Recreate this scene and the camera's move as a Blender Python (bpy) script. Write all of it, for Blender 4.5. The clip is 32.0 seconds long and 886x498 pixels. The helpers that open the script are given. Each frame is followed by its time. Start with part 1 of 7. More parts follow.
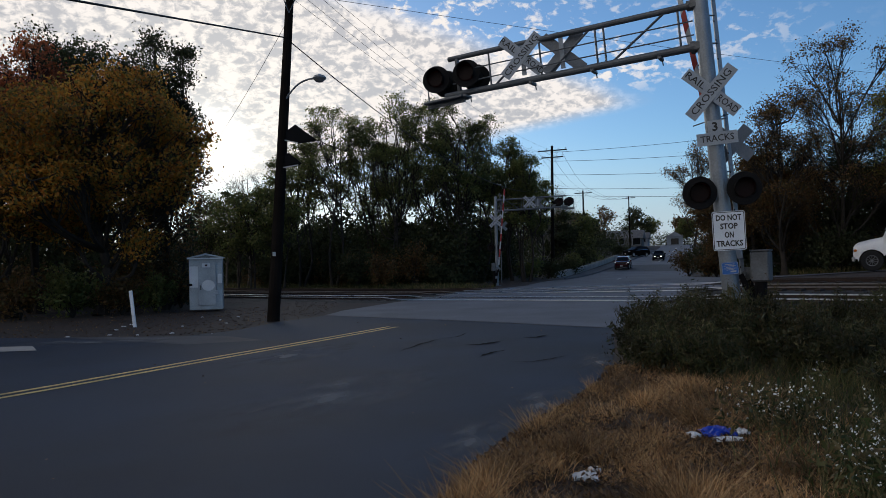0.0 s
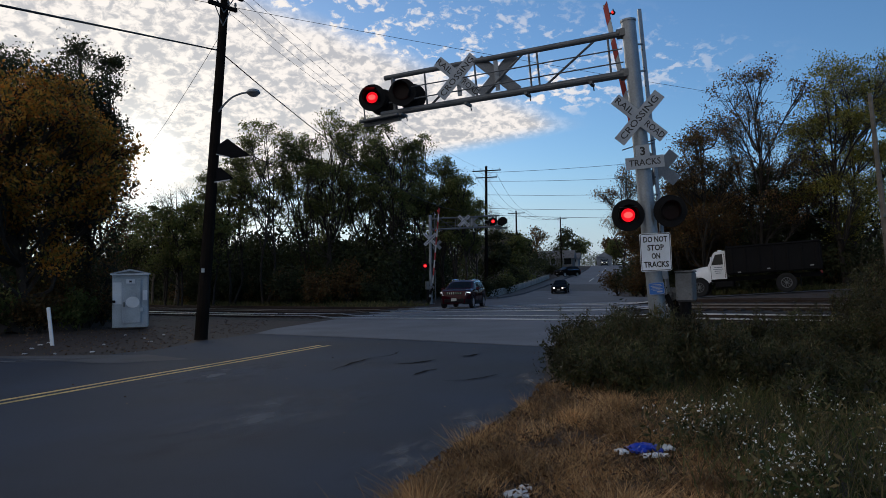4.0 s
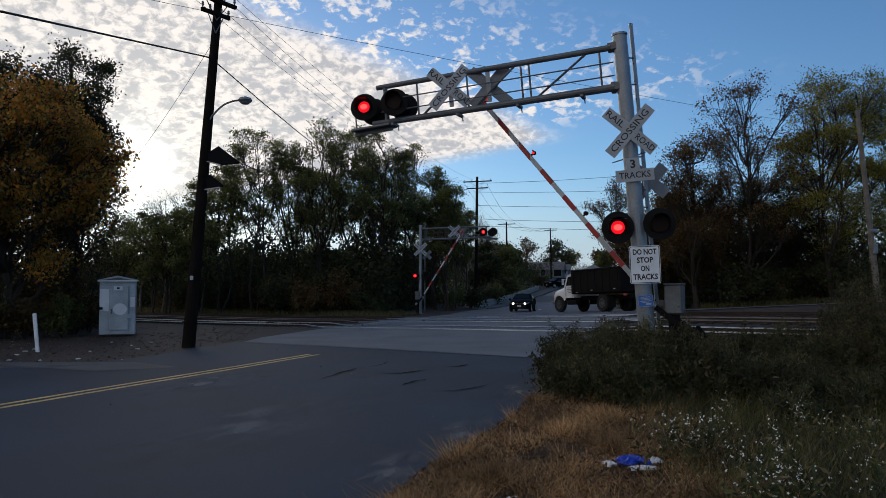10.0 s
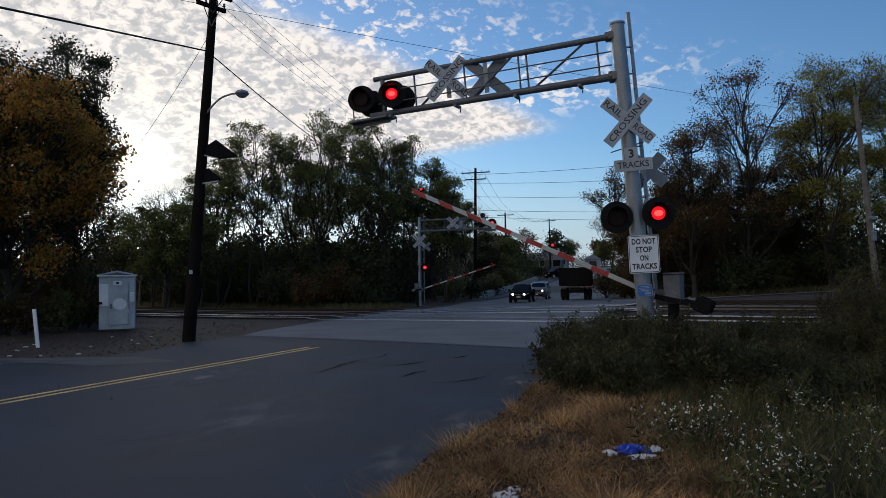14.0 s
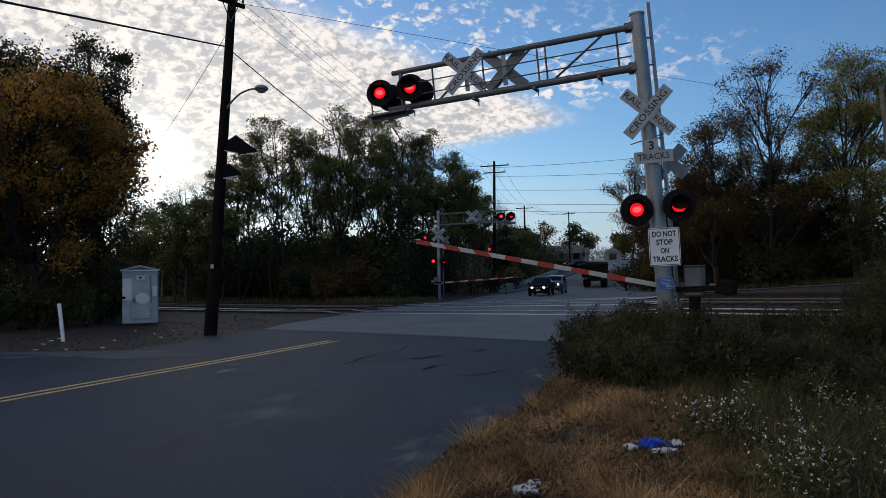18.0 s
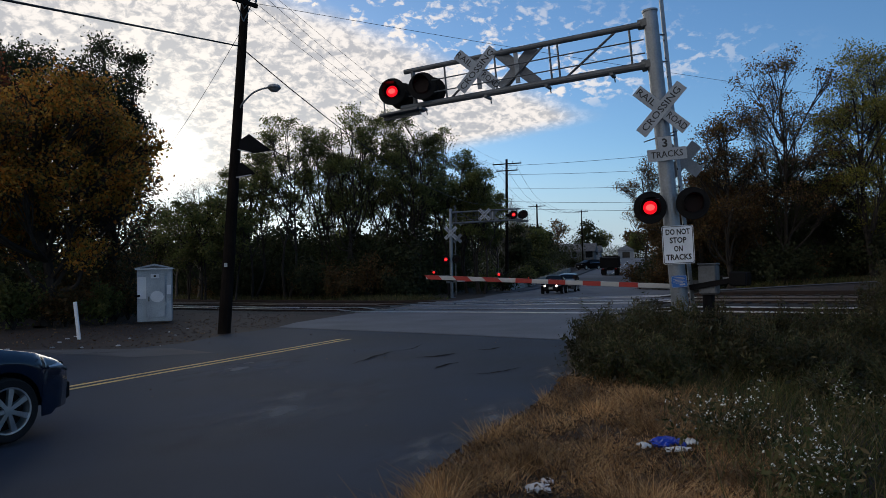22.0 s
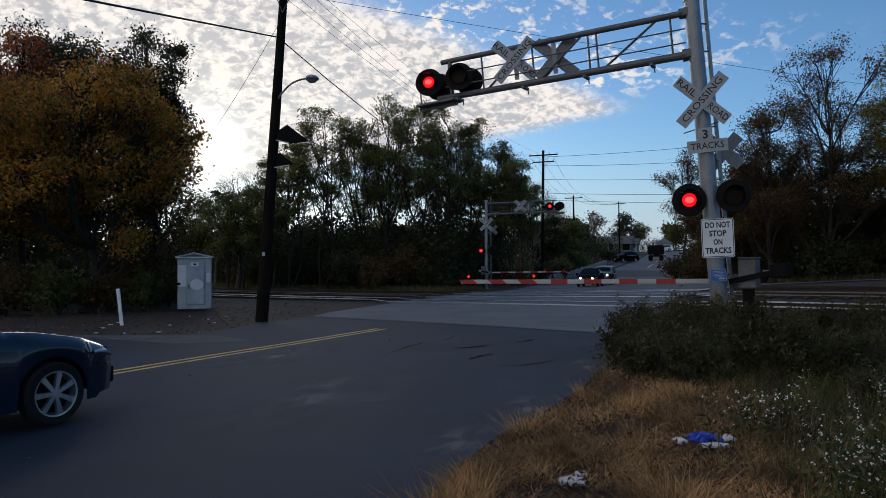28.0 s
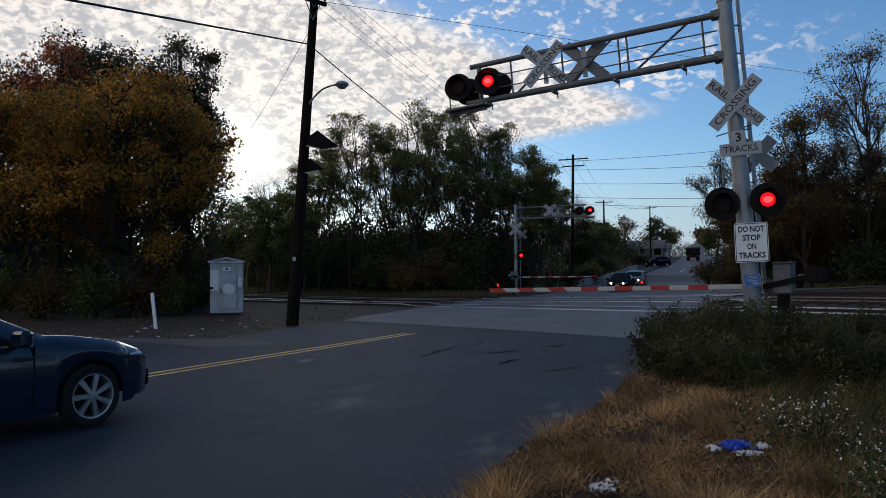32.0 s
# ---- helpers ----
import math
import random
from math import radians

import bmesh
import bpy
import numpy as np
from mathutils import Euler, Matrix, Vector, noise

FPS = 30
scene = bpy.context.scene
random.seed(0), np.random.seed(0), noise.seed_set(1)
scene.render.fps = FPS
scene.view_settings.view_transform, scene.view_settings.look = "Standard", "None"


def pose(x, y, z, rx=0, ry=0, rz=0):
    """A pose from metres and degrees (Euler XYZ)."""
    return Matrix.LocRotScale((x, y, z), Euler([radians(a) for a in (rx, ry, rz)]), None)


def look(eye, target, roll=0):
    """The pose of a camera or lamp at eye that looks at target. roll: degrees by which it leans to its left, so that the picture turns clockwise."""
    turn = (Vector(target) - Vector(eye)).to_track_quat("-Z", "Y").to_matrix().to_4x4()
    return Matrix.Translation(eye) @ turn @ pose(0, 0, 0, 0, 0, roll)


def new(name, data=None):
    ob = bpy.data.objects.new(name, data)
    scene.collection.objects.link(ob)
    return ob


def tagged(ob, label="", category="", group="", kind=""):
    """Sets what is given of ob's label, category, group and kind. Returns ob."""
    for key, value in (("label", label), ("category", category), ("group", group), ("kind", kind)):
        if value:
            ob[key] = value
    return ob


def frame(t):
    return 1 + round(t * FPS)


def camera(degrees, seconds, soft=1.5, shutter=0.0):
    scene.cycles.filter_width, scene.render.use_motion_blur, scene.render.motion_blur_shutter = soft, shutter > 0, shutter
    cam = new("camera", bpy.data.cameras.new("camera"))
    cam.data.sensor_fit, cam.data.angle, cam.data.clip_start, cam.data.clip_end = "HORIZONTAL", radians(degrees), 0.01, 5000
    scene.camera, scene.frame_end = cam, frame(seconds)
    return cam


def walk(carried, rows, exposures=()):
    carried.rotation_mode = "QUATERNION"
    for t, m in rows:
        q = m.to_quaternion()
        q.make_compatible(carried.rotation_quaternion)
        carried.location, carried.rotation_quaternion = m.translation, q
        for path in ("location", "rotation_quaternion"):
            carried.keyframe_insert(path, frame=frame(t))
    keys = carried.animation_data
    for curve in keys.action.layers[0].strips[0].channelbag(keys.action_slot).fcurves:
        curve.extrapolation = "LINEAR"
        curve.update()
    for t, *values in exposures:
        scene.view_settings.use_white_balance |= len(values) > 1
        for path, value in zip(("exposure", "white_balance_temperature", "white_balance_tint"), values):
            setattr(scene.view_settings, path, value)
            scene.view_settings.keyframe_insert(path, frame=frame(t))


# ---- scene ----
cam = camera(62.18, 32.0, soft=0.8)
EYE = (0.0, 0.0, 1.5)
# seconds, then the turn of the hand-held camera about x, y and z in degrees
TURNS = [
    (0, 91.381, 1.524, -0.009), (0.5, 91.322, 1.570, 0.030), (1, 91.336, 1.458, -0.736),
    (1.5, 91.786, 0.879, -3.055), (2, 91.919, 1.138, -3.701), (2.5, 92.144, 1.071, -4.214),
    (3, 92.328, 1.011, -4.613), (3.5, 92.527, 1.020, -4.929), (5.5, 92.988, 1.263, -5.502),
    (6, 93.059, 1.310, -5.581), (6.5, 93.095, 1.380, -5.640), (7, 93.148, 1.377, -5.719),
    (7.5, 93.283, 1.160, -5.783), (8, 93.385, 0.889, -5.810), (8.5, 93.495, 0.742, -5.823),
    (9, 93.578, 0.614, -5.853), (9.5, 93.566, 0.534, -5.893), (10, 93.473, 0.453, -5.960),
    (10.5, 93.404, 0.459, -6.015), (11, 93.274, 0.509, -6.103), (11.5, 93.112, 0.633, -6.209),
    (12, 93.033, 0.856, -6.306), (12.5, 92.978, 0.939, -6.316), (13, 92.918, 0.937, -6.277),
    (13.5, 92.880, 1.011, -6.152), (14, 92.815, 1.034, -6.007), (14.5, 92.742, 1.103, -5.860),
    (16.5, 92.572, 1.197, -5.370), (17, 92.520, 1.215, -5.220), (17.5, 92.443, 1.215, -4.943),
    (18, 92.340, 1.221, -4.512), (18.5, 92.228, 1.199, -4.147), (19, 92.211, 1.232, -3.928),
    (19.5, 92.192, 1.260, -3.903), (20, 92.244, 1.293, -3.866), (20.5, 92.268, 1.277, -3.748),
    (21, 92.265, 1.264, -3.607), (21.5, 92.258, 1.259, -3.546), (22, 92.228, 1.256, -3.542),
    (22.5, 92.194, 1.228, -3.550), (23, 92.156, 1.096, -3.406), (23.5, 92.147, 1.061, -3.087),
    (24, 92.070, 0.974, -2.728), (24.5, 91.995, 0.873, -2.479), (25, 91.943, 0.816, -2.240),
    (25.5, 91.889, 0.780, -2.057), (27.5, 91.661, 0.729, -1.156), (28, 91.579, 0.645, -0.811),
    (28.5, 91.570, 0.641, -0.564), (29, 91.596, 0.656, -0.387), (29.5, 91.629, 0.726, -0.182),
    (30, 91.647, 0.737, 0.129), (30.5, 91.659, 0.717, 0.491), (31, 91.692, 0.623, 0.891),
    (31.5, 91.818, 0.672, 1.182), (32, 91.969, 0.605, 1.466),
]
walk(cam, [(t, pose(*EYE, a, b, c)) for t, a, b, c in TURNS], [(0.0, 0.6, 6020, 9), (32.0, 0.6, 6020, 9)])

# ---------------------------------------------------------------- sky and sun
SUN_AZ, SUN_EL = -17.6, 9.0          # degrees right of +y, above the horizon


def sky_world():
    w = bpy.data.worlds.new("sky")
    w.use_nodes = True
    scene.world = w
    t = w.node_tree
    t.nodes.clear()
    n, link = t.nodes.new, t.links.new

    def math_(op, a, b=None, c=None, clamp=False):
        m = n("ShaderNodeMath")
        m.operation, m.use_clamp = op, clamp
        for i, v in enumerate((a, b, c)):
            if v is None:
                continue
            if isinstance(v, (int, float)):
                m.inputs[i].default_value = v
            else:
                link(v, m.inputs[i])
        return m.outputs[0]

    def step(v, lo, hi):
        m = n("ShaderNodeMapRange")
        m.interpolation_type = "SMOOTHSTEP"
        link(v, m.inputs[0])
        m.inputs[1].default_value, m.inputs[2].default_value = lo, hi
        return m.outputs[0]

    sky = n("ShaderNodeTexSky")
    sky.sky_type, sky.sun_disc = "NISHITA", False
    sky.sun_elevation, sky.sun_rotation = radians(SUN_EL), radians(SUN_AZ)
    sky.dust_density, sky.air_density, sky.ozone_density = 0.25, 1.0, 3.0
    co = n("ShaderNodeTexCoord")
    sep = n("ShaderNodeSeparateXYZ")
    link(co.outputs["Generated"], sep.inputs[0])
    x, y, z = sep.outputs
    az = math_("MULTIPLY", math_("ARCTAN2", x, y), 57.2958)
    el = math_("MULTIPLY", math_("ARCSINE", z), 57.2958)
    # a flat cloud layer: the direction carried up to one height
    up = math_("MAXIMUM", math_("ADD", z, 0.45), 0.3)
    flat = n("ShaderNodeCombineXYZ")
    link(math_("DIVIDE", x, up), flat.inputs[0])
    link(math_("DIVIDE", y, up), flat.inputs[1])

    def noise_(scale, detail, rough, dist=0.0):
        m = n("ShaderNodeTexNoise")
        link(flat.outputs[0], m.inputs["Vector"])
        m.inputs["Scale"].default_value, m.inputs["Detail"].default_value = scale, detail
        m.inputs["Roughness"].default_value, m.inputs["Distortion"].default_value = rough, dist
        return m.outputs[0]

    big, small, fine = noise_(1.9, 3, 0.5), noise_(20.0, 3, 0.5, 0.6), noise_(58, 4, 0.6, 0.4)
    # the deck is a wedge that narrows to the right, thick towards the left
    off = math_("SUBTRACT", 14.5, az)
    wob = math_("MULTIPLY", math_("SUBTRACT", big, 0.5), 7.0)
    hi = math_("SUBTRACT", math_("ADD", math_("MULTIPLY_ADD", off, 0.40, 12.6), wob), el)
    lo = math_("SUBTRACT", el, math_("MULTIPLY_ADD", off, -0.17, 11.7))
    deck = math_("MULTIPLY", step(hi, -1.0, 1.6), step(lo, -0.5, 0.8))
    tuft = step(math_("MULTIPLY_ADD", fine, 0.45, math_("MULTIPLY", small, 0.6)), 0.53, 0.64)
    loose = math_("MULTIPLY", math_("MULTIPLY", tuft, step(hi, -11.0, 0.0)), step(lo, 0.0, 3.0))
    cells = step(math_("MULTIPLY_ADD", fine, 0.62, math_("MULTIPLY", small, 0.5)), 0.47, 0.64)
    cover = math_("MAXIMUM", math_("MULTIPLY", deck, math_("MULTIPLY_ADD", cells, 0.16, 0.84)), loose, clamp=True)
    # brightness of the cloud: brighter towards the sun
    sun = n("ShaderNodeVectorMath")
    sun.operation = "DOT_PRODUCT"
    a, e = radians(SUN_AZ), radians(SUN_EL)
    sun.inputs[1].default_value = (math.sin(a) * math.cos(e), math.cos(a) * math.cos(e), math.sin(e))
    link(co.outputs["Generated"], sun.inputs[0])
    near = math_("POWER", math_("MAXIMUM", sun.outputs["Value"], 0.0), 60.0)
    core = math_("POWER", math_("MAXIMUM", sun.outputs["Value"], 0.0), 1400.0)
    light = math_("MULTIPLY", math_("MULTIPLY_ADD", cells, 0.27, 0.385), math_("MULTIPLY_ADD", near, 0.14, 1.0))
    glow = math_("MULTIPLY_ADD", core, 1.2, math_("MULTIPLY", near, 0.035))
    tint = n("ShaderNodeMix")
    tint.data_type = "RGBA"
    link(math_("MINIMUM", near, 1.0), tint.inputs[0])
    tint.inputs[6].default_value, tint.inputs[7].default_value = (1.0, 0.89, 0.79, 1), (1.0, 0.89, 0.755, 1)
    bg, cl, gl = n("ShaderNodeBackground"), n("ShaderNodeBackground"), n("ShaderNodeBackground")
    blue = n("ShaderNodeMix")
    blue.data_type, blue.blend_type = "RGBA", "MULTIPLY"
    blue.inputs[0].default_value = 1.0
    link(sky.outputs[0], blue.inputs[6])
    blue.inputs[7].default_value = (0.90, 0.97, 1.07, 1)
    link(blue.outputs[2], bg.inputs[0])
    bg.inputs[1].default_value = 0.086
    link(tint.outputs[2], cl.inputs[0])
    link(light, cl.inputs[1])
    gl.inputs[0].default_value = (1.0, 0.93, 0.80, 1)
    link(glow, gl.inputs[1])
    mix, add, out = n("ShaderNodeMixShader"), n("ShaderNodeAddShader"), n("ShaderNodeOutputWorld")
    # thin pale haze low over the horizon
    haze, low = n("ShaderNodeBackground"), n("ShaderNodeMixShader")
    haze.inputs[0].default_value, haze.inputs[1].default_value = (0.74, 0.85, 1.0, 1), 0.42
    link(math_("MULTIPLY", math_("SUBTRACT", 1.0, step(el, 0.0, 10.0)), 0.85), low.inputs[0])
    link(bg.outputs[0], low.inputs[1])
    link(haze.outputs[0], low.inputs[2])
    link(cover, mix.inputs[0])
    link(low.outputs[0], mix.inputs[1])
    link(cl.outputs[0], mix.inputs[2])
    link(mix.outputs[0], add.inputs[0])
    link(gl.outputs[0], add.inputs[1])
    link(add.outputs[0], out.inputs[0])


sky_world()
sun_data = bpy.data.lights.new("sun", "SUN")
sun_data.energy, sun_data.angle, sun_data.color = 0.6, radians(38), (1.0, 0.90, 0.76)
sun_ob = new("sun", sun_data)
sun_ob.matrix_world = look((-17.6, 60, 30), (-17.6 + math.sin(radians(-SUN_AZ)) * 10, 60 - math.cos(radians(SUN_AZ)) * 10, 30 - 10 * math.tan(radians(SUN_EL))))

# ---------------------------------------------------------------- materials


def mat(name, c, rough=0.7, metal=0.0, var=0.25, s1=1.5, s2=40.0, bump=0.15, rnd=0.0, spec=0.5, coat=0.0):
    """A surface of colour c with stains at scale s1 and grain at scale s2 (per metre)."""
    m = bpy.data.materials.new(name)
    m.use_nodes = True
    t = m.node_tree
    n, link = t.nodes.new, t.links.new
    p = t.nodes["Principled BSDF"]
    co = n("ShaderNodeTexCoord")
    n1, n2 = n("ShaderNodeTexNoise"), n("ShaderNodeTexNoise")
    for q, s, d in ((n1, s1, 5), (n2, s2, 3)):
        link(co.outputs["Object"], q.inputs["Vector"])
        q.inputs["Scale"].default_value, q.inputs["Detail"].default_value = s, d
    r1 = n("ShaderNodeValToRGB")
    lo, hi = [max(0.0, k * (1 - var)) for k in c], [min(1.0, k * (1 + var)) for k in c]
    r1.color_ramp.elements[0].color, r1.color_ramp.elements[1].color = (*lo, 1), (*hi, 1)
    r1.color_ramp.elements[0].position, r1.color_ramp.elements[1].position = 0.3, 0.7
    link(n1.outputs[0], r1.inputs[0])
    r2 = n("ShaderNodeMapRange")
    r2.inputs[1].default_value, r2.inputs[2].default_value = 0.3, 0.7
    r2.inputs[3].default_value, r2.inputs[4].default_value = 1 - var * 0.6, 1 + var * 0.6
    link(n2.outputs[0], r2.inputs[0])
    mul = n("ShaderNodeMix")
    mul.data_type, mul.blend_type = "RGBA", "MULTIPLY"
    mul.inputs[0].default_value = 1.0
    link(r1.outputs[0], mul.inputs[6])
    link(r2.outputs[0], mul.inputs[7])
    col = mul.outputs[2]
    if rnd:
        oi, r3 = n("ShaderNodeObjectInfo"), n("ShaderNodeMapRange")
        r3.inputs[3].default_value, r3.inputs[4].default_value = 1 - rnd, 1 + rnd
        link(oi.outputs["Random"], r3.inputs[0])
        mul2 = n("ShaderNodeMix")
        mul2.data_type, mul2.blend_type = "RGBA", "MULTIPLY"
        mul2.inputs[0].default_value = 1.0
        link(col, mul2.inputs[6])
        link(r3.outputs[0], mul2.inputs[7])
        col = mul2.outputs[2]
    link(col, p.inputs["Base Color"])
    rr = n("ShaderNodeMapRange")
    rr.inputs[3].default_value, rr.inputs[4].default_value = max(0.02, rough - 0.1), min(1.0, rough + 0.1)
    link(n1.outputs[0], rr.inputs[0])
    link(rr.outputs[0], p.inputs["Roughness"])
    p.inputs["Metallic"].default_value = metal
    p.inputs["Specular IOR Level"].default_value = spec
    p.inputs["Coat Weight"].default_value = coat
    if bump:
        b = n("ShaderNodeBump")
        b.inputs["Strength"].default_value, b.inputs["Distance"].default_value = bump, 0.01
        link(n2.outputs[0], b.inputs["Height"])
        link(b.outputs[0], p.inputs["Normal"])
    return m


def leaf_mat(name, cols, through_=0.35, rough=0.55, scale=0.5, deep=0.6):
    """Leaves: each leaf takes its own mix of the colours, and lets some light through."""
    m = bpy.data.materials.new(name)
    m.use_nodes = True
    t = m.node_tree
    n, link = t.nodes.new, t.links.new
    p, out = t.nodes["Principled BSDF"], t.nodes["Material Output"]
    g, r = n("ShaderNodeNewGeometry"), n("ShaderNodeValToRGB")
    link(g.outputs["Random Per Island"], r.inputs[0])
    while len(r.color_ramp.elements) < len(cols):
        r.color_ramp.elements.new(0.5)
    for i, c in enumerate(cols):
        r.color_ramp.elements[i].position = i / max(1, len(cols) - 1)
        r.color_ramp.elements[i].color = (*c, 1)
    co, nz = n("ShaderNodeTexCoord"), n("ShaderNodeTexNoise")
    link(co.outputs["Object"], nz.inputs["Vector"])
    nz.inputs["Scale"].default_value = scale
    mr = n("ShaderNodeMapRange")
    mr.inputs[1].default_value, mr.inputs[2].default_value, mr.inputs[3].default_value, mr.inputs[4].default_value = 0.3, 0.7, deep, 2 - deep
    link(nz.outputs[0], mr.inputs[0])
    mul = n("ShaderNodeMix")
    mul.data_type, mul.blend_type = "RGBA", "MULTIPLY"
    mul.inputs[0].default_value = 1.0
    link(r.outputs[0], mul.inputs[6])
    link(mr.outputs[0], mul.inputs[7])
    link(mul.outputs[2], p.inputs["Base Color"])
    p.inputs["Roughness"].default_value = rough
    p.inputs["Specular IOR Level"].default_value = 0.3
    tr, mx = n("ShaderNodeBsdfTranslucent"), n("ShaderNodeMixShader")
    link(mul.outputs[2], tr.inputs[0])
    mx.inputs[0].default_value = through_
    link(p.outputs[0], mx.inputs[1])
    link(tr.outputs[0], mx.inputs[2])
    link(mx.outputs[0], out.inputs[0])
    return m


def soft_mat(name, c):
    """Thin dust: thickest at the middle of its sheet, broken up and faded out towards the rim."""
    m = bpy.data.materials.new(name)
    m.use_nodes = True
    t = m.node_tree
    n, link = t.nodes.new, t.links.new
    p, out = t.nodes["Principled BSDF"], t.nodes["Material Output"]
    p.inputs["Base Color"].default_value = (*c, 1)
    p.inputs["Roughness"].default_value = 0.95
    co, ln, nz = n("ShaderNodeTexCoord"), n("ShaderNodeVectorMath"), n("ShaderNodeTexNoise")
    ln.operation = "LENGTH"
    link(co.outputs["Object"], ln.inputs[0])
    link(co.outputs["Object"], nz.inputs["Vector"])
    nz.inputs["Scale"].default_value, nz.inputs["Detail"].default_value = 2.6, 6
    fall, spots, mul = n("ShaderNodeMapRange"), n("ShaderNodeMapRange"), n("ShaderNodeMath")
    fall.interpolation_type = spots.interpolation_type = "SMOOTHSTEP"
    link(ln.outputs["Value"], fall.inputs[0])
    fall.inputs[1].default_value, fall.inputs[2].default_value, fall.inputs[3].default_value, fall.inputs[4].default_value = 0.1, 0.95, 0.85, 0.0
    link(nz.outputs[0], spots.inputs[0])
    spots.inputs[1].default_value, spots.inputs[2].default_value = 0.38, 0.68
    mul.operation = "MULTIPLY"
    link(fall.outputs[0], mul.inputs[0])
    link(spots.outputs[0], mul.inputs[1])
    tr, mx = n("ShaderNodeBsdfTransparent"), n("ShaderNodeMixShader")
    link(mul.outputs[0], mx.inputs[0])
    link(tr.outputs[0], mx.inputs[1])
    link(p.outputs[0], mx.inputs[2])
    link(mx.outputs[0], out.inputs[0])
    return m


def glow_mat(name, c, strength):
    m = bpy.data.materials.new(name)
    m.use_nodes = True
    p = m.node_tree.nodes["Principled BSDF"]
    p.inputs["Base Color"].default_value = (*c, 1)
    p.inputs["Emission Color"].default_value = (*c, 1)
    p.inputs["Emission Strength"].default_value = strength
    p.inputs["Roughness"].default_value = 0.3
    return m


def glass_mat(name, c, rough=0.04, spec=0.35):
    """Dark tinted vehicle glass."""
    m = bpy.data.materials.new(name)
    m.use_nodes = True
    p = m.node_tree.nodes["Principled BSDF"]
    p.inputs["Base Color"].default_value = (*c, 1)
    p.inputs["Roughness"].default_value = rough
    p.inputs["IOR"].default_value = 1.34
    p.inputs["Specular IOR Level"].default_value = spec
    return m


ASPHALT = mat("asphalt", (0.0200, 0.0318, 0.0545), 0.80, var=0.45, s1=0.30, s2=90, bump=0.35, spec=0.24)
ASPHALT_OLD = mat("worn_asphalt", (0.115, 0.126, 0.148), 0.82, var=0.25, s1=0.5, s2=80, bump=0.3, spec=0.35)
PATCH = mat("pale_asphalt_patch", (0.055, 0.060, 0.070), 0.9, var=0.30, s1=1.5, s2=70, bump=0.3)
CRACK = mat("crack_filler", (0.005, 0.005, 0.006), 0.95, var=0.3, spec=0.05)
DUST = soft_mat("road_dust", (0.135, 0.145, 0.16))
CONCRETE = mat("concrete", (0.32, 0.31, 0.29), 0.9, var=0.25, s1=0.8, s2=50, bump=0.3)
YELLOW = mat("yellow_road_paint", (0.62, 0.46, 0.17), 0.75, var=0.35, s1=3, s2=60)
WHITE_LINE = mat("white_road_paint", (0.6, 0.6, 0.58), 0.75, var=0.3, s1=3, s2=60)
SOIL = mat("soil_and_leaf_litter", (0.020, 0.012, 0.009), 0.95, var=0.55, s1=0.9, s2=25, bump=0.6)
VERGE = mat("verge_soil", (0.042, 0.027, 0.017), 0.95, var=0.5, s1=0.7, s2=20, bump=0.6)
BALLAST = mat("ballast", (0.011, 0.010, 0.009), 0.95, var=0.5, s1=3, s2=22, bump=0.8)
STONE = mat("ballast_stone", (0.060, 0.047, 0.042), 0.9, var=0.4, s1=4, s2=40)
RAIL_DULL = mat("dull_brown_rail", (0.20, 0.18, 0.17), 0.40, 0.6, var=0.2, s1=0.6, s2=8, bump=0.0)
RAIL = mat("rail_steel", (0.72, 0.72, 0.74), 0.30, 1.0, var=0.08, s1=0.6, s2=8, bump=0.0)
RAIL_SIDE = mat("rusty_rail", (0.03, 0.018, 0.014), 0.85, 0.0, var=0.4)
TIE = mat("tarred_tie", (0.018, 0.014, 0.012), 0.9, var=0.4)
GALV = mat("galvanised_steel", (0.22, 0.25, 0.285), 0.45, 0.55, var=0.18, s1=2.5, s2=30, bump=0.08)
ALU = mat("painted_aluminium", (0.30, 0.32, 0.34), 0.5, 0.3, var=0.2, s1=2, s2=40, bump=0.05)
# grey steel darkened in its colour for the backlit arm; gate case too
ARM_STEEL = mat("shade_darkened_steel", (0.11, 0.122, 0.138), 0.5, 0.3, var=0.25, s1=2.5, s2=30, bump=0.08)
# white greyed in its base colour, since the boards stand against the light
BOARD = mat("backlit_white_board", (0.33, 0.365, 0.41), 0.55, var=0.15, s1=3, s2=40, bump=0.05)
DARK_STEEL = mat("dark_weathered_steel", (0.13, 0.14, 0.15), 0.55, 0.5, var=0.25, s1=3, s2=40)
BLACK = mat("black_paint", (0.008, 0.008, 0.009), 0.8, var=0.3, bump=0.05, spec=0.2)
SIGN_WHITE = mat("sign_white", (0.70, 0.75, 0.82), 0.45, var=0.10, s1=4, s2=60, bump=0.03)
SIGN_BACK = mat("bare_sign_back", (0.34, 0.35, 0.36), 0.45, 0.5, var=0.2)
# darker copy of the sign back: less light on it, put into the colour
BACK_DARK = mat("shaded_sign_back", (0.15, 0.165, 0.185), 0.5, 0.4, var=0.2)
SIGN_BLACK = mat("sign_black", (0.012, 0.012, 0.012), 0.5, var=0.1, bump=0.0)
SIGN_BLUE = mat("sign_blue", (0.02, 0.12, 0.42), 0.45, var=0.12, bump=0.02)
ARM_RED = mat("reflective_red", (0.29, 0.017, 0.014), 0.4, var=0.15, bump=0.03)
ARM_WHITE = mat("reflective_white", (0.38, 0.40, 0.42), 0.45, var=0.10, bump=0.03)
LENS_RED = glow_mat("lit_red_lens", (0.80, 0.006, 0.014), 0.72)
LENS_HOT = glow_mat("lit_red_lens_centre", (1.0, 0.07, 0.06), 1.1)
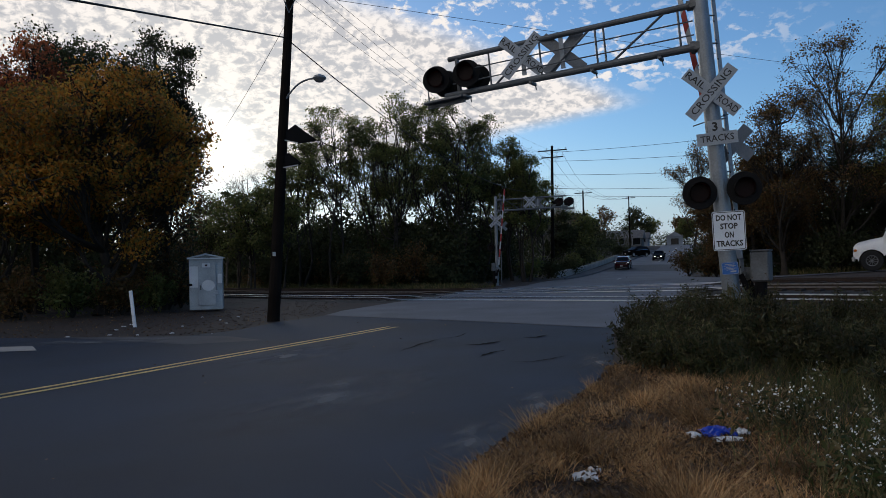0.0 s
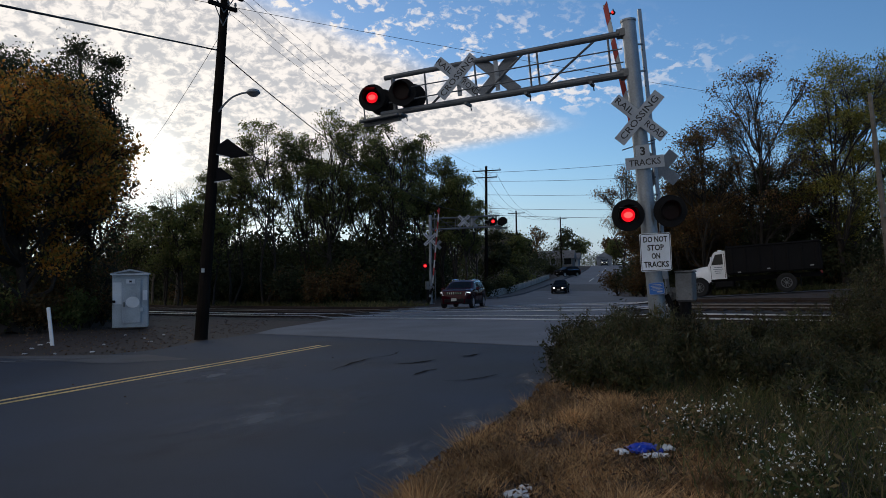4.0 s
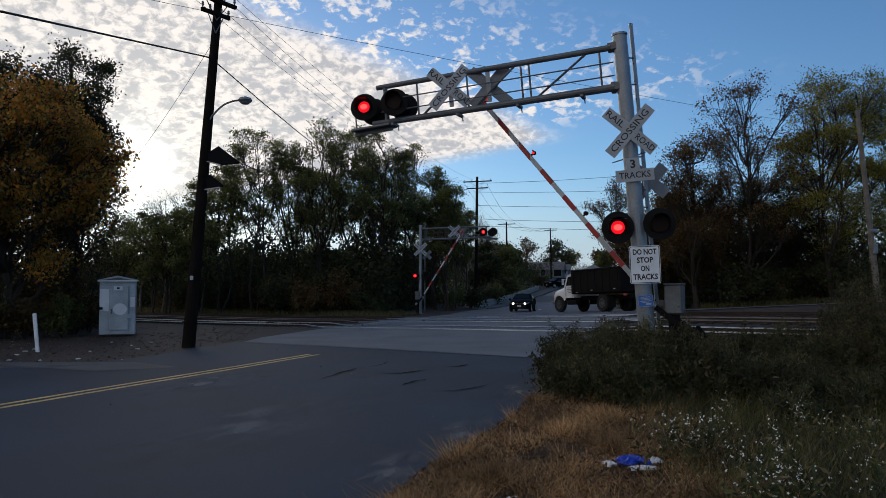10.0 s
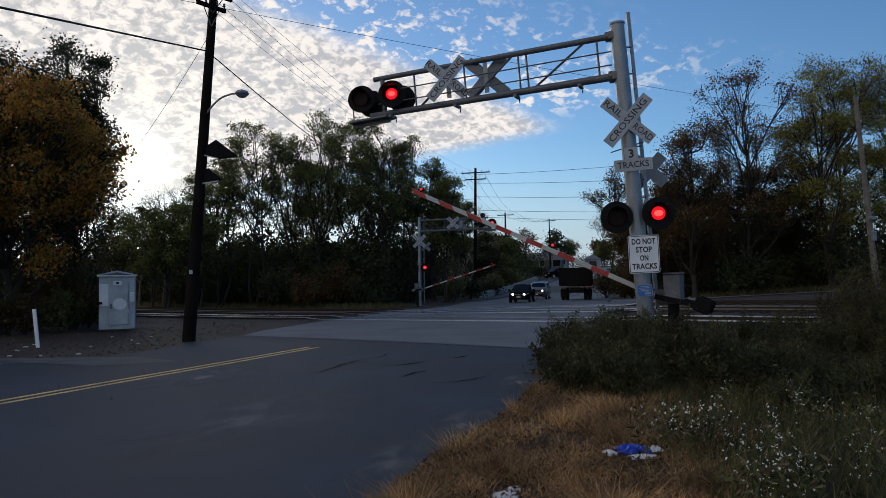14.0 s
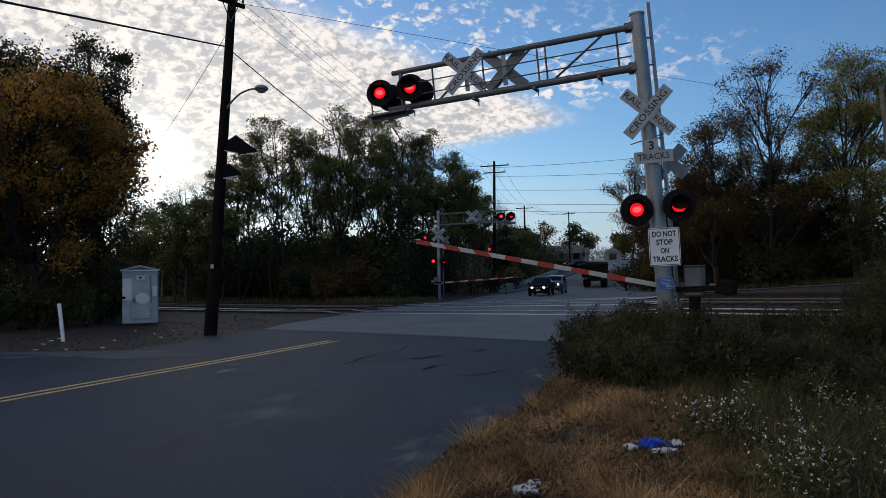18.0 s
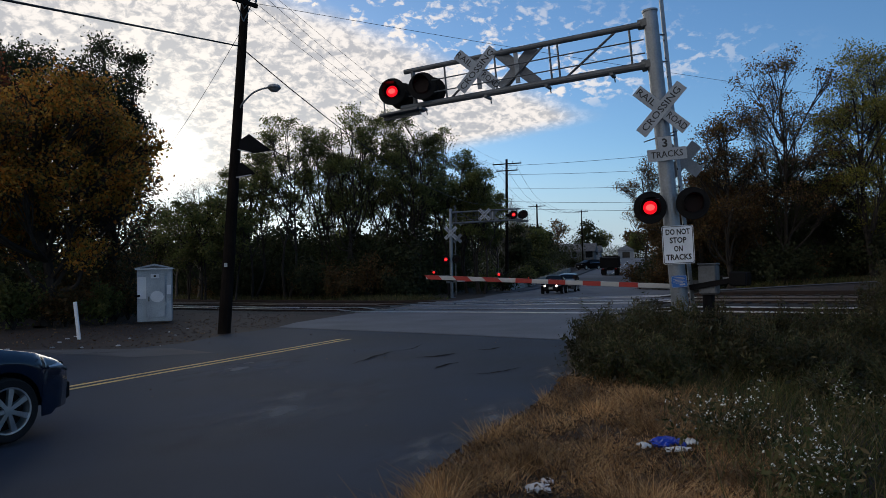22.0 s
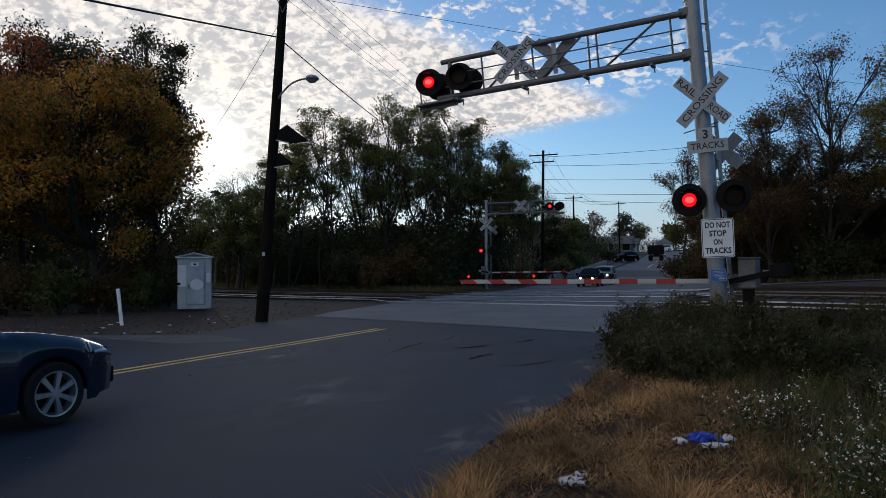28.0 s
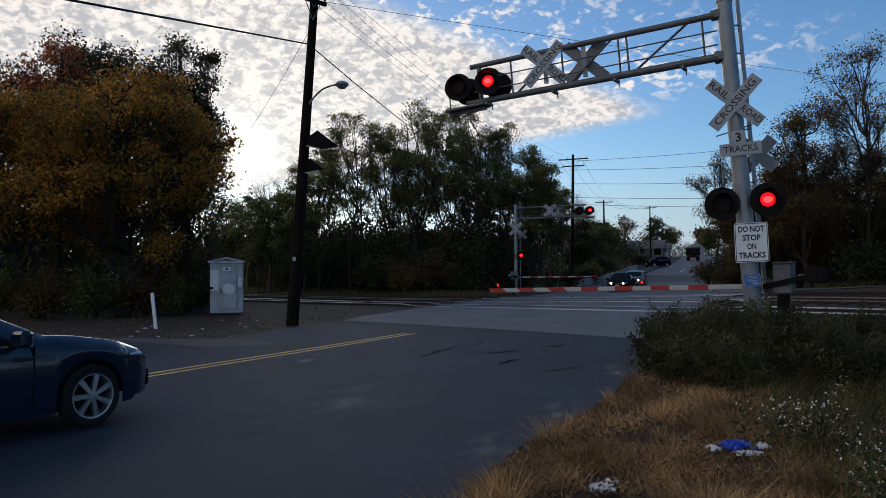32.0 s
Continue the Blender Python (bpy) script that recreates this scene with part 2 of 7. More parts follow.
LAMP_RED = glow_mat("lit_red_gate_lamp", (1.0, 0.02, 0.015), 0.6)
# colour of the added shutters, made to look like an unlit lens
SHUTTER_DARK = mat("dark_blink_shutter", (0.008, 0.002, 0.002), 0.5, var=0.1, bump=0.0, spec=0.15)
WOOD_POLE = mat("creosoted_pole", (0.010, 0.008, 0.007), 0.95, var=0.4, s1=2, s2=30, bump=0.5, spec=0.1)
WOOD_GREY = mat("grey_pole_wood", (0.14, 0.13, 0.115), 0.9, var=0.3, s1=2, s2=30, bump=0.4)
CABLE = mat("cable", (0.012, 0.012, 0.013), 0.7, var=0.1, bump=0.0)
CABINET = mat("aluminium_cabinet", (0.33, 0.37, 0.41), 0.5, 0.25, var=0.24, s1=1.5, s2=25, bump=0.06)
CABINET_PATCH = mat("repainted_cabinet_patch", (0.58, 0.62, 0.66), 0.55, 0.1, var=0.12)
BARK = mat("bark", (0.026, 0.021, 0.017), 0.95, var=0.4, s1=3, s2=30, bump=0.6)
BARK_PALE = mat("pale_bark", (0.13, 0.115, 0.10), 0.95, var=0.4, s1=3, s2=30, bump=0.5)
LEAF_ORANGE = leaf_mat("orange_leaves", [(0.30, 0.10, 0.018), (0.44, 0.19, 0.024), (0.48, 0.26, 0.040), (0.20, 0.16, 0.036), (0.09, 0.09, 0.024)], 0.52, deep=0.4, scale=0.42)
LEAF_RED = leaf_mat("russet_leaves", [(0.24, 0.065, 0.030), (0.34, 0.105, 0.040), (0.18, 0.08, 0.030)], 0.6, deep=0.5)
LEAF_GREEN = leaf_mat("green_leaves", [(0.070, 0.090, 0.026), (0.105, 0.125, 0.036), (0.165, 0.155, 0.050)], 0.55, deep=0.4, scale=0.35)
# dark green, its values set low so the woods read as shaded
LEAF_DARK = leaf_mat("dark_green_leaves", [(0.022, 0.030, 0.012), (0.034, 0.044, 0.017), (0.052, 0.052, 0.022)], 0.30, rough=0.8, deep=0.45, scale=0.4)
LEAF_BROWN = leaf_mat("brown_leaves", [(0.060, 0.038, 0.018), (0.125, 0.070, 0.026), (0.070, 0.066, 0.024), (0.20, 0.095, 0.030)], 0.45, deep=0.4, scale=0.35)
SEED = leaf_mat("dry_seed_heads", [(0.045, 0.029, 0.014), (0.085, 0.054, 0.020), (0.045, 0.046, 0.017)], 0.35)
LEAF_YELLOW = leaf_mat("yellow_green_leaves", [(0.15, 0.16, 0.03), (0.27, 0.22, 0.035), (0.08, 0.11, 0.025)], 0.45)
# darker than the upper weed leaves: the thicket's inner shade in the colour
LEAF_WEED_SHADE = leaf_mat("weed_leaves", [(0.020, 0.028, 0.011), (0.034, 0.040, 0.015), (0.052, 0.046, 0.022), (0.026, 0.024, 0.012)], 0.3)
GRASS_DRY = leaf_mat("dry_grass", [(0.18, 0.090, 0.036), (0.39, 0.215, 0.088), (0.64, 0.43, 0.21), (0.050, 0.027, 0.014)], 0.35, scale=1.7, deep=0.25)
LEAF_FEATHER = leaf_mat("feathery_weed_leaves", [(0.022, 0.032, 0.012), (0.042, 0.050, 0.019), (0.075, 0.074, 0.030), (0.115, 0.098, 0.045)], 0.45, scale=1.6, deep=0.3)
GRASS_GREEN = leaf_mat("green_grass", [(0.034, 0.050, 0.015), (0.062, 0.080, 0.024), (0.125, 0.110, 0.044), (0.20, 0.15, 0.07)], 0.4, deep=0.4, scale=1.4)
ASTER = leaf_mat("white_asters", [(0.62, 0.64, 0.62), (0.75, 0.76, 0.74)], 0.3)
LITTER = leaf_mat("fallen_leaves", [(0.045, 0.024, 0.012), (0.10, 0.050, 0.020), (0.22, 0.15, 0.08), (0.06, 0.032, 0.016)], 0.1)
PAINT_MAROON = mat("maroon_car_paint", (0.028, 0.0016, 0.006), 0.10, 0.0, var=0.06, bump=0.0, coat=0.0, spec=0.20)
PAINT_BLUE = mat("dark_blue_car_paint", (0.005, 0.014, 0.033), 0.20, 0.0, var=0.06, bump=0.0, coat=0.5)
PAINT_DARK = mat("charcoal_car_paint", (0.004, 0.004, 0.005), 0.55, 0.0, var=0.06, bump=0.0, coat=0.0, spec=0.02)
PAINT_SILVER = mat("silver_car_paint", (0.06, 0.065, 0.07), 0.30, 0.3, var=0.06, bump=0.0, coat=0.3)
PAINT_WHITE = mat("white_truck_paint", (0.72, 0.74, 0.77), 0.35, var=0.08, s1=1.5, bump=0.02, coat=0.5)
PAINT_BLACK = mat("black_truck_steel", (0.006, 0.006, 0.007), 0.8, 0.0, var=0.3, bump=0.1, spec=0.15)
PLASTIC = mat("black_plastic", (0.008, 0.008, 0.009), 0.65, var=0.15, bump=0.05, spec=0.12)
RUBBER = mat("tyre_rubber", (0.007, 0.007, 0.008), 0.9, var=0.2, s2=60, bump=0.2)
ALLOY = mat("alloy_rim", (0.55, 0.57, 0.60), 0.3, 0.85, var=0.08, bump=0.0)
CHROME = mat("chrome", (0.75, 0.76, 0.78), 0.12, 1.0, var=0.05, bump=0.0)
GLASS = glass_mat("tinted_glass", (0.008, 0.010, 0.012))
SCREEN_GLASS = glass_mat("windscreen_glass", (0.006, 0.007, 0.008), 0.03, 0.14)
HEADLIGHT = glow_mat("headlight", (1.0, 0.86, 0.66), 2.6)
DAY_STRIP = glow_mat("lit_daytime_strip", (1.0, 0.93, 0.90), 0.9)
HEAD_OFF = mat("headlight_lens", (0.45, 0.47, 0.50), 0.15, 0.4, var=0.1, bump=0.0)
TAIL = mat("tail_lamp_red", (0.30, 0.02, 0.02), 0.2, var=0.1, bump=0.0)
AMBER = mat("amber_lens", (0.55, 0.17, 0.03), 0.25, var=0.1, bump=0.0)
SIDING = mat("pale_siding", (0.085, 0.088, 0.095), 0.8, var=0.12, s1=0.8, s2=12)
SIDING_BLUE = mat("pale_blue_siding", (0.18, 0.21, 0.25), 0.8, var=0.12, s1=0.8, s2=12)
ROOF = mat("grey_shingles", (0.10, 0.10, 0.105), 0.9, var=0.3, s1=1.5, s2=12, bump=0.4)
TARP = mat("blue_plastic_bag", (0.010, 0.040, 0.40), 0.4, var=0.25, s1=8, s2=50, bump=0.3)
PAPER = mat("crumpled_white_paper", (0.62, 0.64, 0.66), 0.7, var=0.15, s1=10, s2=60, bump=0.3)

# ---------------------------------------------------------------- mesh tools


class Build:
    """Collects points and faces of one part."""

    def __init__(self):
        self.v, self.f = [], []

    def add(self, pts, faces):
        k = len(self.v)
        self.v += [tuple(p) for p in pts]
        self.f += [tuple(i + k for i in q) for q in faces]
        return self

    def box(self, c, s, m=None, bev=0.0):
        x, y, z = (k / 2 for k in s)
        m = m or Matrix()
        if bev:
            b = min(bev, x * 0.45, y * 0.45, z * 0.45)
            ring = [(x - b, y), (x, y - b), (x, b - y), (x - b, -y), (b - x, -y), (-x, b - y), (-x, y - b), (b - x, y)]
            pts = [(px * k, py * k2, zz) for zz, k, k2 in ((-z, 1 - b / x, 1 - b / y), (b - z, 1, 1), (z - b, 1, 1), (z, 1 - b / x, 1 - b / y)) for px, py in ring]
            fs = [tuple(range(7, -1, -1)), tuple(range(24, 32))]
            for r in range(3):
                fs += [(r * 8 + i, r * 8 + (i + 1) % 8, r * 8 + 8 + (i + 1) % 8, r * 8 + 8 + i) for i in range(8)]
            # ring runs clockwise: turn the faces outward
            fs = [q[::-1] for q in fs]
        else:
            pts = [(a, b_, c_) for c_ in (-z, z) for b_ in (-y, y) for a in (-x, x)]
            fs = [(0, 2, 3, 1), (4, 5, 7, 6), (0, 1, 5, 4), (2, 6, 7, 3), (0, 4, 6, 2), (1, 3, 7, 5)]
        return self.add([m @ (Vector(p)) + Vector(c) if m is not None else p for p in pts], fs)

    def tube(self, p0, p1, r0, r1=None, n=8, cap=True):
        p0, p1 = Vector(p0), Vector(p1)
        r1 = r0 if r1 is None else r1
        d = (p1 - p0).normalized()
        a = d.cross((0, 0, 1) if abs(d.z) < 0.9 else (1, 0, 0)).normalized()
        b = a.cross(d)
        pts = [p + (a * math.cos(k) + b * math.sin(k)) * r for p, r in ((p0, r0), (p1, r1)) for k in (2 * math.pi * i / n for i in range(n))]
        fs = [(i, i + n, (i + 1) % n + n, (i + 1) % n) for i in range(n)]
        if cap:
            fs += [tuple(range(n)), tuple(range(2 * n - 1, n - 1, -1))]
        return self.add(pts, fs)

    def sweep(self, pts, radii, n=8, cap=True):
        """One bent tube through the points."""
        P = [Vector(p) for p in pts]
        k0 = len(self.v)
        ref = None
        for i, p in enumerate(P):
            d = (P[min(i + 1, len(P) - 1)] - P[max(i - 1, 0)]).normalized()
            if ref is None:
                ref = d.cross((0, 0, 1) if abs(d.z) < 0.9 else (1, 0, 0)).normalized()
            a = (ref - d * ref.dot(d)).normalized()
            ref = a
            b = a.cross(d)
            r = radii[i] if isinstance(radii, (list, tuple)) else radii
            self.v += [tuple(p + (a * math.cos(2 * math.pi * j / n) + b * math.sin(2 * math.pi * j / n)) * r) for j in range(n)]
        for i in range(len(P) - 1):
            self.f += [(k0 + i * n + j, k0 + i * n + n + j, k0 + i * n + n + (j + 1) % n, k0 + i * n + (j + 1) % n) for j in range(n)]
        if cap:
            e = k0 + (len(P) - 1) * n
            self.f += [tuple(range(k0, k0 + n)), tuple(range(e + n - 1, e - 1, -1))]
        return self

    def path(self, pts, r, n=5):
        return self.sweep(pts, r, n)

    def lathe(self, prof, m=None, n=20, axis="y", cap=True):
        """prof: (radius, place along the axis) pairs."""
        m = m or Matrix()
        pts = []
        for r, h in prof:
            for i in range(n):
                c, s = math.cos(2 * math.pi * i / n) * r, math.sin(2 * math.pi * i / n) * r
                pts.append(m @ Vector((c, h, s) if axis == "y" else (c, s, h)))
        fs = [(k * n + i, k * n + (i + 1) % n, k * n + n + (i + 1) % n, k * n + n + i) for k in range(len(prof) - 1) for i in range(n)]
        if cap and prof[0][0] > 1e-4:
            fs.append(tuple(range(n)))
        if cap and prof[-1][0] > 1e-4:
            k = (len(prof) - 1) * n
            fs.append(tuple(range(k + n - 1, k - 1, -1)))
        return self.add(pts, fs)

    def prism(self, poly, depth, m=None):
        """A flat outline in x and z, thick along y from 0 to depth."""
        m = m or Matrix()
        n = len(poly)
        pts = [m @ Vector((x, y, z)) for y in (0, depth) for x, z in poly]
        fs = [tuple(range(n)), tuple(range(2 * n - 1, n - 1, -1))] + [(i, i + n, (i + 1) % n + n, (i + 1) % n) for i in range(n)]
        return self.add(pts, fs)

    def mesh(self, name, smooth=False):
        me = bpy.data.meshes.new(name)
        me.from_pydata(self.v, [], self.f)
        me.update()
        if smooth:
            me.polygons.foreach_set("use_smooth", [True] * len(me.polygons))
        return me


def fix_normals(me):
    bm = bmesh.new()
    bm.from_mesh(me)
    bmesh.ops.recalc_face_normals(bm, faces=bm.faces)
    bm.to_mesh(me)
    bm.free()


def part(name, b, material, parent=None, label="", smooth=False, at=None, fix=True):
    """One mesh object under a thing or a part (or a thing of its own with no parent)."""
    me = b.mesh(name, smooth)
    if fix and len(me.polygons) < 4000:
        fix_normals(me)
    me.materials.append(material)
    ob = new(name, me)
    ob.parent = parent
    if at is not None:
        ob.matrix_basis = at
    if label:
        ob["label"] = label
    return ob


def thing(name, m, label, category, group="", kind=""):
    ob = new(name)
    ob.empty_display_size = 0.1
    ob.matrix_basis = m
    return tagged(ob, label, category, group, kind)


def lettering(text, size, material, parent, at, name="lettering", width=None, bold=0.03):
    cu = bpy.data.curves.new("letters", "FONT")
    cu.body, cu.size, cu.align_x, cu.align_y, cu.extrude = text, size, "CENTER", "CENTER", 0.001
    cu.resolution_u = 2
    cu.offset = size * bold
    tmp = new("letters", cu)
    bpy.context.view_layer.update()
    me = bpy.data.meshes.new_from_object(tmp.evaluated_get(bpy.context.evaluated_depsgraph_get()))
    w = max(v.co.x for v in me.vertices) - min(v.co.x for v in me.vertices)
    bpy.data.objects.remove(tmp)
    if width:
        for v in me.vertices:
            v.co.x *= width / w
    me.materials.clear()
    me.materials.append(material)
    ob = new(name, me)
    ob.parent = parent
    ob.matrix_basis = at
    return ob


def smooth_step(v, lo, hi):
    k = min(1.0, max(0.0, (v - lo) / (hi - lo)))
    return k * k * (3 - 2 * k)


# ---------------------------------------------------------------- the lie of the land
# the tracks run along ALONG; a place has its distance n across them and a along them from the crossing's heart
HEART, ALONG, ACROSS = Vector((1.3, 30.0)), Vector((0.722, -0.692)), Vector((0.692, 0.722))


def na(x, y):
    d = Vector((x, y)) - HEART
    return d.dot(ACROSS), d.dot(ALONG)


def on_track(n, a):
    p = HEART + ACROSS * n + ALONG * a
    return p.x, p.y


def land(x, y):
    n, a = na(x, y)
    h = 0.50 * smooth_step(n, -8, 10) * smooth_step(a, -14, 12)
    k = y - 74
    h += 0.05 * (k + math.sqrt(k * k + 60)) / 2 if y < 178 else 0.05 * 104 + 0.02 * (1 - math.exp(-(y - 178) / 30)) * 30
    # the side road beyond the tracks climbs gently
    q = a - 6
    h += 0.045 * (q + math.sqrt(q * q + 9)) / 2 * smooth_step(n, 10, 13.5) * (1 - smooth_step(n, 24, 40)) * (1 - smooth_step(y, 50, 70))
    return h


def land_of(x, y):
    """The land's height for many places at once, read off a grid of 2 m."""
    x0, y0 = math.floor(x.min() / 2) * 2, math.floor(y.min() / 2) * 2
    nx, ny = int((x.max() - x0) / 2) + 2, int((y.max() - y0) / 2) + 2
    grid = np.array([[land(x0 + i * 2, y0 + j * 2) for i in range(nx)] for j in range(ny)])
    u, v = (x - x0) / 2, (y - y0) / 2
    i, j = u.astype(int), v.astype(int)
    u, v = u - i, v - j
    return (grid[j, i] * (1 - u) + grid[j, i + 1] * u) * (1 - v) + (grid[j + 1, i] * (1 - u) + grid[j + 1, i + 1] * u) * v


def drape(name, outline, up, material, kind="structure", label="", step=1.2, thick=0.0):
    """A sheet with the given outline laid on the land."""
    bm = bmesh.new()
    vs = [bm.verts.new((x, y, 0)) for x, y in outline]
    bm.faces.new(vs)
    xs, ys = [p[0] for p in outline], [p[1] for p in outline]
    for lo, hi, no in ((min(xs), max(xs), (1, 0, 0)), (min(ys), max(ys), (0, 1, 0))):
        st = max(step, (hi - lo) / 90)
        k = lo + st
        while k < hi:
            bmesh.ops.bisect_plane(bm, geom=bm.verts[:] + bm.edges[:] + bm.faces[:], plane_co=(k, k, 0), plane_no=no)
            k += st
    for v in bm.verts:
        v.co.z = land(v.co.x, v.co.y) + up
    bmesh.ops.recalc_face_normals(bm, faces=bm.faces)
    me = bpy.data.meshes.new(name)
    bm.to_mesh(me)
    bm.free()
    if me.polygons and me.polygons[0].normal.z < 0:
        me.flip_normals()
    me.materials.append(material)
    ob = new(name, me)
    return tagged(ob, label or name.replace("_", " "), name.split("_")[0], kind=kind)


def ribbon(centre, width):
    """An outline of even width along a line of points."""
    left, right = [], []
    for i, p in enumerate(centre):
        a, b = Vector(centre[max(0, i - 1)]), Vector(centre[min(len(centre) - 1, i + 1)])
        d = (b - a).normalized()
        w = width[i] if isinstance(width, (list, tuple)) else width
        left.append((p[0] - d.y * w / 2, p[1] + d.x * w / 2))
        right.append((p[0] + d.y * w / 2, p[1] - d.x * w / 2))
    return left + right[::-1]


def curve_pts(pts, n=8):
    """A smooth line through the points (Catmull-Rom)."""
    P = [Vector(p) for p in pts]
    P = [2 * P[0] - P[1]] + P + [2 * P[-1] - P[-2]]
    out = []
    for i in range(1, len(P) - 2):
        a, b, c, d = P[i - 1:i + 3]
        for k in range(n):
            t = k / n
            out.append(0.5 * (2 * b + (c - a) * t + (2 * a - 5 * b + 4 * c - d) * t * t + (3 * b - a - 3 * c + d) * t ** 3))
    return [tuple(p) for p in out] + [tuple(P[-2])]

# ---------------------------------------------------------------- ground, roads and tracks


def ground():
    def axis(lo, hi, near_lo, near_hi, fine, coarse):
        out, k = [], lo
        while k < hi:
            out.append(k)
            k += fine if near_lo <= k < near_hi else coarse
        return out + [hi]
    xs = axis(-900, 900, -40, 60, 2.0, 43)
    ys = axis(-300, 1500, -10, 190, 2.0, 59)
    v = [(x, y, land(x, y) - 0.03) for y in ys for x in xs]
    w = len(xs)
    f = [(j * w + i, j * w + i + 1, j * w + w + i + 1, j * w + w + i) for j in range(len(ys) - 1) for i in range(w - 1)]
    b = Build()
    b.v, b.f = v, f
    tagged(part("ground", b, SOIL, smooth=True, fix=False), "dark soil with leaf litter and low grass", "ground", kind="structure")


NEAR_RIGHT = curve_pts([(-3.2, -12.0), (-1.8, -2.0), (-0.65, 3.0), (0.0, 4.8), (0.52, 6.3), (1.88, 9.1), (2.75, 12.0), (3.35, 14.6), (3.85, 16.5)], 4)
FAR_ROAD = [(11.5, 50.0), (14.4, 60.0), (20.5, 76.0), (32.5, 108.0), (45.0, 142.0), (55.0, 172.0), (62.0, 200.0)]


def roads():
    seam = [(0.64, 19.8), (-3.9, 23.9)]
    near_left = [(-4.85, 21.5), (-5.35, 18.9), (-6.4, 17.2), (-9.9, 18.0), (-17.0, 20.5), (-40.0, 26.0), (-40.0, -30.0)]
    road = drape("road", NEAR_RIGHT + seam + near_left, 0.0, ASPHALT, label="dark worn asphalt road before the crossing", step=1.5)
    # crossing: paler asphalt from the seam over all three tracks
    left = [(-3.9, 23.9), (-3.6, 26.3), (-2.0, 30.6), (0.3, 36.0), (3.0, 43.0), (5.6, 50.0), (8.2, 58.0)]
    right = [(19.9, 58.0), (19.0, 50.0), (16.0, 41.0), (12.0, 31.0), (8.6, 24.5), (5.6, 18.6), (3.85, 16.5)]
    drape("road_crossing", left + right + [(0.64, 19.8)], 0.008, ASPHALT_OLD, label="pale worn asphalt across the railway tracks", step=1.0)
    drape("road_far", ribbon(curve_pts(FAR_ROAD, 3), [11.5] * 4 + [10.0] * 3 + [8.5] * 3 + [7.5] * 9), 0.02, ASPHALT_OLD, label="worn asphalt road climbing a hill", step=2.5)
    drape("road_hill_patch", ribbon([(21.5, 80.0), (24.5, 87.0), (27.0, 94.0)], 8.6), 0.026, PATCH, label="pale repaved strip of road", step=3)
    # side road parallel to the tracks
    drape("road_side", ribbon(curve_pts([(13.5, 46.5), (14.6, 41.6), (17.5, 38.7), (21.0, 36.7), (30.0, 31.5), (60.0, 14.2)], 3), [9.0] * 3 + [8.0] * 3 + [6.4] * 3 + [5.6] * 7), 0.014, ASPHALT_OLD, label="narrow asphalt side road beside the tracks", step=2)
    # driveway at the left, a pale slab
    drape("pavement_slab", [(-13.5, 14.6), (-8.25, 14.9), (-8.9, 15.9), (-14.0, 15.9)], 0.012, CONCRETE, label="pale concrete driveway slab", step=2)
    drape("road_patch", [(-9.4, 18.0), (-5.4, 15.4), (-3.9, 15.9), (-5.2, 17.3), (-6.5, 17.5)], 0.006, PATCH, label="pale patched asphalt beside the verge", step=1)
    # yellow double centre line
    mid = curve_pts([(-12.0, -2.2), (-8.0, 4.8), (-5.6, 9.35), (-4.82, 11.0), (-4.0, 12.8), (-2.95, 15.0), (-1.30, 18.6)], 6)
    for k, off in enumerate((-0.13, 0.13)):
        line = []
        for i, p in enumerate(mid):
            a, b = Vector(mid[max(0, i - 1)]), Vector(mid[min(len(mid) - 1, i + 1)])
            d = (b - a).normalized()
            line.append((p[0] - d.y * off, p[1] + d.x * off))
        drape("road_marking_yellow", ribbon(line, 0.11), 0.006, YELLOW, label="faded yellow double centre line", step=1.5)
    for y0, y1 in ((60, 63), (100, 112), (116, 128), (132, 145), (149, 160)):
        c = [(p[0] - 0.2, p[1]) for p in curve_pts(FAR_ROAD, 10) if y0 <= p[1] <= y1]
        if len(c) > 1:
            drape("road_marking_white", ribbon(c, 0.16), 0.028, WHITE_LINE, label="worn pale centre line on the hill road", step=3)
    # cracks and sealed seams in the near road
    rng = random.Random(4)
    for pts, w in (([(-0.80, 13.1), (-0.5, 14.1), (-0.12, 15.1)], 0.06), ([(0.56, 12.0), (0.78, 12.5), (1.02, 12.8)], 0.09), ([(0.3, 13.8), (0.7, 13.9), (1.1, 14.4)], 0.13), ([(-0.1, 15.1), (0.3, 15.6), (0.5, 16.4)], 0.04), ([(1.6, 14.9), (1.9, 15.0), (2.1, 15.4)], 0.10), ([(1.0, 11.2), (1.5, 11.35), (2.0, 11.9)], 0.05)):
        c = [(x + rng.uniform(-0.03, 0.03), y + rng.uniform(-0.05, 0.05)) for x, y in curve_pts(pts, 6)]
        ws = [w * (0.25 + math.sin(math.pi * k / (len(c) - 1))) * rng.uniform(0.5, 1.1) for k in range(len(c))]
        drape("road_crack", ribbon(c, ws), 0.010, CRACK, label="dark sealed crack in the asphalt", step=5)
    # thin pale dust on the asphalt
    for x, y, rx, ry, rz in ((1.05, 7.95, 0.55, 1.5, -24), (2.35, 11.2, 0.5, 1.7, -20), (0.25, 6.4, 0.5, 1.3, -24), (-1.2, 9.0, 1.3, 3.0, -24), (-8.0, 16.6, 2.6, 0.9, 0), (-2.6, 13.2, 1.2, 2.6, -26)):
        b = Build()
        b.add([(math.cos(k * math.pi / 12), math.sin(k * math.pi / 12), 0) for k in range(24)], [tuple(range(24))])
        ob = part("road_dust", b, DUST, at=pose(x, y, land(x, y) + 0.009, 0, 0, rz) @ Matrix.Diagonal((rx, ry, 1, 1)), fix=False)
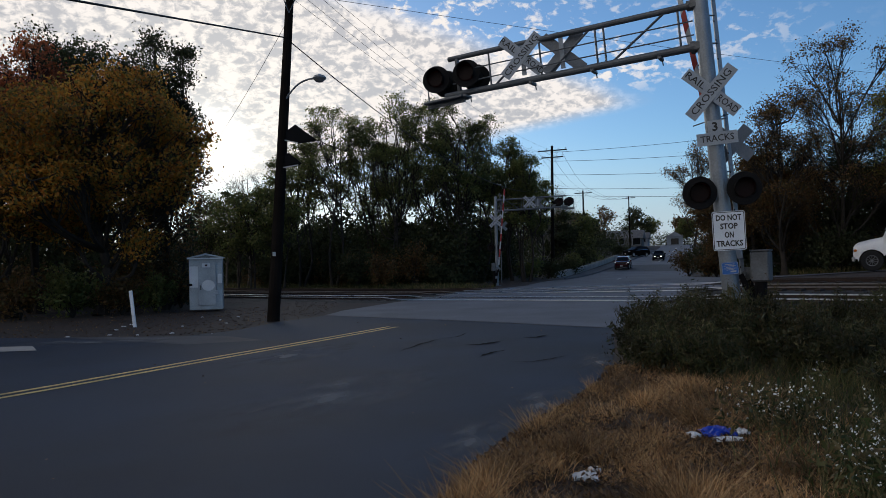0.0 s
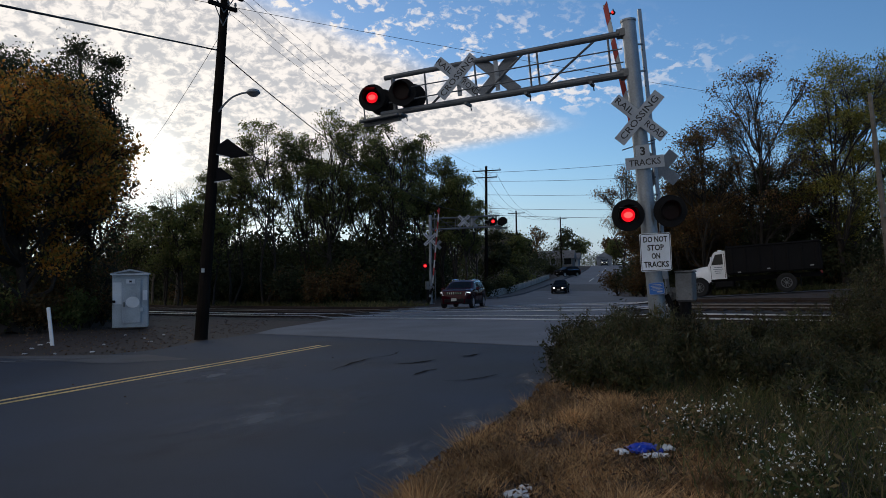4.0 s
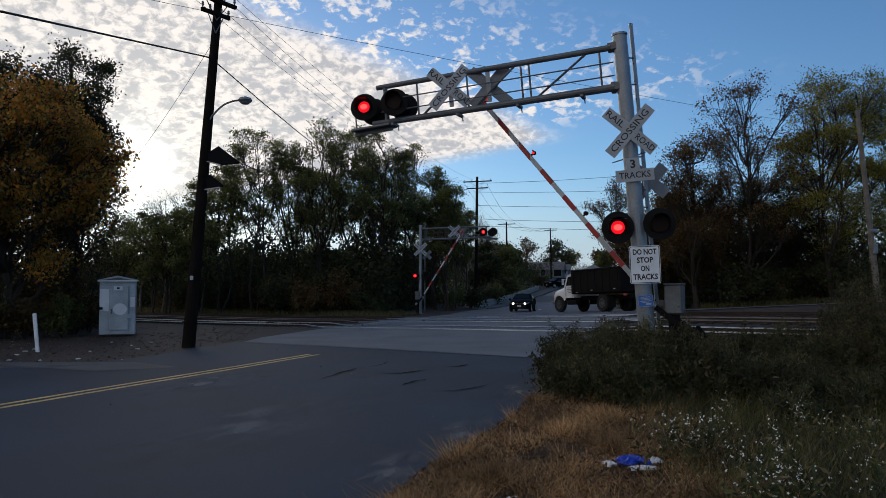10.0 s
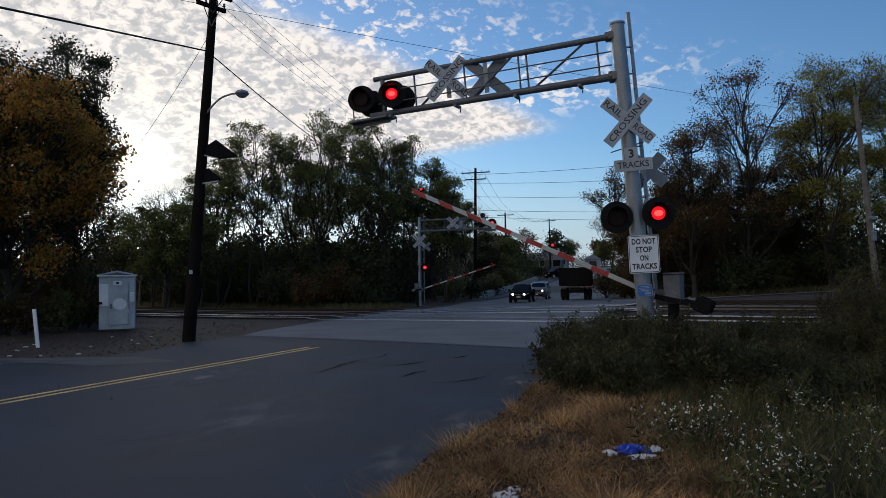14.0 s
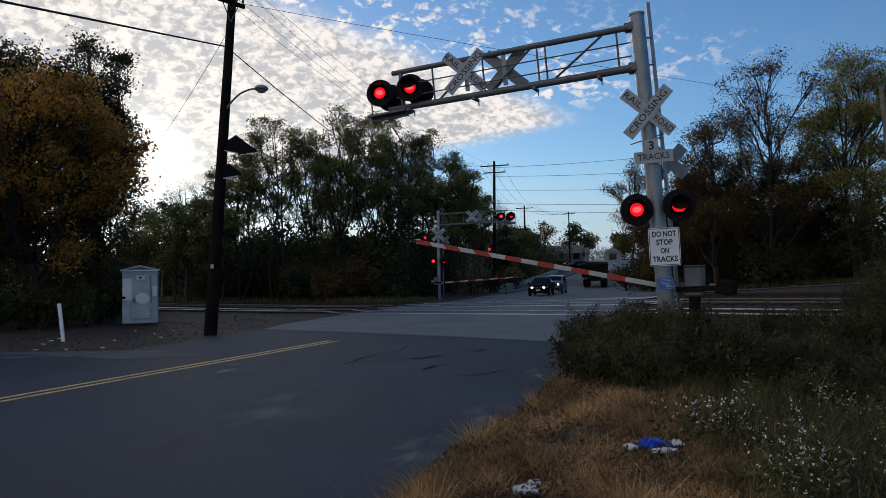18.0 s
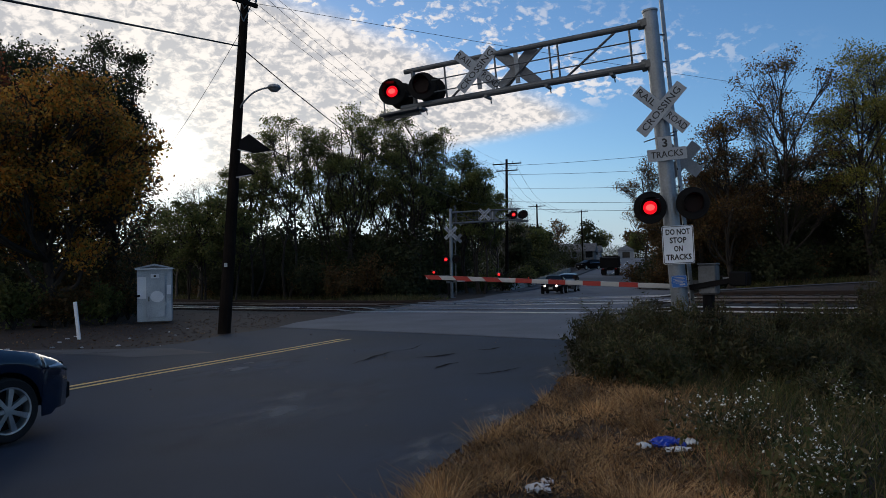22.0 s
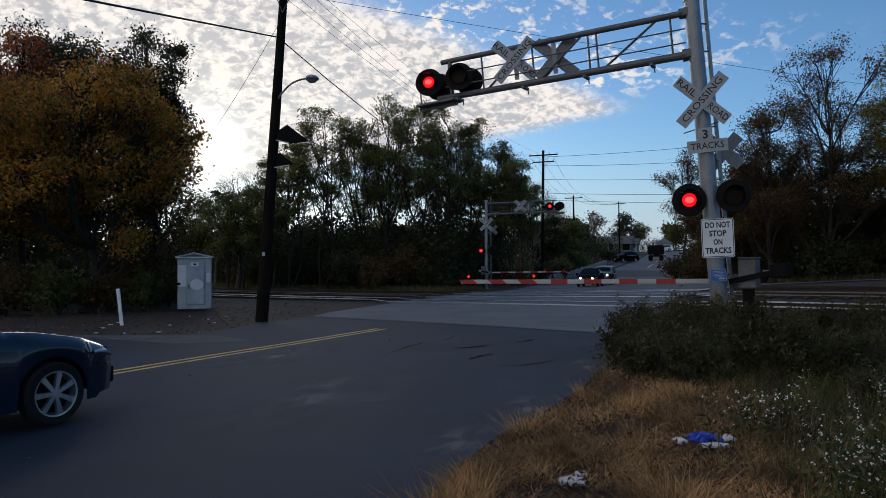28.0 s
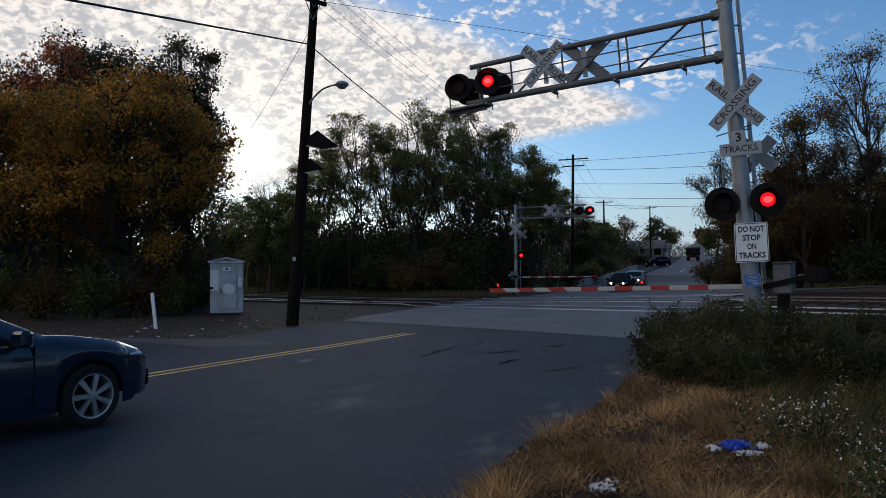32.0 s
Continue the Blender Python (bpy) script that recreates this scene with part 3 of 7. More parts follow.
        tagged(ob, "thin pale dust on the dark asphalt", "dust", kind="structure")
    # seam edge where the pale asphalt begins
    drape("road_seam", ribbon(curve_pts([(-3.9, 23.9), (0.64, 19.85), (3.85, 16.5)], 8), 0.03), 0.016, CRACK, label="dark joint between two asphalts", step=2)
    # kerb and pavement beside the hill road
    kerb = Build()
    line = [(p[0] - 5.3 + (p[1] - 66) * 0.012, p[1]) for p in curve_pts(FAR_ROAD, 6) if 64 < p[1] < 150]
    for p, q in zip(line, line[1:]):
        z0, z1 = land(*p), land(*q)
        kerb.tube((p[0], p[1], z0 + 0.02), (q[0], q[1], z1 + 0.02), 0.14, 0.14, 6)
    tagged(part("kerb", kerb, PATCH), "low concrete kerb along the hill road", "kerb", kind="structure")
    drape("pavement_hill", ribbon([(p[0] - 1.0, p[1]) for p in line], 1.5), 0.05, PATCH, label="pale concrete pavement beside the hill road", step=3)


TRACK_N = (0.2, 4.5, 8.9)
GAUGE = 0.76


def in_road(n, a):
    """True where the road passes over the tracks."""
    x, y = on_track(n, a)
    left = -3.6 + (y - 26.3) * 0.375
    right = 3.85 + (y - 16.5) * 0.495
    return left < x < right


def tracks():
    for i, n in enumerate(TRACK_N):
        t = thing("railway_track", pose(*on_track(n, 0), 0), "steel rails on dark tarred ties in ballast", "railway track", "tracks of the crossing")
        org = Vector((*on_track(n, 0), 0))
        # bed
        bed = Build()
        prev = None
        for k in range(-46, 37):
            a = k * 2.0
            row = []
            for dn, up in ((-2.3, -0.045), (-1.5, 0.015), (1.5, 0.015), (2.3, -0.045)):
                x, y = on_track(n + dn, a)
                row.append(Vector((x, y, land(x, y) + (up if not in_road(n, a) else -0.12))) - org)
            if prev:
                bed.add(prev + row, [(0, 1, 5, 4), (1, 2, 6, 5), (2, 3, 7, 6)])
            prev = row
        part("ballast_bed", bed, BALLAST, t, "dark oily ballast")
        for side in (-GAUGE, GAUGE):
            s, u = Vector((ACROSS.x, ACROSS.y, 0)), Vector((0, 0, 1))
            foot, runs = Build(), []
            last = None
            for k in range(-92, 73):
                p = on_track(n + side, k)
                q = Vector((*p, land(*p))) - org
                open_ = not (in_road(n, k - 1) or in_road(n, k) or in_road(n, k + 1))
                top, web = (0.135, 0.10) if open_ else (0.040, -0.005)
                # the head with its worn top; the web and foot below it
                ring = [tuple(q + s * w + u * (top + z)) for w, z in ((-0.036, -0.04), (-0.036, -0.006), (-0.027, 0.0), (0.027, 0.0), (0.036, -0.006), (0.036, -0.04))]
                if open_ != last:
                    runs.append((Build(), open_))
                    if len(runs) > 1:
                        runs[-2][0].v += ring
                last = open_
                runs[-1][0].v += ring
                foot.v += [tuple(q + s * w + u * z) for w, z in ((-0.07, -0.05), (-0.014, -0.03), (-0.014, web), (0.014, web), (0.014, -0.03), (0.07, -0.05))]

            def skin_rings(b):
                b.f = [(r * 6 + j, r * 6 + j + 1, r * 6 + j + 7, r * 6 + j + 6) for r in range(len(b.v) // 6 - 1) for j in range(5)]
                return b
            for b, open_ in runs:
                dull = open_ and i > 0
                head = RAIL if not dull else RAIL_DULL if i == 1 else RAIL_SIDE
                part("rail", skin_rings(b), head, t, "dull brown rail head" if dull else "polished steel rail head", fix=False)
            part("rail_web", skin_rings(foot), RAIL_SIDE, t, "rusty rail web", fix=False)
            # dark flangeway beside the rail in the road
            gap = Build()
            for k in range(-60, 80):
                a0, a1 = k * 0.5, k * 0.5 + 0.5
                if in_road(n, a0) and in_road(n, a1):
                    rw = []
                    for a in (a0, a1):
                        for w in (0.04, 0.16):
                            x, y = on_track(n + side + (w if side < 0 else -w), a)
                            rw.append(Vector((x, y, land(x, y) + 0.024)) - org)
                    gap.add(rw, [(0, 1, 3, 2)])
            part("flangeway", gap, CRACK, t, "dark rubber flangeway", fix=False)
        # ties outside the road
        tie = Build()
        tie.box((0, 0, 0), (0.22, 2.5, 0.16), bev=0.015)
        me = tie.mesh("tie")
        fix_normals(me)
        me.materials.append(TIE)
        turn = math.degrees(math.atan2(ALONG.y, ALONG.x))
        for k in range(-58, 42):
            a = k * 0.6
            if in_road(n - 1, a) or in_road(n + 1, a):
                continue
            x, y = on_track(n, a)
            ob = new("tie", me)
            ob.parent = t
            ob.matrix_basis = pose(x - org.x, y - org.y, land(x, y) - 0.045, 0, 0, turn)


def scatter_stones():
    rng = np.random.default_rng(3)
    b = Build()
    k = 0
    while k < 1700:
        if rng.random() < 0.6:
            x, y = on_track(rng.uniform(-4.5, 2.0), rng.uniform(-26, -5))
        else:
            x, y = rng.uniform(-12, -4.2), rng.uniform(17.5, 31)
        n, a = na(x, y)
        if in_road(n, a) and y > 22 or (x > -5.6 and y < 19.5):
            continue
        k += 1
        r = rng.uniform(0.010, 0.040)
        z = land(x, y) - 0.03 + r * 0.3
        pts = [(x + r * rng.uniform(0.6, 1.3) * dx, y + r * rng.uniform(0.6, 1.3) * dy, z + r * 0.7 * dz) for dx, dy, dz in ((1, 0, 0), (0, 1, 0), (-1, 0, 0), (0, -1, 0), (0, 0, 1), (0, 0, -1))]
        b.add(pts, [(0, 1, 4), (1, 2, 4), (2, 3, 4), (3, 0, 4), (1, 0, 5), (2, 1, 5), (3, 2, 5), (0, 3, 5)])
    tagged(part("gravel", b, STONE, fix=False), "scattered grey ballast stones on dark soil", "gravel", kind="stuff")


# ---------------------------------------------------------------- crossing signals and gates


def rounded(w, h, r, n=4):
    """A rectangle's outline with rounded corners, in x and z."""
    return [(sx * (w / 2 - r) + r * math.cos(a), sz * (h / 2 - r) + r * math.sin(a)) for sx, sz, a0 in ((1, 1, 0), (-1, 1, 90), (-1, -1, 180), (1, -1, 270)) for a in (radians(a0 + 90 * k / n) for k in range(n + 1))]


def signal_lamp(parent, m, label="black round flashing light with a hood", lit=True):
    """A flashing light that faces -y, with an added shutter that swings over its always-lit lens."""
    b = Build().lathe([(0.02, 0.10), (0.12, 0.09), (0.15, 0.02), (0.302, 0.012), (0.305, 0.0), (0.30, -0.008), (0.16, -0.010), (0.15, 0.02)], n=28)
    lamp = part("flashing_light", b, BLACK, parent, label, smooth=False, at=m)
    hood = Build()
    k = 15
    rows = []
    for d in (-0.005, -0.30):
        for i in range(k):
            w = radians(-42 + i * 264 / (k - 1))
            drop = 1.0 if d > -0.1 else 1.0
            rows.append((0.185 * math.cos(w) * drop, d * (0.45 + 0.4 * max(0, math.sin(w))), 0.185 * math.sin(w)))
    hood.add(rows, [(i, i + 1, i + k + 1, i + k) for i in range(k - 1)])
    inner = [(x * 0.96, y, z * 0.96) for x, y, z in rows]
    hood.add(inner, [(i + k, i + k + 1, i + 1, i) for i in range(k - 1)])
    part("hood", hood, BLACK, lamp)
    lens = part("lens", Build().lathe([(0.128, -0.012), (0.115, -0.025), (0.08, -0.036), (0.001, -0.042)], n=24), LENS_RED, lamp, "glowing red lens", smooth=True)
    part("lens_centre", Build().lathe([(0.075, -0.038), (0.05, -0.043), (0.001, -0.046)], Matrix.Diagonal((1.1, 1, 0.8, 1)), n=20), LENS_HOT, lens, "brightest middle of the lens", smooth=True)
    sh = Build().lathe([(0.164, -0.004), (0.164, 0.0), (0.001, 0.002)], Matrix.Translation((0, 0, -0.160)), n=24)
    shutter = part("shutter", sh, SHUTTER_DARK, lamp, "added dark shutter that covers the lit lens to blink it", at=pose(0, -0.050, 0.160))
    return shutter


def crossbuck(parent, m, size=1.22, text=True, front=BOARD):
    """Two crossed blades facing -y."""
    piece = part("crossbuck", Build().box((0, 0, 0), (size, 0.012, 0.229), Matrix.Rotation(radians(45), 3, "Y"), bev=0.004), front, parent, "white crossed boards greyed in colour for backlight", at=m)
    part("board", Build().box((0, -0.014, 0), (size, 0.012, 0.229), Matrix.Rotation(radians(-45), 3, "Y"), bev=0.004), front, piece)
    if text:
        face = Matrix.Rotation(radians(90), 4, "X")
        for word, ang, off, w in (("RAIL", 45, -0.36, 0.40), ("ROAD", 45, 0.36, 0.42)):
            lettering(word, 0.175, SIGN_BLACK, piece, Matrix.Translation((0, -0.0075, 0)) @ Matrix.Rotation(radians(ang), 4, "Y") @ Matrix.Translation((off, 0, 0)) @ face, width=w, bold=0.008)
        lettering("CROSSING", 0.175, SIGN_BLACK, piece, Matrix.Translation((0, -0.0215, 0)) @ Matrix.Rotation(radians(-45), 4, "Y") @ face, width=1.00, bold=0.008)
    return piece


def crossing_signal(m, arm, height, label, text, turn, turn_back, near):
    """A mast with a truss arm, signs and flashing lights. arm: (dx, dy, dz) of the arm's tip in the mast's space.
    Returns the thing and its added blinking shutters as (side, shutter)."""
    s = thing("crossing_signal", m, label, "crossing signal", "signals of the railway crossing")
    shutters = []
    wide = 1.0 if near else 0.8
    part("mast", Build().lathe([(0.30, 0.0), (0.30, 0.03), (0.165 * wide, 0.032), (0.160 * wide, 0.5), (0.135 * wide, height - 0.04), (0.150 * wide, height - 0.035), (0.150 * wide, height), (0.06, height + 0.03)], n=20, axis="z"), GALV, s, "grey galvanised steel mast", smooth=False)
    tip = Vector(arm)
    top, bot = height - 0.24, height - 1.03
    d = Vector((tip.x, tip.y, 0)).normalized()
    side = Vector((-d.y, d.x, 0))
    ln = Vector((tip.x, tip.y, 0)).length
    drop = tip.z

    def ap(u, w, z):
        """A place on the arm: u metres out, w sideways, z the height at the mast."""
        return tuple(d * u + side * w + Vector((0, 0, z + drop * u / ln)))

    part("chord", Build().tube(ap(0.1, 0, top), ap(ln - 0.1, 0, top), 0.062, 0.055, 12), ARM_STEEL, s, "upper steel tube of the arm")
    part("chord", Build().tube(ap(0.1, 0, bot), ap(ln + 0.05, 0, bot), 0.078, 0.066, 12), ARM_STEEL, s, "lower steel tube of the arm")
    for z, r in ((top, 0.10), (bot, 0.12)):
        part("bracket", Build().box(ap(0.10, 0, z), (0.16, 0.24, 0.16), Matrix.Rotation(math.atan2(d.y, d.x), 3, "Z"), bev=0.02).tube(ap(0.16, 0, z), ap(0.24, 0, z), r, r, 12), DARK_STEEL, s)
    ups = (0.42, 1.85, 2.02, 3.2, 4.35)
    for u in ups:
        part("upright", Build().tube(ap(u, 0, bot), ap(u, 0, top), 0.022, 0.022, 6), ARM_STEEL, s)
    for u0, u1 in ((0.62, 1.78), (2.1, 3.1), (3.25, 4.3)):
        part("diagonal", Build().tube(ap(u0, 0, top), ap(u1, 0, bot), 0.024, 0.024, 6), ARM_STEEL, s)
    # hand rails and walkway outriggers at the back of the arm
    for z in (top - 0.32, top - 0.58):
        part("hand_rail", Build().tube(ap(0.15, 0.10, z), ap(ln - 0.2, 0.10, z), 0.014, 0.014, 6), ARM_STEEL, s)
    for u in (0.8, 2.1, 3.4, ln - 0.5):
        part("outrigger", Build().box(ap(u, 0.06, bot - 0.10), (0.06, 0.30, 0.05), Matrix.Rotation(math.atan2(d.y, d.x), 3, "Z")).tube(ap(u, -0.1, bot - 0.1), ap(u, -0.12, bot - 0.2), 0.012), DARK_STEEL, s)
    # platform at the tip with its posts
    rot = Matrix.Rotation(math.atan2(d.y, d.x), 3, "Z")
    part("platform", Build().box(ap(ln + 0.05, 0.0, bot - 0.10), (0.95, 0.42, 0.05), rot, bev=0.01).box(ap(ln + 0.05, 0.0, bot - 0.16), (0.9, 0.08, 0.08), rot), DARK_STEEL, s, "dark steel grating at the arm's tip")
    part("upright", Build().tube(ap(ln - 0.30, 0, bot - 0.1), ap(ln - 0.30, 0, top + 0.02), 0.05, 0.05, 8), ARM_STEEL, s)
    part("upright", Build().tube(ap(ln + 0.48, 0, bot - 0.1), ap(ln + 0.48, 0, bot + 0.55), 0.018, 0.018, 6), ARM_STEEL, s)
    # lights on the arm
    face = Matrix.Rotation(radians(turn), 4, "Z")
    back = Matrix.Rotation(radians(turn_back), 4, "Z")
    fr = 1 if near else -1
    for k, u in (("L" if near else "R", ln + 0.17), ("R" if near else "L", ln - 0.57)):
        p = ap(u, 0.16 * fr, bot + 0.37)
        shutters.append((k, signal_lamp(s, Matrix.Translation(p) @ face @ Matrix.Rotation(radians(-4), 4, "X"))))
    for u in (ln + 0.12, ln - 0.62):
        p = ap(u, -0.24 * fr, bot + 0.33)
        b = Build().lathe([(0.02, 0.10), (0.12, 0.09), (0.15, 0.02), (0.302, 0.012), (0.305, 0.0), (0.30, -0.008), (0.001, -0.008)], n=24)
        part("flashing_light", b, BLACK, s, "black flashing light facing away", at=Matrix.Translation(p) @ back)
    # crossbucks on the arm
    sign_u = (3.56, 2.74) if near else (2.45, 3.05)
    crossbuck(s, Matrix.Translation(ap(sign_u[0], 0.12 * fr, bot + 0.50)) @ face, 1.10, text)
    crossbuck(s, Matrix.Translation(ap(sign_u[1], -0.10 * fr, bot + 0.44)) @ face, 1.08, False, BACK_DARK)
    part("sign_post", Build().box(ap(sign_u[1], -0.02 * fr, bot + 0.42), (0.09, 0.06, 0.62), face.to_3x3()), GALV, s)
    part("sign_post", Build().box(ap(sign_u[0], 0.05 * fr, bot + 0.42), (0.09, 0.05, 0.62), face.to_3x3()), GALV, s)
    # mast: crossbuck, plate, lights, notice
    def mp(x, y, z):
        return Matrix.Translation((0, 0, z)) @ face @ Matrix.Translation((x, y, 0))
    crossbuck(s, mp(0.0, -0.20, 4.57 if near else 4.66), 1.17, text)
    plate = near and part("track_plate", Build().box((0, 0, 0), (0.71, 0.008, 0.23), bev=0.003).box((-0.02, 0, 0.22), (0.25, 0.008, 0.23), bev=0.003), BOARD, s, "white plate with the number of tracks", at=mp(0.02, -0.19, 3.72))
    if near:
        up = Matrix.Rotation(radians(90), 4, "X")
        lettering("TRACKS", 0.17, SIGN_BLACK, plate, Matrix.Translation((0, -0.0065, 0)) @ up, width=0.58, bold=0.01)
        lettering("3", 0.22, SIGN_BLACK, plate, Matrix.Translation((-0.02, -0.0065, 0.21)) @ up)
    part("cross_bar", Build().tube((face @ Vector((-0.5, -0.02, 0)))[:2] + (2.96,), (face @ Vector((0.5, -0.02, 0)))[:2] + (2.96,), 0.028, 0.028, 8), DARK_STEEL, s)
    part("cross_bar", Build().tube((face @ Vector((-0.34, 0.16, 0)))[:2] + (4.05,), (face @ Vector((0.3, 0.10, 0)))[:2] + (4.18,), 0.012, 0.012, 6), DARK_STEEL, s)
    for k, x in (("L", -0.385), ("R", 0.385)):
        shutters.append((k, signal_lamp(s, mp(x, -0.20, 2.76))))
    notice = near and part("notice", Build().prism(rounded(0.565, 0.712, 0.035), 0.006, Matrix.Translation((0, -0.003, 0))), SIGN_WHITE, s, "white notice with black lettering", at=mp(0.05, -0.19, 2.02) @ Matrix.Rotation(radians(2.5), 4, "Y"))
    if near:
        b = Build()
        outer, inner = rounded(0.545, 0.692, 0.028), rounded(0.521, 0.668, 0.020)
        k = len(outer)
        b.add([(x, -0.0045, z) for x, z in outer + inner], [(i, (i + 1) % k, (i + 1) % k + k, i + k) for i in range(k)])
        part("border", b, SIGN_BLACK, notice)
        up = Matrix.Rotation(radians(90), 4, "X")
        for word, z, w in (("DO NOT", 0.235, 0.435), ("STOP", 0.080, 0.30), ("ON", -0.078, 0.155), ("TRACKS", -0.235, 0.455)):
            lettering(word, 0.145, SIGN_BLACK, notice, Matrix.Translation((0, -0.0055, z)) @ up, width=w, bold=0.03)
    blue = near and part("notice", Build().prism(rounded(0.285, 0.225, 0.03), 0.006, Matrix.Translation((0, -0.003, 0))), SIGN_BLUE, s, "small blue notice", at=mp(0.0, -0.19, 1.34))
    b = Build()
    for z, w, hh in ((0.072, 0.17, 0.010), (0.046, 0.21, 0.010), (0.022, 0.15, 0.010), (-0.004, 0.22, 0.010), (-0.028, 0.13, 0.010), (-0.060, 0.10, 0.030)):
        b.box((0.0 if hh < 0.02 else 0.05, -0.0045, z), (w, 0.002, hh))
    c, q = rounded(0.275, 0.215, 0.026), rounded(0.263, 0.203, 0.022)
    b.add([(x, -0.0042, z) for x, z in c + q], [(i, (i + 1) % len(c), (i + 1) % len(c) + len(c), i + len(c)) for i in range(len(c))])
    if near:
        part("writing", b, BOARD, blue)
    # ladder / conduit behind the mast
    cx = 0.34
    part("conduit", Build().box(((face @ Vector((cx, 0.1, 0))).x, 0.28, height / 2 + 0.25), (0.075, 0.05, height + 0.1), bev=0.008), DARK_STEEL if not near else GALV, s, "slotted steel channel beside the mast")
    for z in (height - 0.45, height - 0.98, 4.1, 3.1):
        part("strut", Build().tube((0.05, 0.08, z), (cx, 0.26, z + 0.04), 0.016, 0.016, 6), DARK_STEEL, s)
    if near:
        for i in range(16):
            part("slot", Build().box((cx * 0.94, 0.251, 0.6 + i * 0.36), (0.02, 0.004, 0.035)), BLACK, s)
    # crossbuck facing the other way
    crossbuck(s, Matrix.Translation((cx + 0.16, 0.36, 3.66 if near else 4.3)) @ back, 0.80, False, BACK_DARK)
    return s, shutters


def crossing_gate(m, length, label, period, lamps, near):
    """A gate whose arm lies along its +x when lowered; returns the thing and its arm."""
    g = thing("crossing_gate", m, label, "crossing gate", "gates of the railway crossing")
    case = part("mechanism", Build().box((-0.32, 0.05, 0.14), (0.33, 0.34, 0.56), bev=0.03).box((-0.32, 0.05, 0.43), (0.345, 0.355, 0.03), bev=0.012), ARM_STEEL, g, "grey gate mechanism case")
    part("case_door", Build().box((-0.32, -0.132, 0.14), (0.27, 0.02, 0.48), bev=0.008), ARM_STEEL, case)
    part("latch", Build().box((-0.22, -0.148, 0.16), (0.03, 0.03, 0.09), bev=0.006), PAINT_BLACK, case)
    part("stand", Build().tube((-0.30, 0.05, -1.26), (-0.30, 0.05, -0.15), 0.11, 0.11, 12).box((-0.30, 0.05, -1.24), (0.5, 0.5, 0.05)), PAINT_BLACK, g, "dark stand under the gate case")
    part("crank", Build().lathe([(0.13, -0.16), (0.13, -0.12), (0.05, -0.11), (0.05, 0.0)], n=16), DARK_STEEL, g)
    part("hinge", Build().box((-0.1, -0.15, 0.1), (0.16, 0.03, 0.05)).box((-0.1, -0.15, -0.02), (0.12, 0.04, 0.05)), DARK_STEEL, g)
    arm = part("arm", Build().box((length / 2 + 0.15, 0, 0), (length - 0.3, 0.040, 0.094), bev=0.006), ARM_WHITE, g, "red and white striped arm")
    x = 0.87 if not near else 1.04
    k = 0
    while x < length - 0.1:
        w = min(period / 2, length - x)
        sl = -0.06 if x > length * 0.68 else 0.0
        poly = [(x - sl, 0.048), (x + w - sl, 0.048), (x + w + sl, -0.048), (x + sl, -0.048)]
        part("stripe", Build().prism(poly, 0.054, Matrix.Translation((0, -0.027, 0))), ARM_RED, arm, "red reflective band")
        x += period
    shutters = []
    face = 1 if near else -1
    for u, side in lamps:
        part("gate_lamp", Build().lathe([(0.045, -0.03), (0.042, 0.02), (0.03, 0.03)], Matrix.Translation((u, 0, 0.12)), n=12).box((u, 0.0, 0.07), (0.03, 0.03, 0.06)), BLACK, arm, "small black gate lamp")
        part("lamp_lens", Build().lathe([(0.032, 0.031 * face), (0.027, 0.042 * face), (0.001, 0.047 * face)], Matrix.Translation((u, 0, 0.12)), n=14), LAMP_RED, arm, "glowing red lens")
        # an added flap swings over the always-lit lens to blink it
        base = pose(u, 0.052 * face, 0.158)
        sh = part("blink_shutter", Build().lathe([(0.040, 0.003 * face), (0.040, 0.0), (0.001, 0.001)], Matrix.Translation((0, 0, -0.038)), n=14), SHUTTER_DARK, arm, "added dark shutter that blinks a gate lamp", at=base)
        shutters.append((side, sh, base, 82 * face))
    # counterweight arms on the other side of the pivot
    for y in (-0.17, 0.26):
        part("counter_arm", Build().box((-0.44, y, 0.09), (0.90, 0.03, 0.10), Matrix.Rotation(radians(12), 3, "Y"), bev=0.01), PAINT_BLACK, arm)
    for y in (-0.2, 0.29):
        part("counterweight", Build().box((-0.86, y, 0.19), (0.30, 0.10, 0.26), bev=0.03), PAINT_BLACK, arm, "black iron counterweight")
    part("weight_plate", Build().box((-0.60, -0.195, 0.14), (0.18, 0.012, 0.13), bev=0.004), ALU, arm, "pale plate on the counterweight arm")
    return g, arm, shutters


NEAR_ARM_TURN = 145.65
near_pose = pose(5.36, 13.54, 0, 0, -4.1, 0)
near_tip = near_pose.to_3x3().inverted() @ Vector((-4.77, 2.575, 0.0))
near_signal, near_shutters = crossing_signal(near_pose, (near_tip.x, near_tip.y, 0.12), 6.52, "grey steel mast with a truss arm, crossbucks and flashing lights", True, -14, 170, True)
far_signal, far_shutters = crossing_signal(pose(3.88, 53.0, land(3.88, 53.0), 0, 0.5, 0), (5.15, 0.0, 0.25), 6.4, "grey steel mast and truss arm beyond the tracks", True, -6, 174, False)
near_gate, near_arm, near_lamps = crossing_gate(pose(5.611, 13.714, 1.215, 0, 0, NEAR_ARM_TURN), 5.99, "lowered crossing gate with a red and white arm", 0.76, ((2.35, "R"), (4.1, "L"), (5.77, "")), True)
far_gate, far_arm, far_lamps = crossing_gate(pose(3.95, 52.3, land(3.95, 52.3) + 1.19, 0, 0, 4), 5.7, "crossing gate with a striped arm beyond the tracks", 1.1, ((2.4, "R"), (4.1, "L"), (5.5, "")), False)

# ---------------------------------------------------------------- poles, wires, cabinet, post


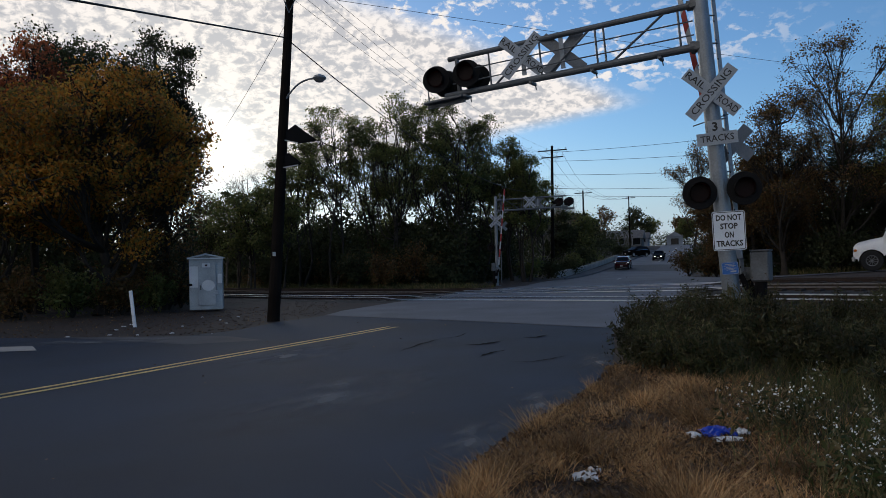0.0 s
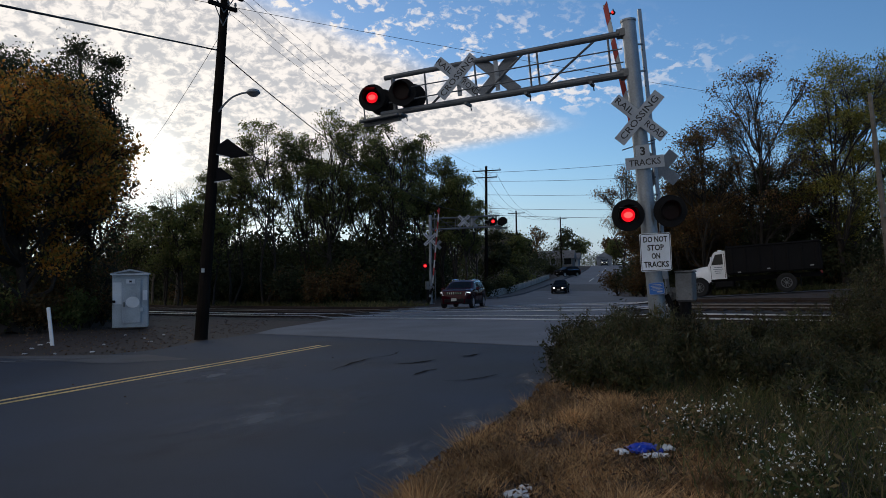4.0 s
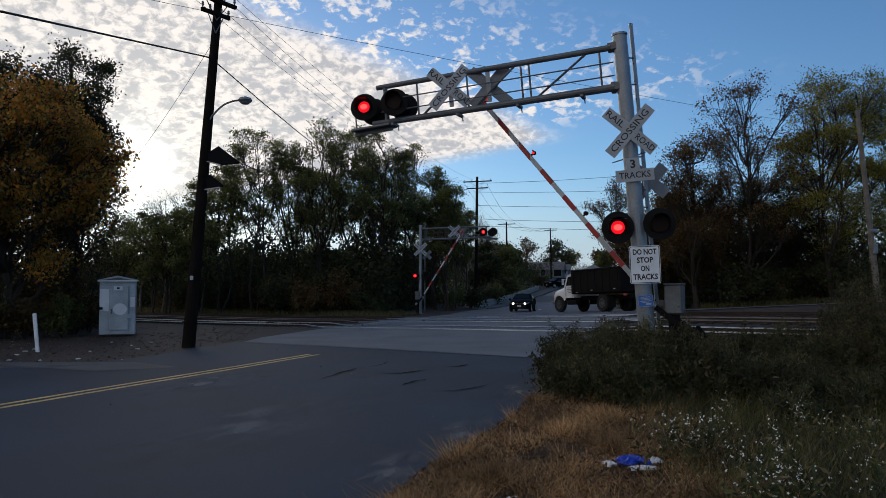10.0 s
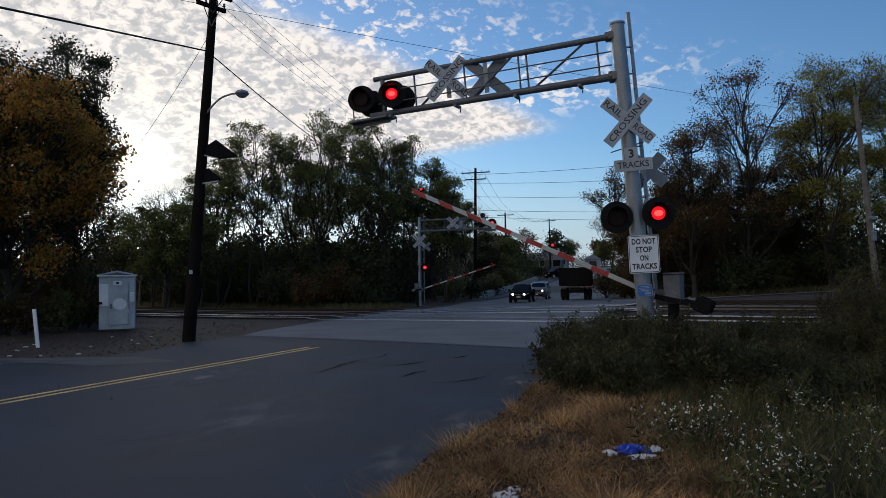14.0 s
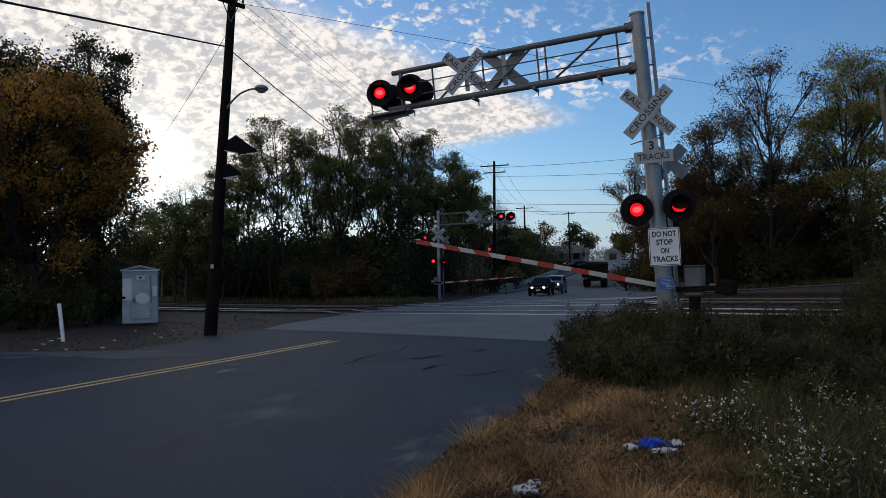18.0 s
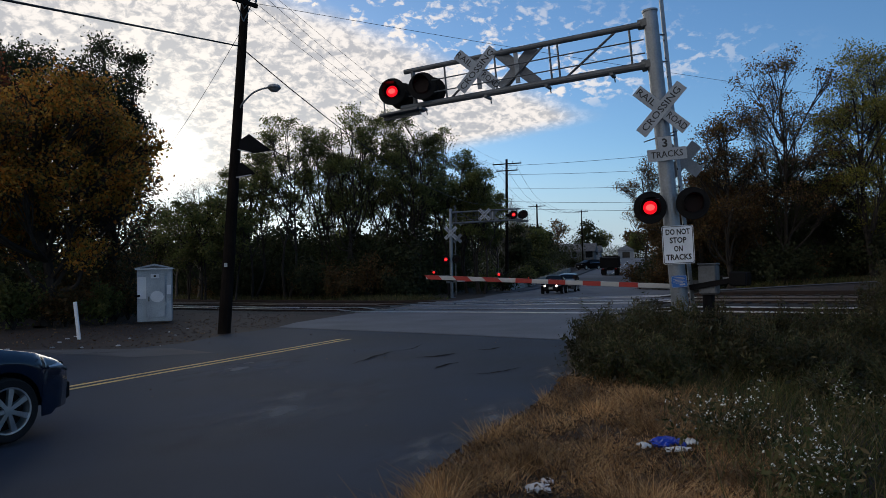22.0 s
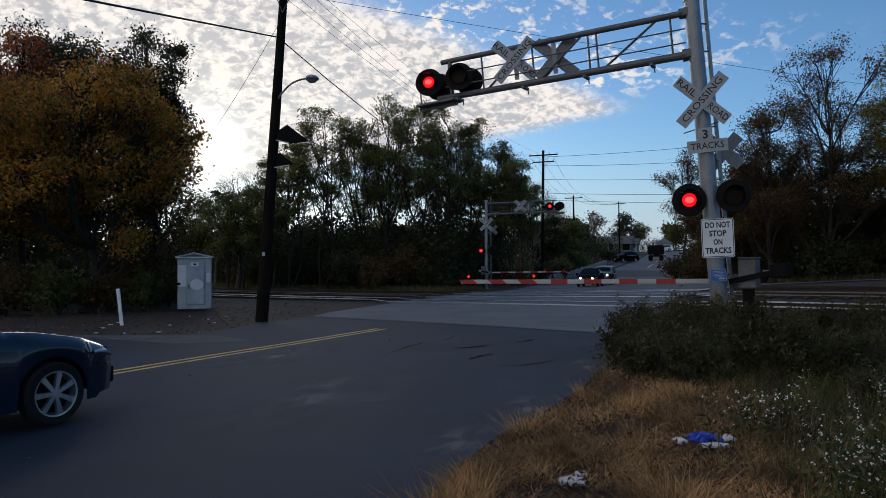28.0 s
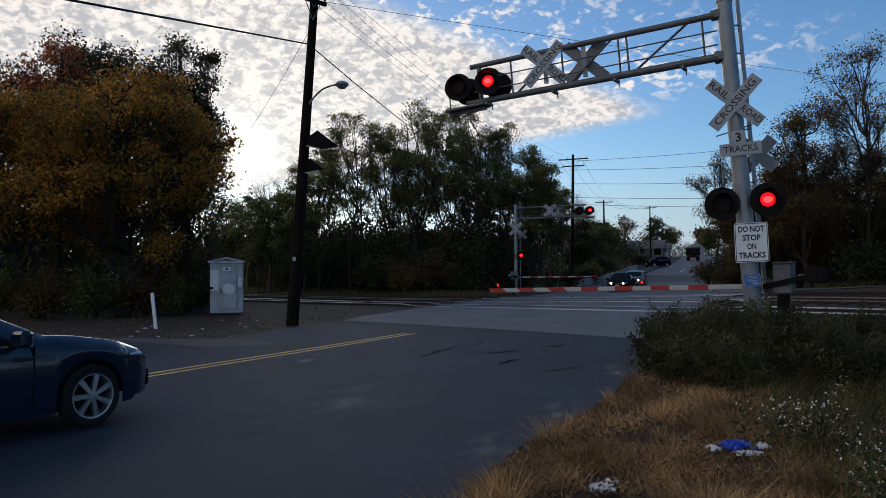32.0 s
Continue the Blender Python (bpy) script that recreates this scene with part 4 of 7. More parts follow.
def insulator(parent, p):
    part("insulator", Build().lathe([(0.012, -0.06), (0.03, 0.0), (0.045, 0.03), (0.03, 0.06), (0.04, 0.09), (0.01, 0.12)], Matrix.Translation(p), n=10, axis="z"), GALV, parent, "grey porcelain insulator")


def utility_pole(x, y, h, r, arms, label, lean=(0, 0), material=None, turn=0.0):
    """arms: heights of cross-arms."""
    p = thing("utility_pole", pose(x, y, land(x, y) - 0.05), label, "utility pole", "utility poles along the road")
    b = Build().sweep([(lean[0] * k / 8, lean[1] * k / 8, h * k / 8) for k in range(9)], [r * (1 - 0.4 * k / 8) for k in range(9)], 12)
    part("pole", b, material or WOOD_POLE, p, "tarred round wooden pole")
    c, s = math.cos(radians(turn)), math.sin(radians(turn))
    for z, w in arms:
        f = z / h
        o = Vector((lean[0] * f, lean[1] * f, z))
        part("cross_arm", Build().box(o + Vector((0, -r, 0)), (w, 0.09, 0.11), Matrix.Rotation(radians(turn), 3, "Z")), WOOD_POLE, p, "wooden cross-arm")
        for u in (-w * 0.46, -w * 0.2, w * 0.2, w * 0.46):
            insulator(p, o + Vector((u * c, u * s - r, 0.12)))
        part("brace", Build().tube(o + Vector((-w * 0.3 * c, -w * 0.3 * s - r, 0)), o + Vector((0, -r, -0.6)), 0.015).tube(o + Vector((w * 0.3 * c, w * 0.3 * s - r, 0)), o + Vector((0, -r, -0.6)), 0.015), DARK_STEEL, p)
    return p


def wire(p0, p1, sag, r=0.008, label="thin dark overhead cable"):
    pts = [Vector(p0).lerp(Vector(p1), k / 16) - Vector((0, 0, sag * 4 * (k / 16) * (1 - k / 16))) for k in range(17)]
    tagged(part("overhead_wire", Build().path(pts, r, 4), CABLE, fix=False), label, "wire", "overhead wires")


def street_furniture():
    # the near pole with its lamp
    pole = utility_pole(-5.18, 22.3, 11.1, 0.195, ((10.35, 1.4), (9.95, 1.0)), "dark tarred utility pole with a street lamp on a bracket", (0.80, 0.0), turn=48)
    arm = [(0.43, -0.05, 6.55), (0.62, -0.12, 6.85), (0.95, -0.22, 7.16), (1.25, -0.28, 7.28), (1.42, -0.32, 7.30)]
    part("lamp_bracket", Build().path(curve_pts(arm, 4), 0.028, 6), GALV, pole, "curved grey bracket")
    head = part("street_lamp_head", Build().lathe([(0.03, -0.02), (0.10, 0.02), (0.19, 0.07), (0.21, 0.10), (0.16, 0.17), (0.05, 0.21)], Matrix.Translation((1.62, -0.34, 7.20)), n=18, axis="z"), ALU, pole, "grey cobra street lamp head")
    part("street_lamp_lens", Build().lathe([(0.17, 0.06), (0.10, 0.0), (0.01, -0.02)], Matrix.Translation((1.62, -0.34, 7.19)), n=16, axis="z"), SIGN_BACK, head)
    # two dark boards on the pole's side, seen from behind
    for poly in ([(0.0, 5.62), (0.06, 5.68), (0.42, 5.92), (1.04, 5.44), (0.98, 5.40), (0.50, 5.34), (0.0, 5.46)], [(0.0, 5.0), (0.2, 5.06), (0.58, 4.74), (0.5, 4.68), (0.0, 4.60)]):
        board = part("sign_board", Build().prism(poly, 0.06, pose(0.40, -0.10, 0.05)), PAINT_BLACK, pole, "dark slanted board seen from behind")
        p, q = poly[-1], poly[-2]
        part("edge_strip", Build().box((0.40 + (p[0] + q[0]) / 2, -0.115, (p[1] + q[1]) / 2 + 0.06), (abs(q[0] - p[0]) * 0.95, 0.02, 0.025), Matrix.Rotation(math.atan2(p[1] - q[1], q[0] - p[0]), 3, "Y")), SIGN_BACK, board)
    part("sign_plate", Build().box((0.12, -0.225, 2.05), (0.09, 0.02, 0.12)), CABINET, pole, "small metal tag")
    utility_pole(11.2, 75.0, 13.4, 0.20, ((12.9, 3.0), (12.2, 2.2)), "dark wooden utility pole with cross-arms", (0.3, 0), turn=-20)
    utility_pole(21.3, 110.0, 10.6, 0.18, ((10.2, 2.6),), "dark wooden utility pole with one cross-arm", turn=-20)
    utility_pole(35.8, 140.0, 10.8, 0.17, ((10.4, 2.4),), "dark wooden utility pole on the hill", turn=-20)
    utility_pole(26.6, 35.9, 10.2, 0.17, (), "weathered grey utility pole with a meter box", (-0.72, 0), WOOD_GREY)
    box = thing("meter_box", pose(26.36, 35.62, land(26.36, 35.62) + 2.75), "grey metal box strapped to a pole", "meter box")
    part("case", Build().box((0, 0, 0), (0.22, 0.16, 0.5), bev=0.02), GALV, box)
    part("strap", Build().box((0.02, 0.12, 0.95), (0.30, 0.30, 0.16), bev=0.02), GALV, box)
    # wires; the near line turns at the dark pole and follows the road
    top = (-4.4, 22.2, 10.95)
    for dx, z0, z1, sag in ((-0.8, 10.47, 12.95, 1.0), (-0.35, 10.47, 12.95, 1.15), (0.45, 10.47, 12.95, 0.9), (0.6, 10.07, 12.25, 1.3)):
        wire((-4.4 + dx, 22.2, z0), (11.4 + dx * 1.5, 75, z1), sag)
        wire((-4.4 + dx, 22.2, z0), (-16 + dx, -14, z0), 0.7)
    wire((-4.62, 22.2, 8.6), (-7.4, 5.0, 4.4), 0.0, 0.022, "thick black service cable")
    wire((-4.62, 22.2, 8.6), (11.3, 75, 9.2), 1.9, 0.022, "thick black service cable")
    wire((-4.6, 22.2, 9.0), (-14.5, 40.0, 6.0), 0.5, 0.008)
    for z0, z1, dx in ((12.95, 12.45, -1.2), (12.95, 12.45, 1.2), (12.2, 12.45, 0.4), (9.0, 9.4, 0.0)):
        wire((11.3 + dx, 75, z0), (21.6 + dx, 110, z1), 0.9, 0.016)
        wire((21.6 + dx, 110, z1), (35.8 + dx, 140, z1 + 1.6 if z1 > 10 else 11.0), 1.0, 0.02)
    for z0, x1, y1, z1, sag in ((12.9, 60, 62, 17.2, 1.2), (12.0, 60, 66, 15.0, 1.2), (10.6, 60, 70, 12.6, 1.0), (9.2, 60, 74, 10.4, 0.8), (8.5, 60, 76, 9.0, 0.7)):
        wire((11.3, 75, z0), (x1, y1, z1), sag, 0.018)
    wire((-25.0, 26.2, 15.2), (60.0, 65.4, 15.2), 0.8, 0.012)
    # signal cabinet
    cab = thing("signal_cabinet", pose(-9.39, 29.2, land(-9.39, 29.2) + 0.06, 0, 0, 15), "weathered aluminium signal cabinet with a peaked roof and pale patches", "cabinet")
    part("body", Build().box((0, 0, 1.0), (1.24, 1.2, 2.0), bev=0.015), CABINET, cab)
    part("roof", Build().prism([(-0.69, 2.0), (-0.69, 2.03), (0.0, 2.19), (0.69, 2.03), (0.69, 2.0), (0.0, 2.12)], 1.4, Matrix.Translation((0, -0.72, 0))), CABINET, cab, "peaked sheet roof")
    part("gable", Build().prism([(-0.6, 2.0), (0.6, 2.0), (0.0, 2.12)], 0.01, Matrix.Translation((0, -0.66, 0))), DARK_STEEL, cab)
    door = part("door", Build().box((0.04, -0.665, 0.98), (0.66, 0.03, 1.62), bev=0.008), CABINET, cab, "narrow panel door")
    part("vent", Build().box((0.02, -0.685, 1.72), (0.30, 0.02, 0.16), bev=0.004), CABINET_PATCH, cab)
    part("vent_hole", Build().box((0.02, -0.697, 1.72), (0.09, 0.008, 0.07)), BLACK, cab)
    part("patch", Build().lathe([(0.24, -0.002), (0.235, -0.006), (0.001, -0.007)], Matrix.Translation((0.09, -0.681, 0.94)) @ Matrix.Diagonal((1, 1, 0.9, 1)), n=14), CABINET_PATCH, cab, "pale repainted patch")
    part("patch", Build().box((-0.44, -0.653, 1.28), (0.32, 0.006, 0.82)), CABINET_PATCH, cab, "pale repainted patch")
    part("patch", Build().box((0.52, -0.653, 1.2), (0.16, 0.006, 0.36)), CABINET_PATCH, cab, "pale repainted patch")
    part("handle", Build().box((-0.20, -0.70, 0.86), (0.05, 0.04, 0.18), bev=0.008), DARK_STEEL, door)
    part("hasp", Build().box((-0.60, -0.69, 0.98), (0.20, 0.05, 0.09), bev=0.01), PAINT_BLACK, cab)
    part("conduit_box", Build().box((0.40, -0.69, 0.66), (0.14, 0.05, 0.16), bev=0.01).tube((0.36, -0.68, 0.55), (0.36, -0.68, 0.95), 0.014), CABINET, cab)
    part("roof_lip", Build().box((0, -0.74, 1.99), (1.36, 0.03, 0.05), bev=0.008), CABINET_PATCH, cab)
    # white marker post
    post = thing("marker_post", pose(-8.98, 21.38, -0.05, 0, -6.0, 0), "thin white plastic marker post leaning in the soil", "marker post")
    part("post", Build().box((0, 0, 0.55), (0.10, 0.05, 1.1), bev=0.015), SIGN_WHITE, post)


def houses():
    def house(x, y, w, d, h, rise, wall, label, rz, windows, garage=False):
        z = land(x, y) - 0.4
        t = thing("house", pose(x, y, z, 0, 0, rz), label, "house", "houses on the hill")
        part("wall", Build().box((0, 0, h / 2), (w, d, h)), wall, t)
        # siding boards
        b = Build()
        for k in range(int(h / 0.25)):
            b.box((0, -d / 2 - 0.012, 0.12 + k * 0.25), (w, 0.02, 0.23))
        part("siding", b, wall, t, "horizontal siding boards")
        if garage:
            part("roof", Build().prism([(-w / 2 - 0.3, h), (w / 2 + 0.3, h), (0, h + rise)], d + 0.6, Matrix.Translation((0, -d / 2 - 0.3, 0))), ROOF, t, "grey gable roof")
            part("gable", Build().prism([(-w / 2, h), (w / 2, h), (0, h + rise * 0.92)], 0.05, Matrix.Translation((0, -d / 2 - 0.33, 0))), wall, t)
        else:
            m = Matrix.Rotation(radians(90), 4, "Z")
            part("roof", Build().prism([(-d / 2 - 0.4, h), (d / 2 + 0.4, h), (0, h + rise)], w + 0.8, Matrix.Translation((w / 2 + 0.4, 0, 0)) @ m), ROOF, t, "grey shingle roof")
        for wx, wz, ww, wh in windows:
            win = part("window", Build().box((wx, -d / 2 - 0.03, wz), (ww + 0.2, 0.06, wh + 0.2)), SIDING_BLUE, t, "pale framed window")
            part("pane", Build().box((wx, -d / 2 - 0.065, wz), (ww, 0.02, wh)), GLASS, win)
        return t
    house(40.8, 163, 7.2, 7, 2.5, 1.9, SIDING, "pale one-storey house with a grey roof", -20, ((-3.2, 1.9, 1.0, 1.3), (-0.6, 1.9, 1.0, 1.3), (2.6, 1.8, 1.6, 1.4)))
    house(48.6, 184, 6, 6, 2.2, 1.6, SIDING_BLUE, "bluish house behind bushes", -20, ((-2, 2, 1.0, 1.3), (2, 2, 1.0, 1.3)))
    house(58.3, 184, 3.8, 6, 2.5, 1.3, SIDING_BLUE, "small pale blue garage with a gable roof", -18, ((0, 1.3, 1.8, 1.5),), True)
    house(74, 178, 10, 8, 2.8, 1.8, SIDING, "pale house among trees", -18, ((-3, 2, 1.0, 1.3), (0, 2, 1.0, 1.3), (3, 2, 1.0, 1.3)))
    # low garden wall at the foot of the hill, left of the road
    b = Build()
    pts = [(10.5, 70.0), (16.0, 84.0), (22.0, 100.0), (27.0, 114.0)]
    for p, q in zip(pts, pts[1:]):
        n = 5
        for k in range(n):
            x0, y0 = p[0] + (q[0] - p[0]) * k / n, p[1] + (q[1] - p[1]) * k / n
            x1, y1 = p[0] + (q[0] - p[0]) * (k + 1) / n, p[1] + (q[1] - p[1]) * (k + 1) / n
            ang = math.atan2(y1 - y0, x1 - x0)
            b.box(((x0 + x1) / 2, (y0 + y1) / 2, land(x0, y0) + 0.3), (math.hypot(x1 - x0, y1 - y0) - 0.04, 0.3, 0.75), Matrix.Rotation(ang, 3, "Z"), bev=0.03)
    tagged(part("garden_wall", b, CONCRETE), "low grey concrete garden wall", "wall", kind="structure")

# ---------------------------------------------------------------- trees and plants


def diamonds(pos, size, rng, flat=0.0, aspect=0.55):
    """Leaf quads (rhombs) at the places, turned at random; returns points and faces."""
    n = len(pos)
    a = rng.normal(size=(n, 3))
    if flat:
        a[:, 2] *= 1 - flat
    a /= np.linalg.norm(a, axis=1, keepdims=True)
    b = np.cross(a, rng.normal(size=(n, 3)))
    b /= np.linalg.norm(b, axis=1, keepdims=True) + 1e-9
    s = size * rng.uniform(0.6, 1.35, (n, 1))
    a, b = a * s * 0.5, b * s * 0.5 * aspect
    v = np.stack([pos - a, pos - b, pos + a, pos + b], 1).reshape(-1, 3)
    return v


def quads_object(name, v, material, parent=None, label="", kind="", category=""):
    me = bpy.data.meshes.new(name)
    n = len(v) // 4
    me.vertices.add(len(v))
    me.vertices.foreach_set("co", np.ascontiguousarray(v, dtype=np.float32).ravel())
    me.loops.add(n * 4)
    me.loops.foreach_set("vertex_index", np.arange(n * 4, dtype=np.int32))
    me.polygons.add(n)
    me.polygons.foreach_set("loop_start", np.arange(0, n * 4, 4, dtype=np.int32))
    me.update(calc_edges=True)
    me.validate()
    me.materials.append(material)
    ob = new(name, me)
    ob.parent = parent
    return tagged(ob, label, category, kind=kind)


def tree(x, y, h, rx, crown, leafm, label, seed, tips=150, per=45, leaf=0.16, clump=0.42, bark=None, stems=1, limb_n=9, sparse=0.0, trunk_r=0.16, lump=0.35, name="tree", group="", lean=0.0, twigs=2, fill=0.72):
    """A tree: crown is (bottom, top) as parts of its height, rx its half-width."""
    rng = np.random.default_rng(seed)
    t = thing(name, pose(x, y, land(x, y) - 0.08), label, "tree" if name == "tree" else name.replace("_", " "), group)
    z0, z1 = crown[0] * h, crown[1] * h
    zc, rz = (z0 + z1) / 2, (z1 - z0) / 2
    b = Build()
    limbs = []
    # the lumps' size follows from the crown's bulk and the number of limbs
    cr = fill * (rx * rx * rz / limb_n) ** (1 / 3)
    heads = []
    for k in range(400):
        d = rng.normal(size=3)
        d /= np.linalg.norm(d)
        c = np.array([lean * h, 0, zc]) + d * rng.uniform(0.15, 1.0) ** 0.4 * np.array([max(0.3, rx - cr * 0.7), max(0.3, rx - cr * 0.7), rz - cr * 0.4])
        if all(float(np.sum((c - q) ** 2)) > (cr * 1.05) ** 2 for q in heads):
            heads.append(c)
        if len(heads) >= limb_n:
            break
    for s in range(stems):
        ang0 = rng.uniform(0, 6.28)
        base = np.array([math.cos(ang0), math.sin(ang0), 0]) * (0.0 if stems == 1 else 0.35)
        topv = np.array([lean * h + rng.normal(0, 0.08) * rx + (math.cos(ang0) * rx * 0.35 if stems > 1 else 0), math.sin(ang0) * rx * 0.3 if stems > 1 else 0, zc + rz * rng.uniform(0.2, 0.7)])
        ctrl = [base, base * 0.6 + topv * 0.25 + rng.normal(0, 0.022 * h, 3), base * 0.25 + topv * 0.6 + rng.normal(0, 0.03 * h, 3), topv]
        pts = curve_pts([tuple(c) for c in ctrl], 4)
        rad = np.linspace(trunk_r, trunk_r * 0.25, len(pts)) / (1 if stems == 1 else 1.3)
        for i in range(len(pts) - 1):
            b.tube(pts[i], pts[i + 1], rad[i] * (1.35 if i == 0 else 1), rad[i + 1], 8, False)
        for k in range(s, len(heads), stems):
            e = heads[k]
            # a limb leaves the stem below its lump
            low_ = [i for i in range(3, len(pts)) if pts[i][2] < e[2] - 0.12 * h]
            i0 = low_[-1] if low_ else min(4, len(pts) - 1)
            p = np.array(pts[max(2, i0 - int(rng.integers(0, 3)))])
            mid = (p + e) / 2 + np.array([0, 0, -0.02 * h]) + rng.normal(0, 0.03 * h, 3)
            lp = curve_pts([tuple(p), tuple(mid), tuple(e)], 4)
            r0 = trunk_r * 0.40
            for i in range(len(lp) - 1):
                b.tube(lp[i], lp[i + 1], r0 * (1 - 0.75 * i / len(lp)), r0 * (1 - 0.75 * (i + 1) / len(lp)), 5, False)
            limbs.append([np.array(q) for q in lp])
    # the twigs gather in lumps, one round each limb's end, with gaps between
    pos = []
    per_lump = max(4, tips // len(limbs))
    for lim in limbs:
        c = lim[-1]
        size = cr * rng.uniform(0.75, 1.25)
        for k in range(per_lump):
            d = rng.normal(size=3)
            d /= np.linalg.norm(d)
            tip = c + d * rng.uniform(0.2, 1.0) ** 0.5 * size * np.array([1, 1, 0.68])
            p = lim[int(rng.integers(len(lim) // 2, len(lim)))]
            mid = (p + tip) / 2 + rng.normal(0, 0.14, 3)
            b.tube(p, mid, trunk_r * 0.12, trunk_r * 0.08, 4, False)
            b.tube(mid, tip, trunk_r * 0.08, trunk_r * 0.03, 4, False)
            for _ in range(twigs):
                e = tip + rng.normal(0, clump, 3)
                b.tube(mid, e, trunk_r * 0.055, trunk_r * 0.022, 3, False)
            m = int(per * (1 - sparse) * rng.uniform(0.5, 1.4))
            if m:
                pos.append(tip + rng.normal(size=(m, 3)) * clump * rng.uniform(0.6, 1.1) * np.array([1, 1, 0.7]))
    part("trunk", b, bark or BARK, t, "branched grey-brown trunk", fix=False)
    if pos:
        quads_object("crown", diamonds(np.concatenate(pos), leaf, rng), leafm, t, "leafy crown")
    return t


def shrub(x, y, h, w, leafm, label, seed, n=1500, leaf=0.12, name="shrub", group=""):
    rng = np.random.default_rng(seed)
    t = thing(name, pose(x, y, land(x, y) - 0.05), label, name, group)
    b = Build()
    pos = []
    k = 14
    for i in range(k):
        a, r = rng.uniform(0, 6.28), rng.uniform(0.1, 1.0) * w
        e = np.array([math.cos(a) * r, math.sin(a) * r, h * rng.uniform(0.55, 1.0) * (1 - 0.35 * (r / w) ** 2)])
        mid = np.array([e[0] * 0.35, e[1] * 0.35, e[2] * 0.55])
        b.tube((0, 0, 0), mid, 0.03, 0.02, 4, False)
        b.tube(mid, e, 0.02, 0.006, 4, False)
        m = n // k
        u = rng.uniform(0.1, 1.0, (m, 1))
        pos.append(mid * (1 - u) + e * u + rng.normal(size=(m, 3)) * np.array([0.22, 0.22, 0.2]) * w * 0.7 - np.array([0, 0, 1]) * rng.uniform(0, 0.5, (m, 1)) * mid[2])
    part("stem", b, BARK, t, "thin woody stems", fix=False)
    p = np.concatenate(pos)
    p[:, 2] = np.maximum(p[:, 2], 0.05)
    quads_object("foliage", diamonds(p, leaf, rng), leafm, t, "dense small leaves")
    return t


def woods():
    # the orange maple by the cabinet and the dark trees behind it
    tree(-13.05, 28.0, 10.1, 4.5, (0.20, 1.0), LEAF_ORANGE, "maple in orange autumn leaf", 11, tips=640, per=60, leaf=0.15, clump=0.30, trunk_r=0.26, limb_n=44, fill=0.82)
    tree(-16.3, 27.6, 9.2, 3.8, (0.2, 1.0), LEAF_ORANGE, "maple in brown and orange autumn leaf", 12, tips=420, per=56, leaf=0.15, clump=0.32, trunk_r=0.24, limb_n=32, lean=-0.2, fill=0.86)
    tree(-16.7, 30.4, 12.3, 2.3, (0.35, 1.0), LEAF_RED, "maple turning russet red at the top", 18, tips=240, per=50, leaf=0.15, clump=0.30, trunk_r=0.2, limb_n=20, fill=0.9)
    tree(-16.25, 41.5, 15.6, 3.0, (0.25, 1.0), LEAF_DARK, "tall dark green tree behind the maple", 13, tips=600, per=66, leaf=0.17, clump=0.36, trunk_r=0.22, limb_n=40, fill=0.9, twigs=1)
    tree(-21.2, 40.0, 15.6, 4.0, (0.25, 1.0), LEAF_DARK, "tall dark green tree behind the maple", 14, tips=660, per=66, leaf=0.17, clump=0.38, trunk_r=0.22, limb_n=44, fill=0.9, twigs=1)
    tree(-11.75, 31.0, 8.8, 2.1, (0.20, 1.0), LEAF_BROWN, "slender tree with thinning dark leaves near the tracks", 15, tips=300, per=40, leaf=0.14, clump=0.27, trunk_r=0.14, limb_n=26, fill=0.9)
    tree(-27.0, 38.0, 14.0, 4.0, (0.2, 1.0), LEAF_DARK, "dark green tree at the wood's edge", 16, tips=340, per=70, leaf=0.23, clump=0.4, trunk_r=0.22, limb_n=34, fill=0.95)
    # the grove beyond the tracks: slender many-stemmed trees
    rng = random.Random(7)
    grove = [(-14.5, 63, 10.2, 2.8), (-11.8, 60, 12.6, 2.8), (-8.8, 58, 14.8, 3.2), (-6.2, 62, 15.4, 3.2), (-3.6, 58, 15.8, 3.3), (-1.2, 63, 16.9, 3.4), (1.0, 59, 15.0, 3.0), (3.2, 64, 15.6, 2.8), (6.0, 66, 13.4, 2.2), (7.0, 62, 11.2, 1.8), (9.6, 74, 11.6, 2.2), (-4.0, 68, 14.5, 3.0), (0.5, 70, 15.0, 3.0), (5.0, 73, 12.0, 3.0)]
    for i, (x, y, h, r) in enumerate(grove):
        tree(x, y, h, r, (0.36, 1.0), LEAF_GREEN, "slender green tree with open airy branches", 30 + i, tips=300, per=42, leaf=0.165, clump=0.27, stems=2 if i % 3 else 3, limb_n=26, trunk_r=0.14, fill=0.78, bark=BARK, group="grove beyond the tracks")
    for i, (x, y, h) in enumerate(((-17.0, 60, 9.0), (-14.8, 57, 8.4), (-20.5, 64, 9.6), (-12.4, 56, 8.0))):
        tree(x, y, h, 2.3, (0.2, 1.0), LEAF_GREEN, "low green tree at the grove's end", 70 + i, tips=130, per=34, leaf=0.22, clump=0.34, stems=2, trunk_r=0.12, limb_n=12, group="grove beyond the tracks")
    for i, (x, y, h) in enumerate(((-17.5, 66, 11.5), (-20.0, 68, 10.0), (11.4, 84, 11.5), (16.0, 98, 11.0), (18.5, 112, 10.0))):
        tree(x, y, h, 2.6, (0.25, 1.0), LEAF_BROWN, "nearly bare tree with fine pale twigs", 60 + i, tips=260, per=3, leaf=0.12, clump=0.6, bark=BARK_PALE, limb_n=20, trunk_r=0.13, twigs=3)
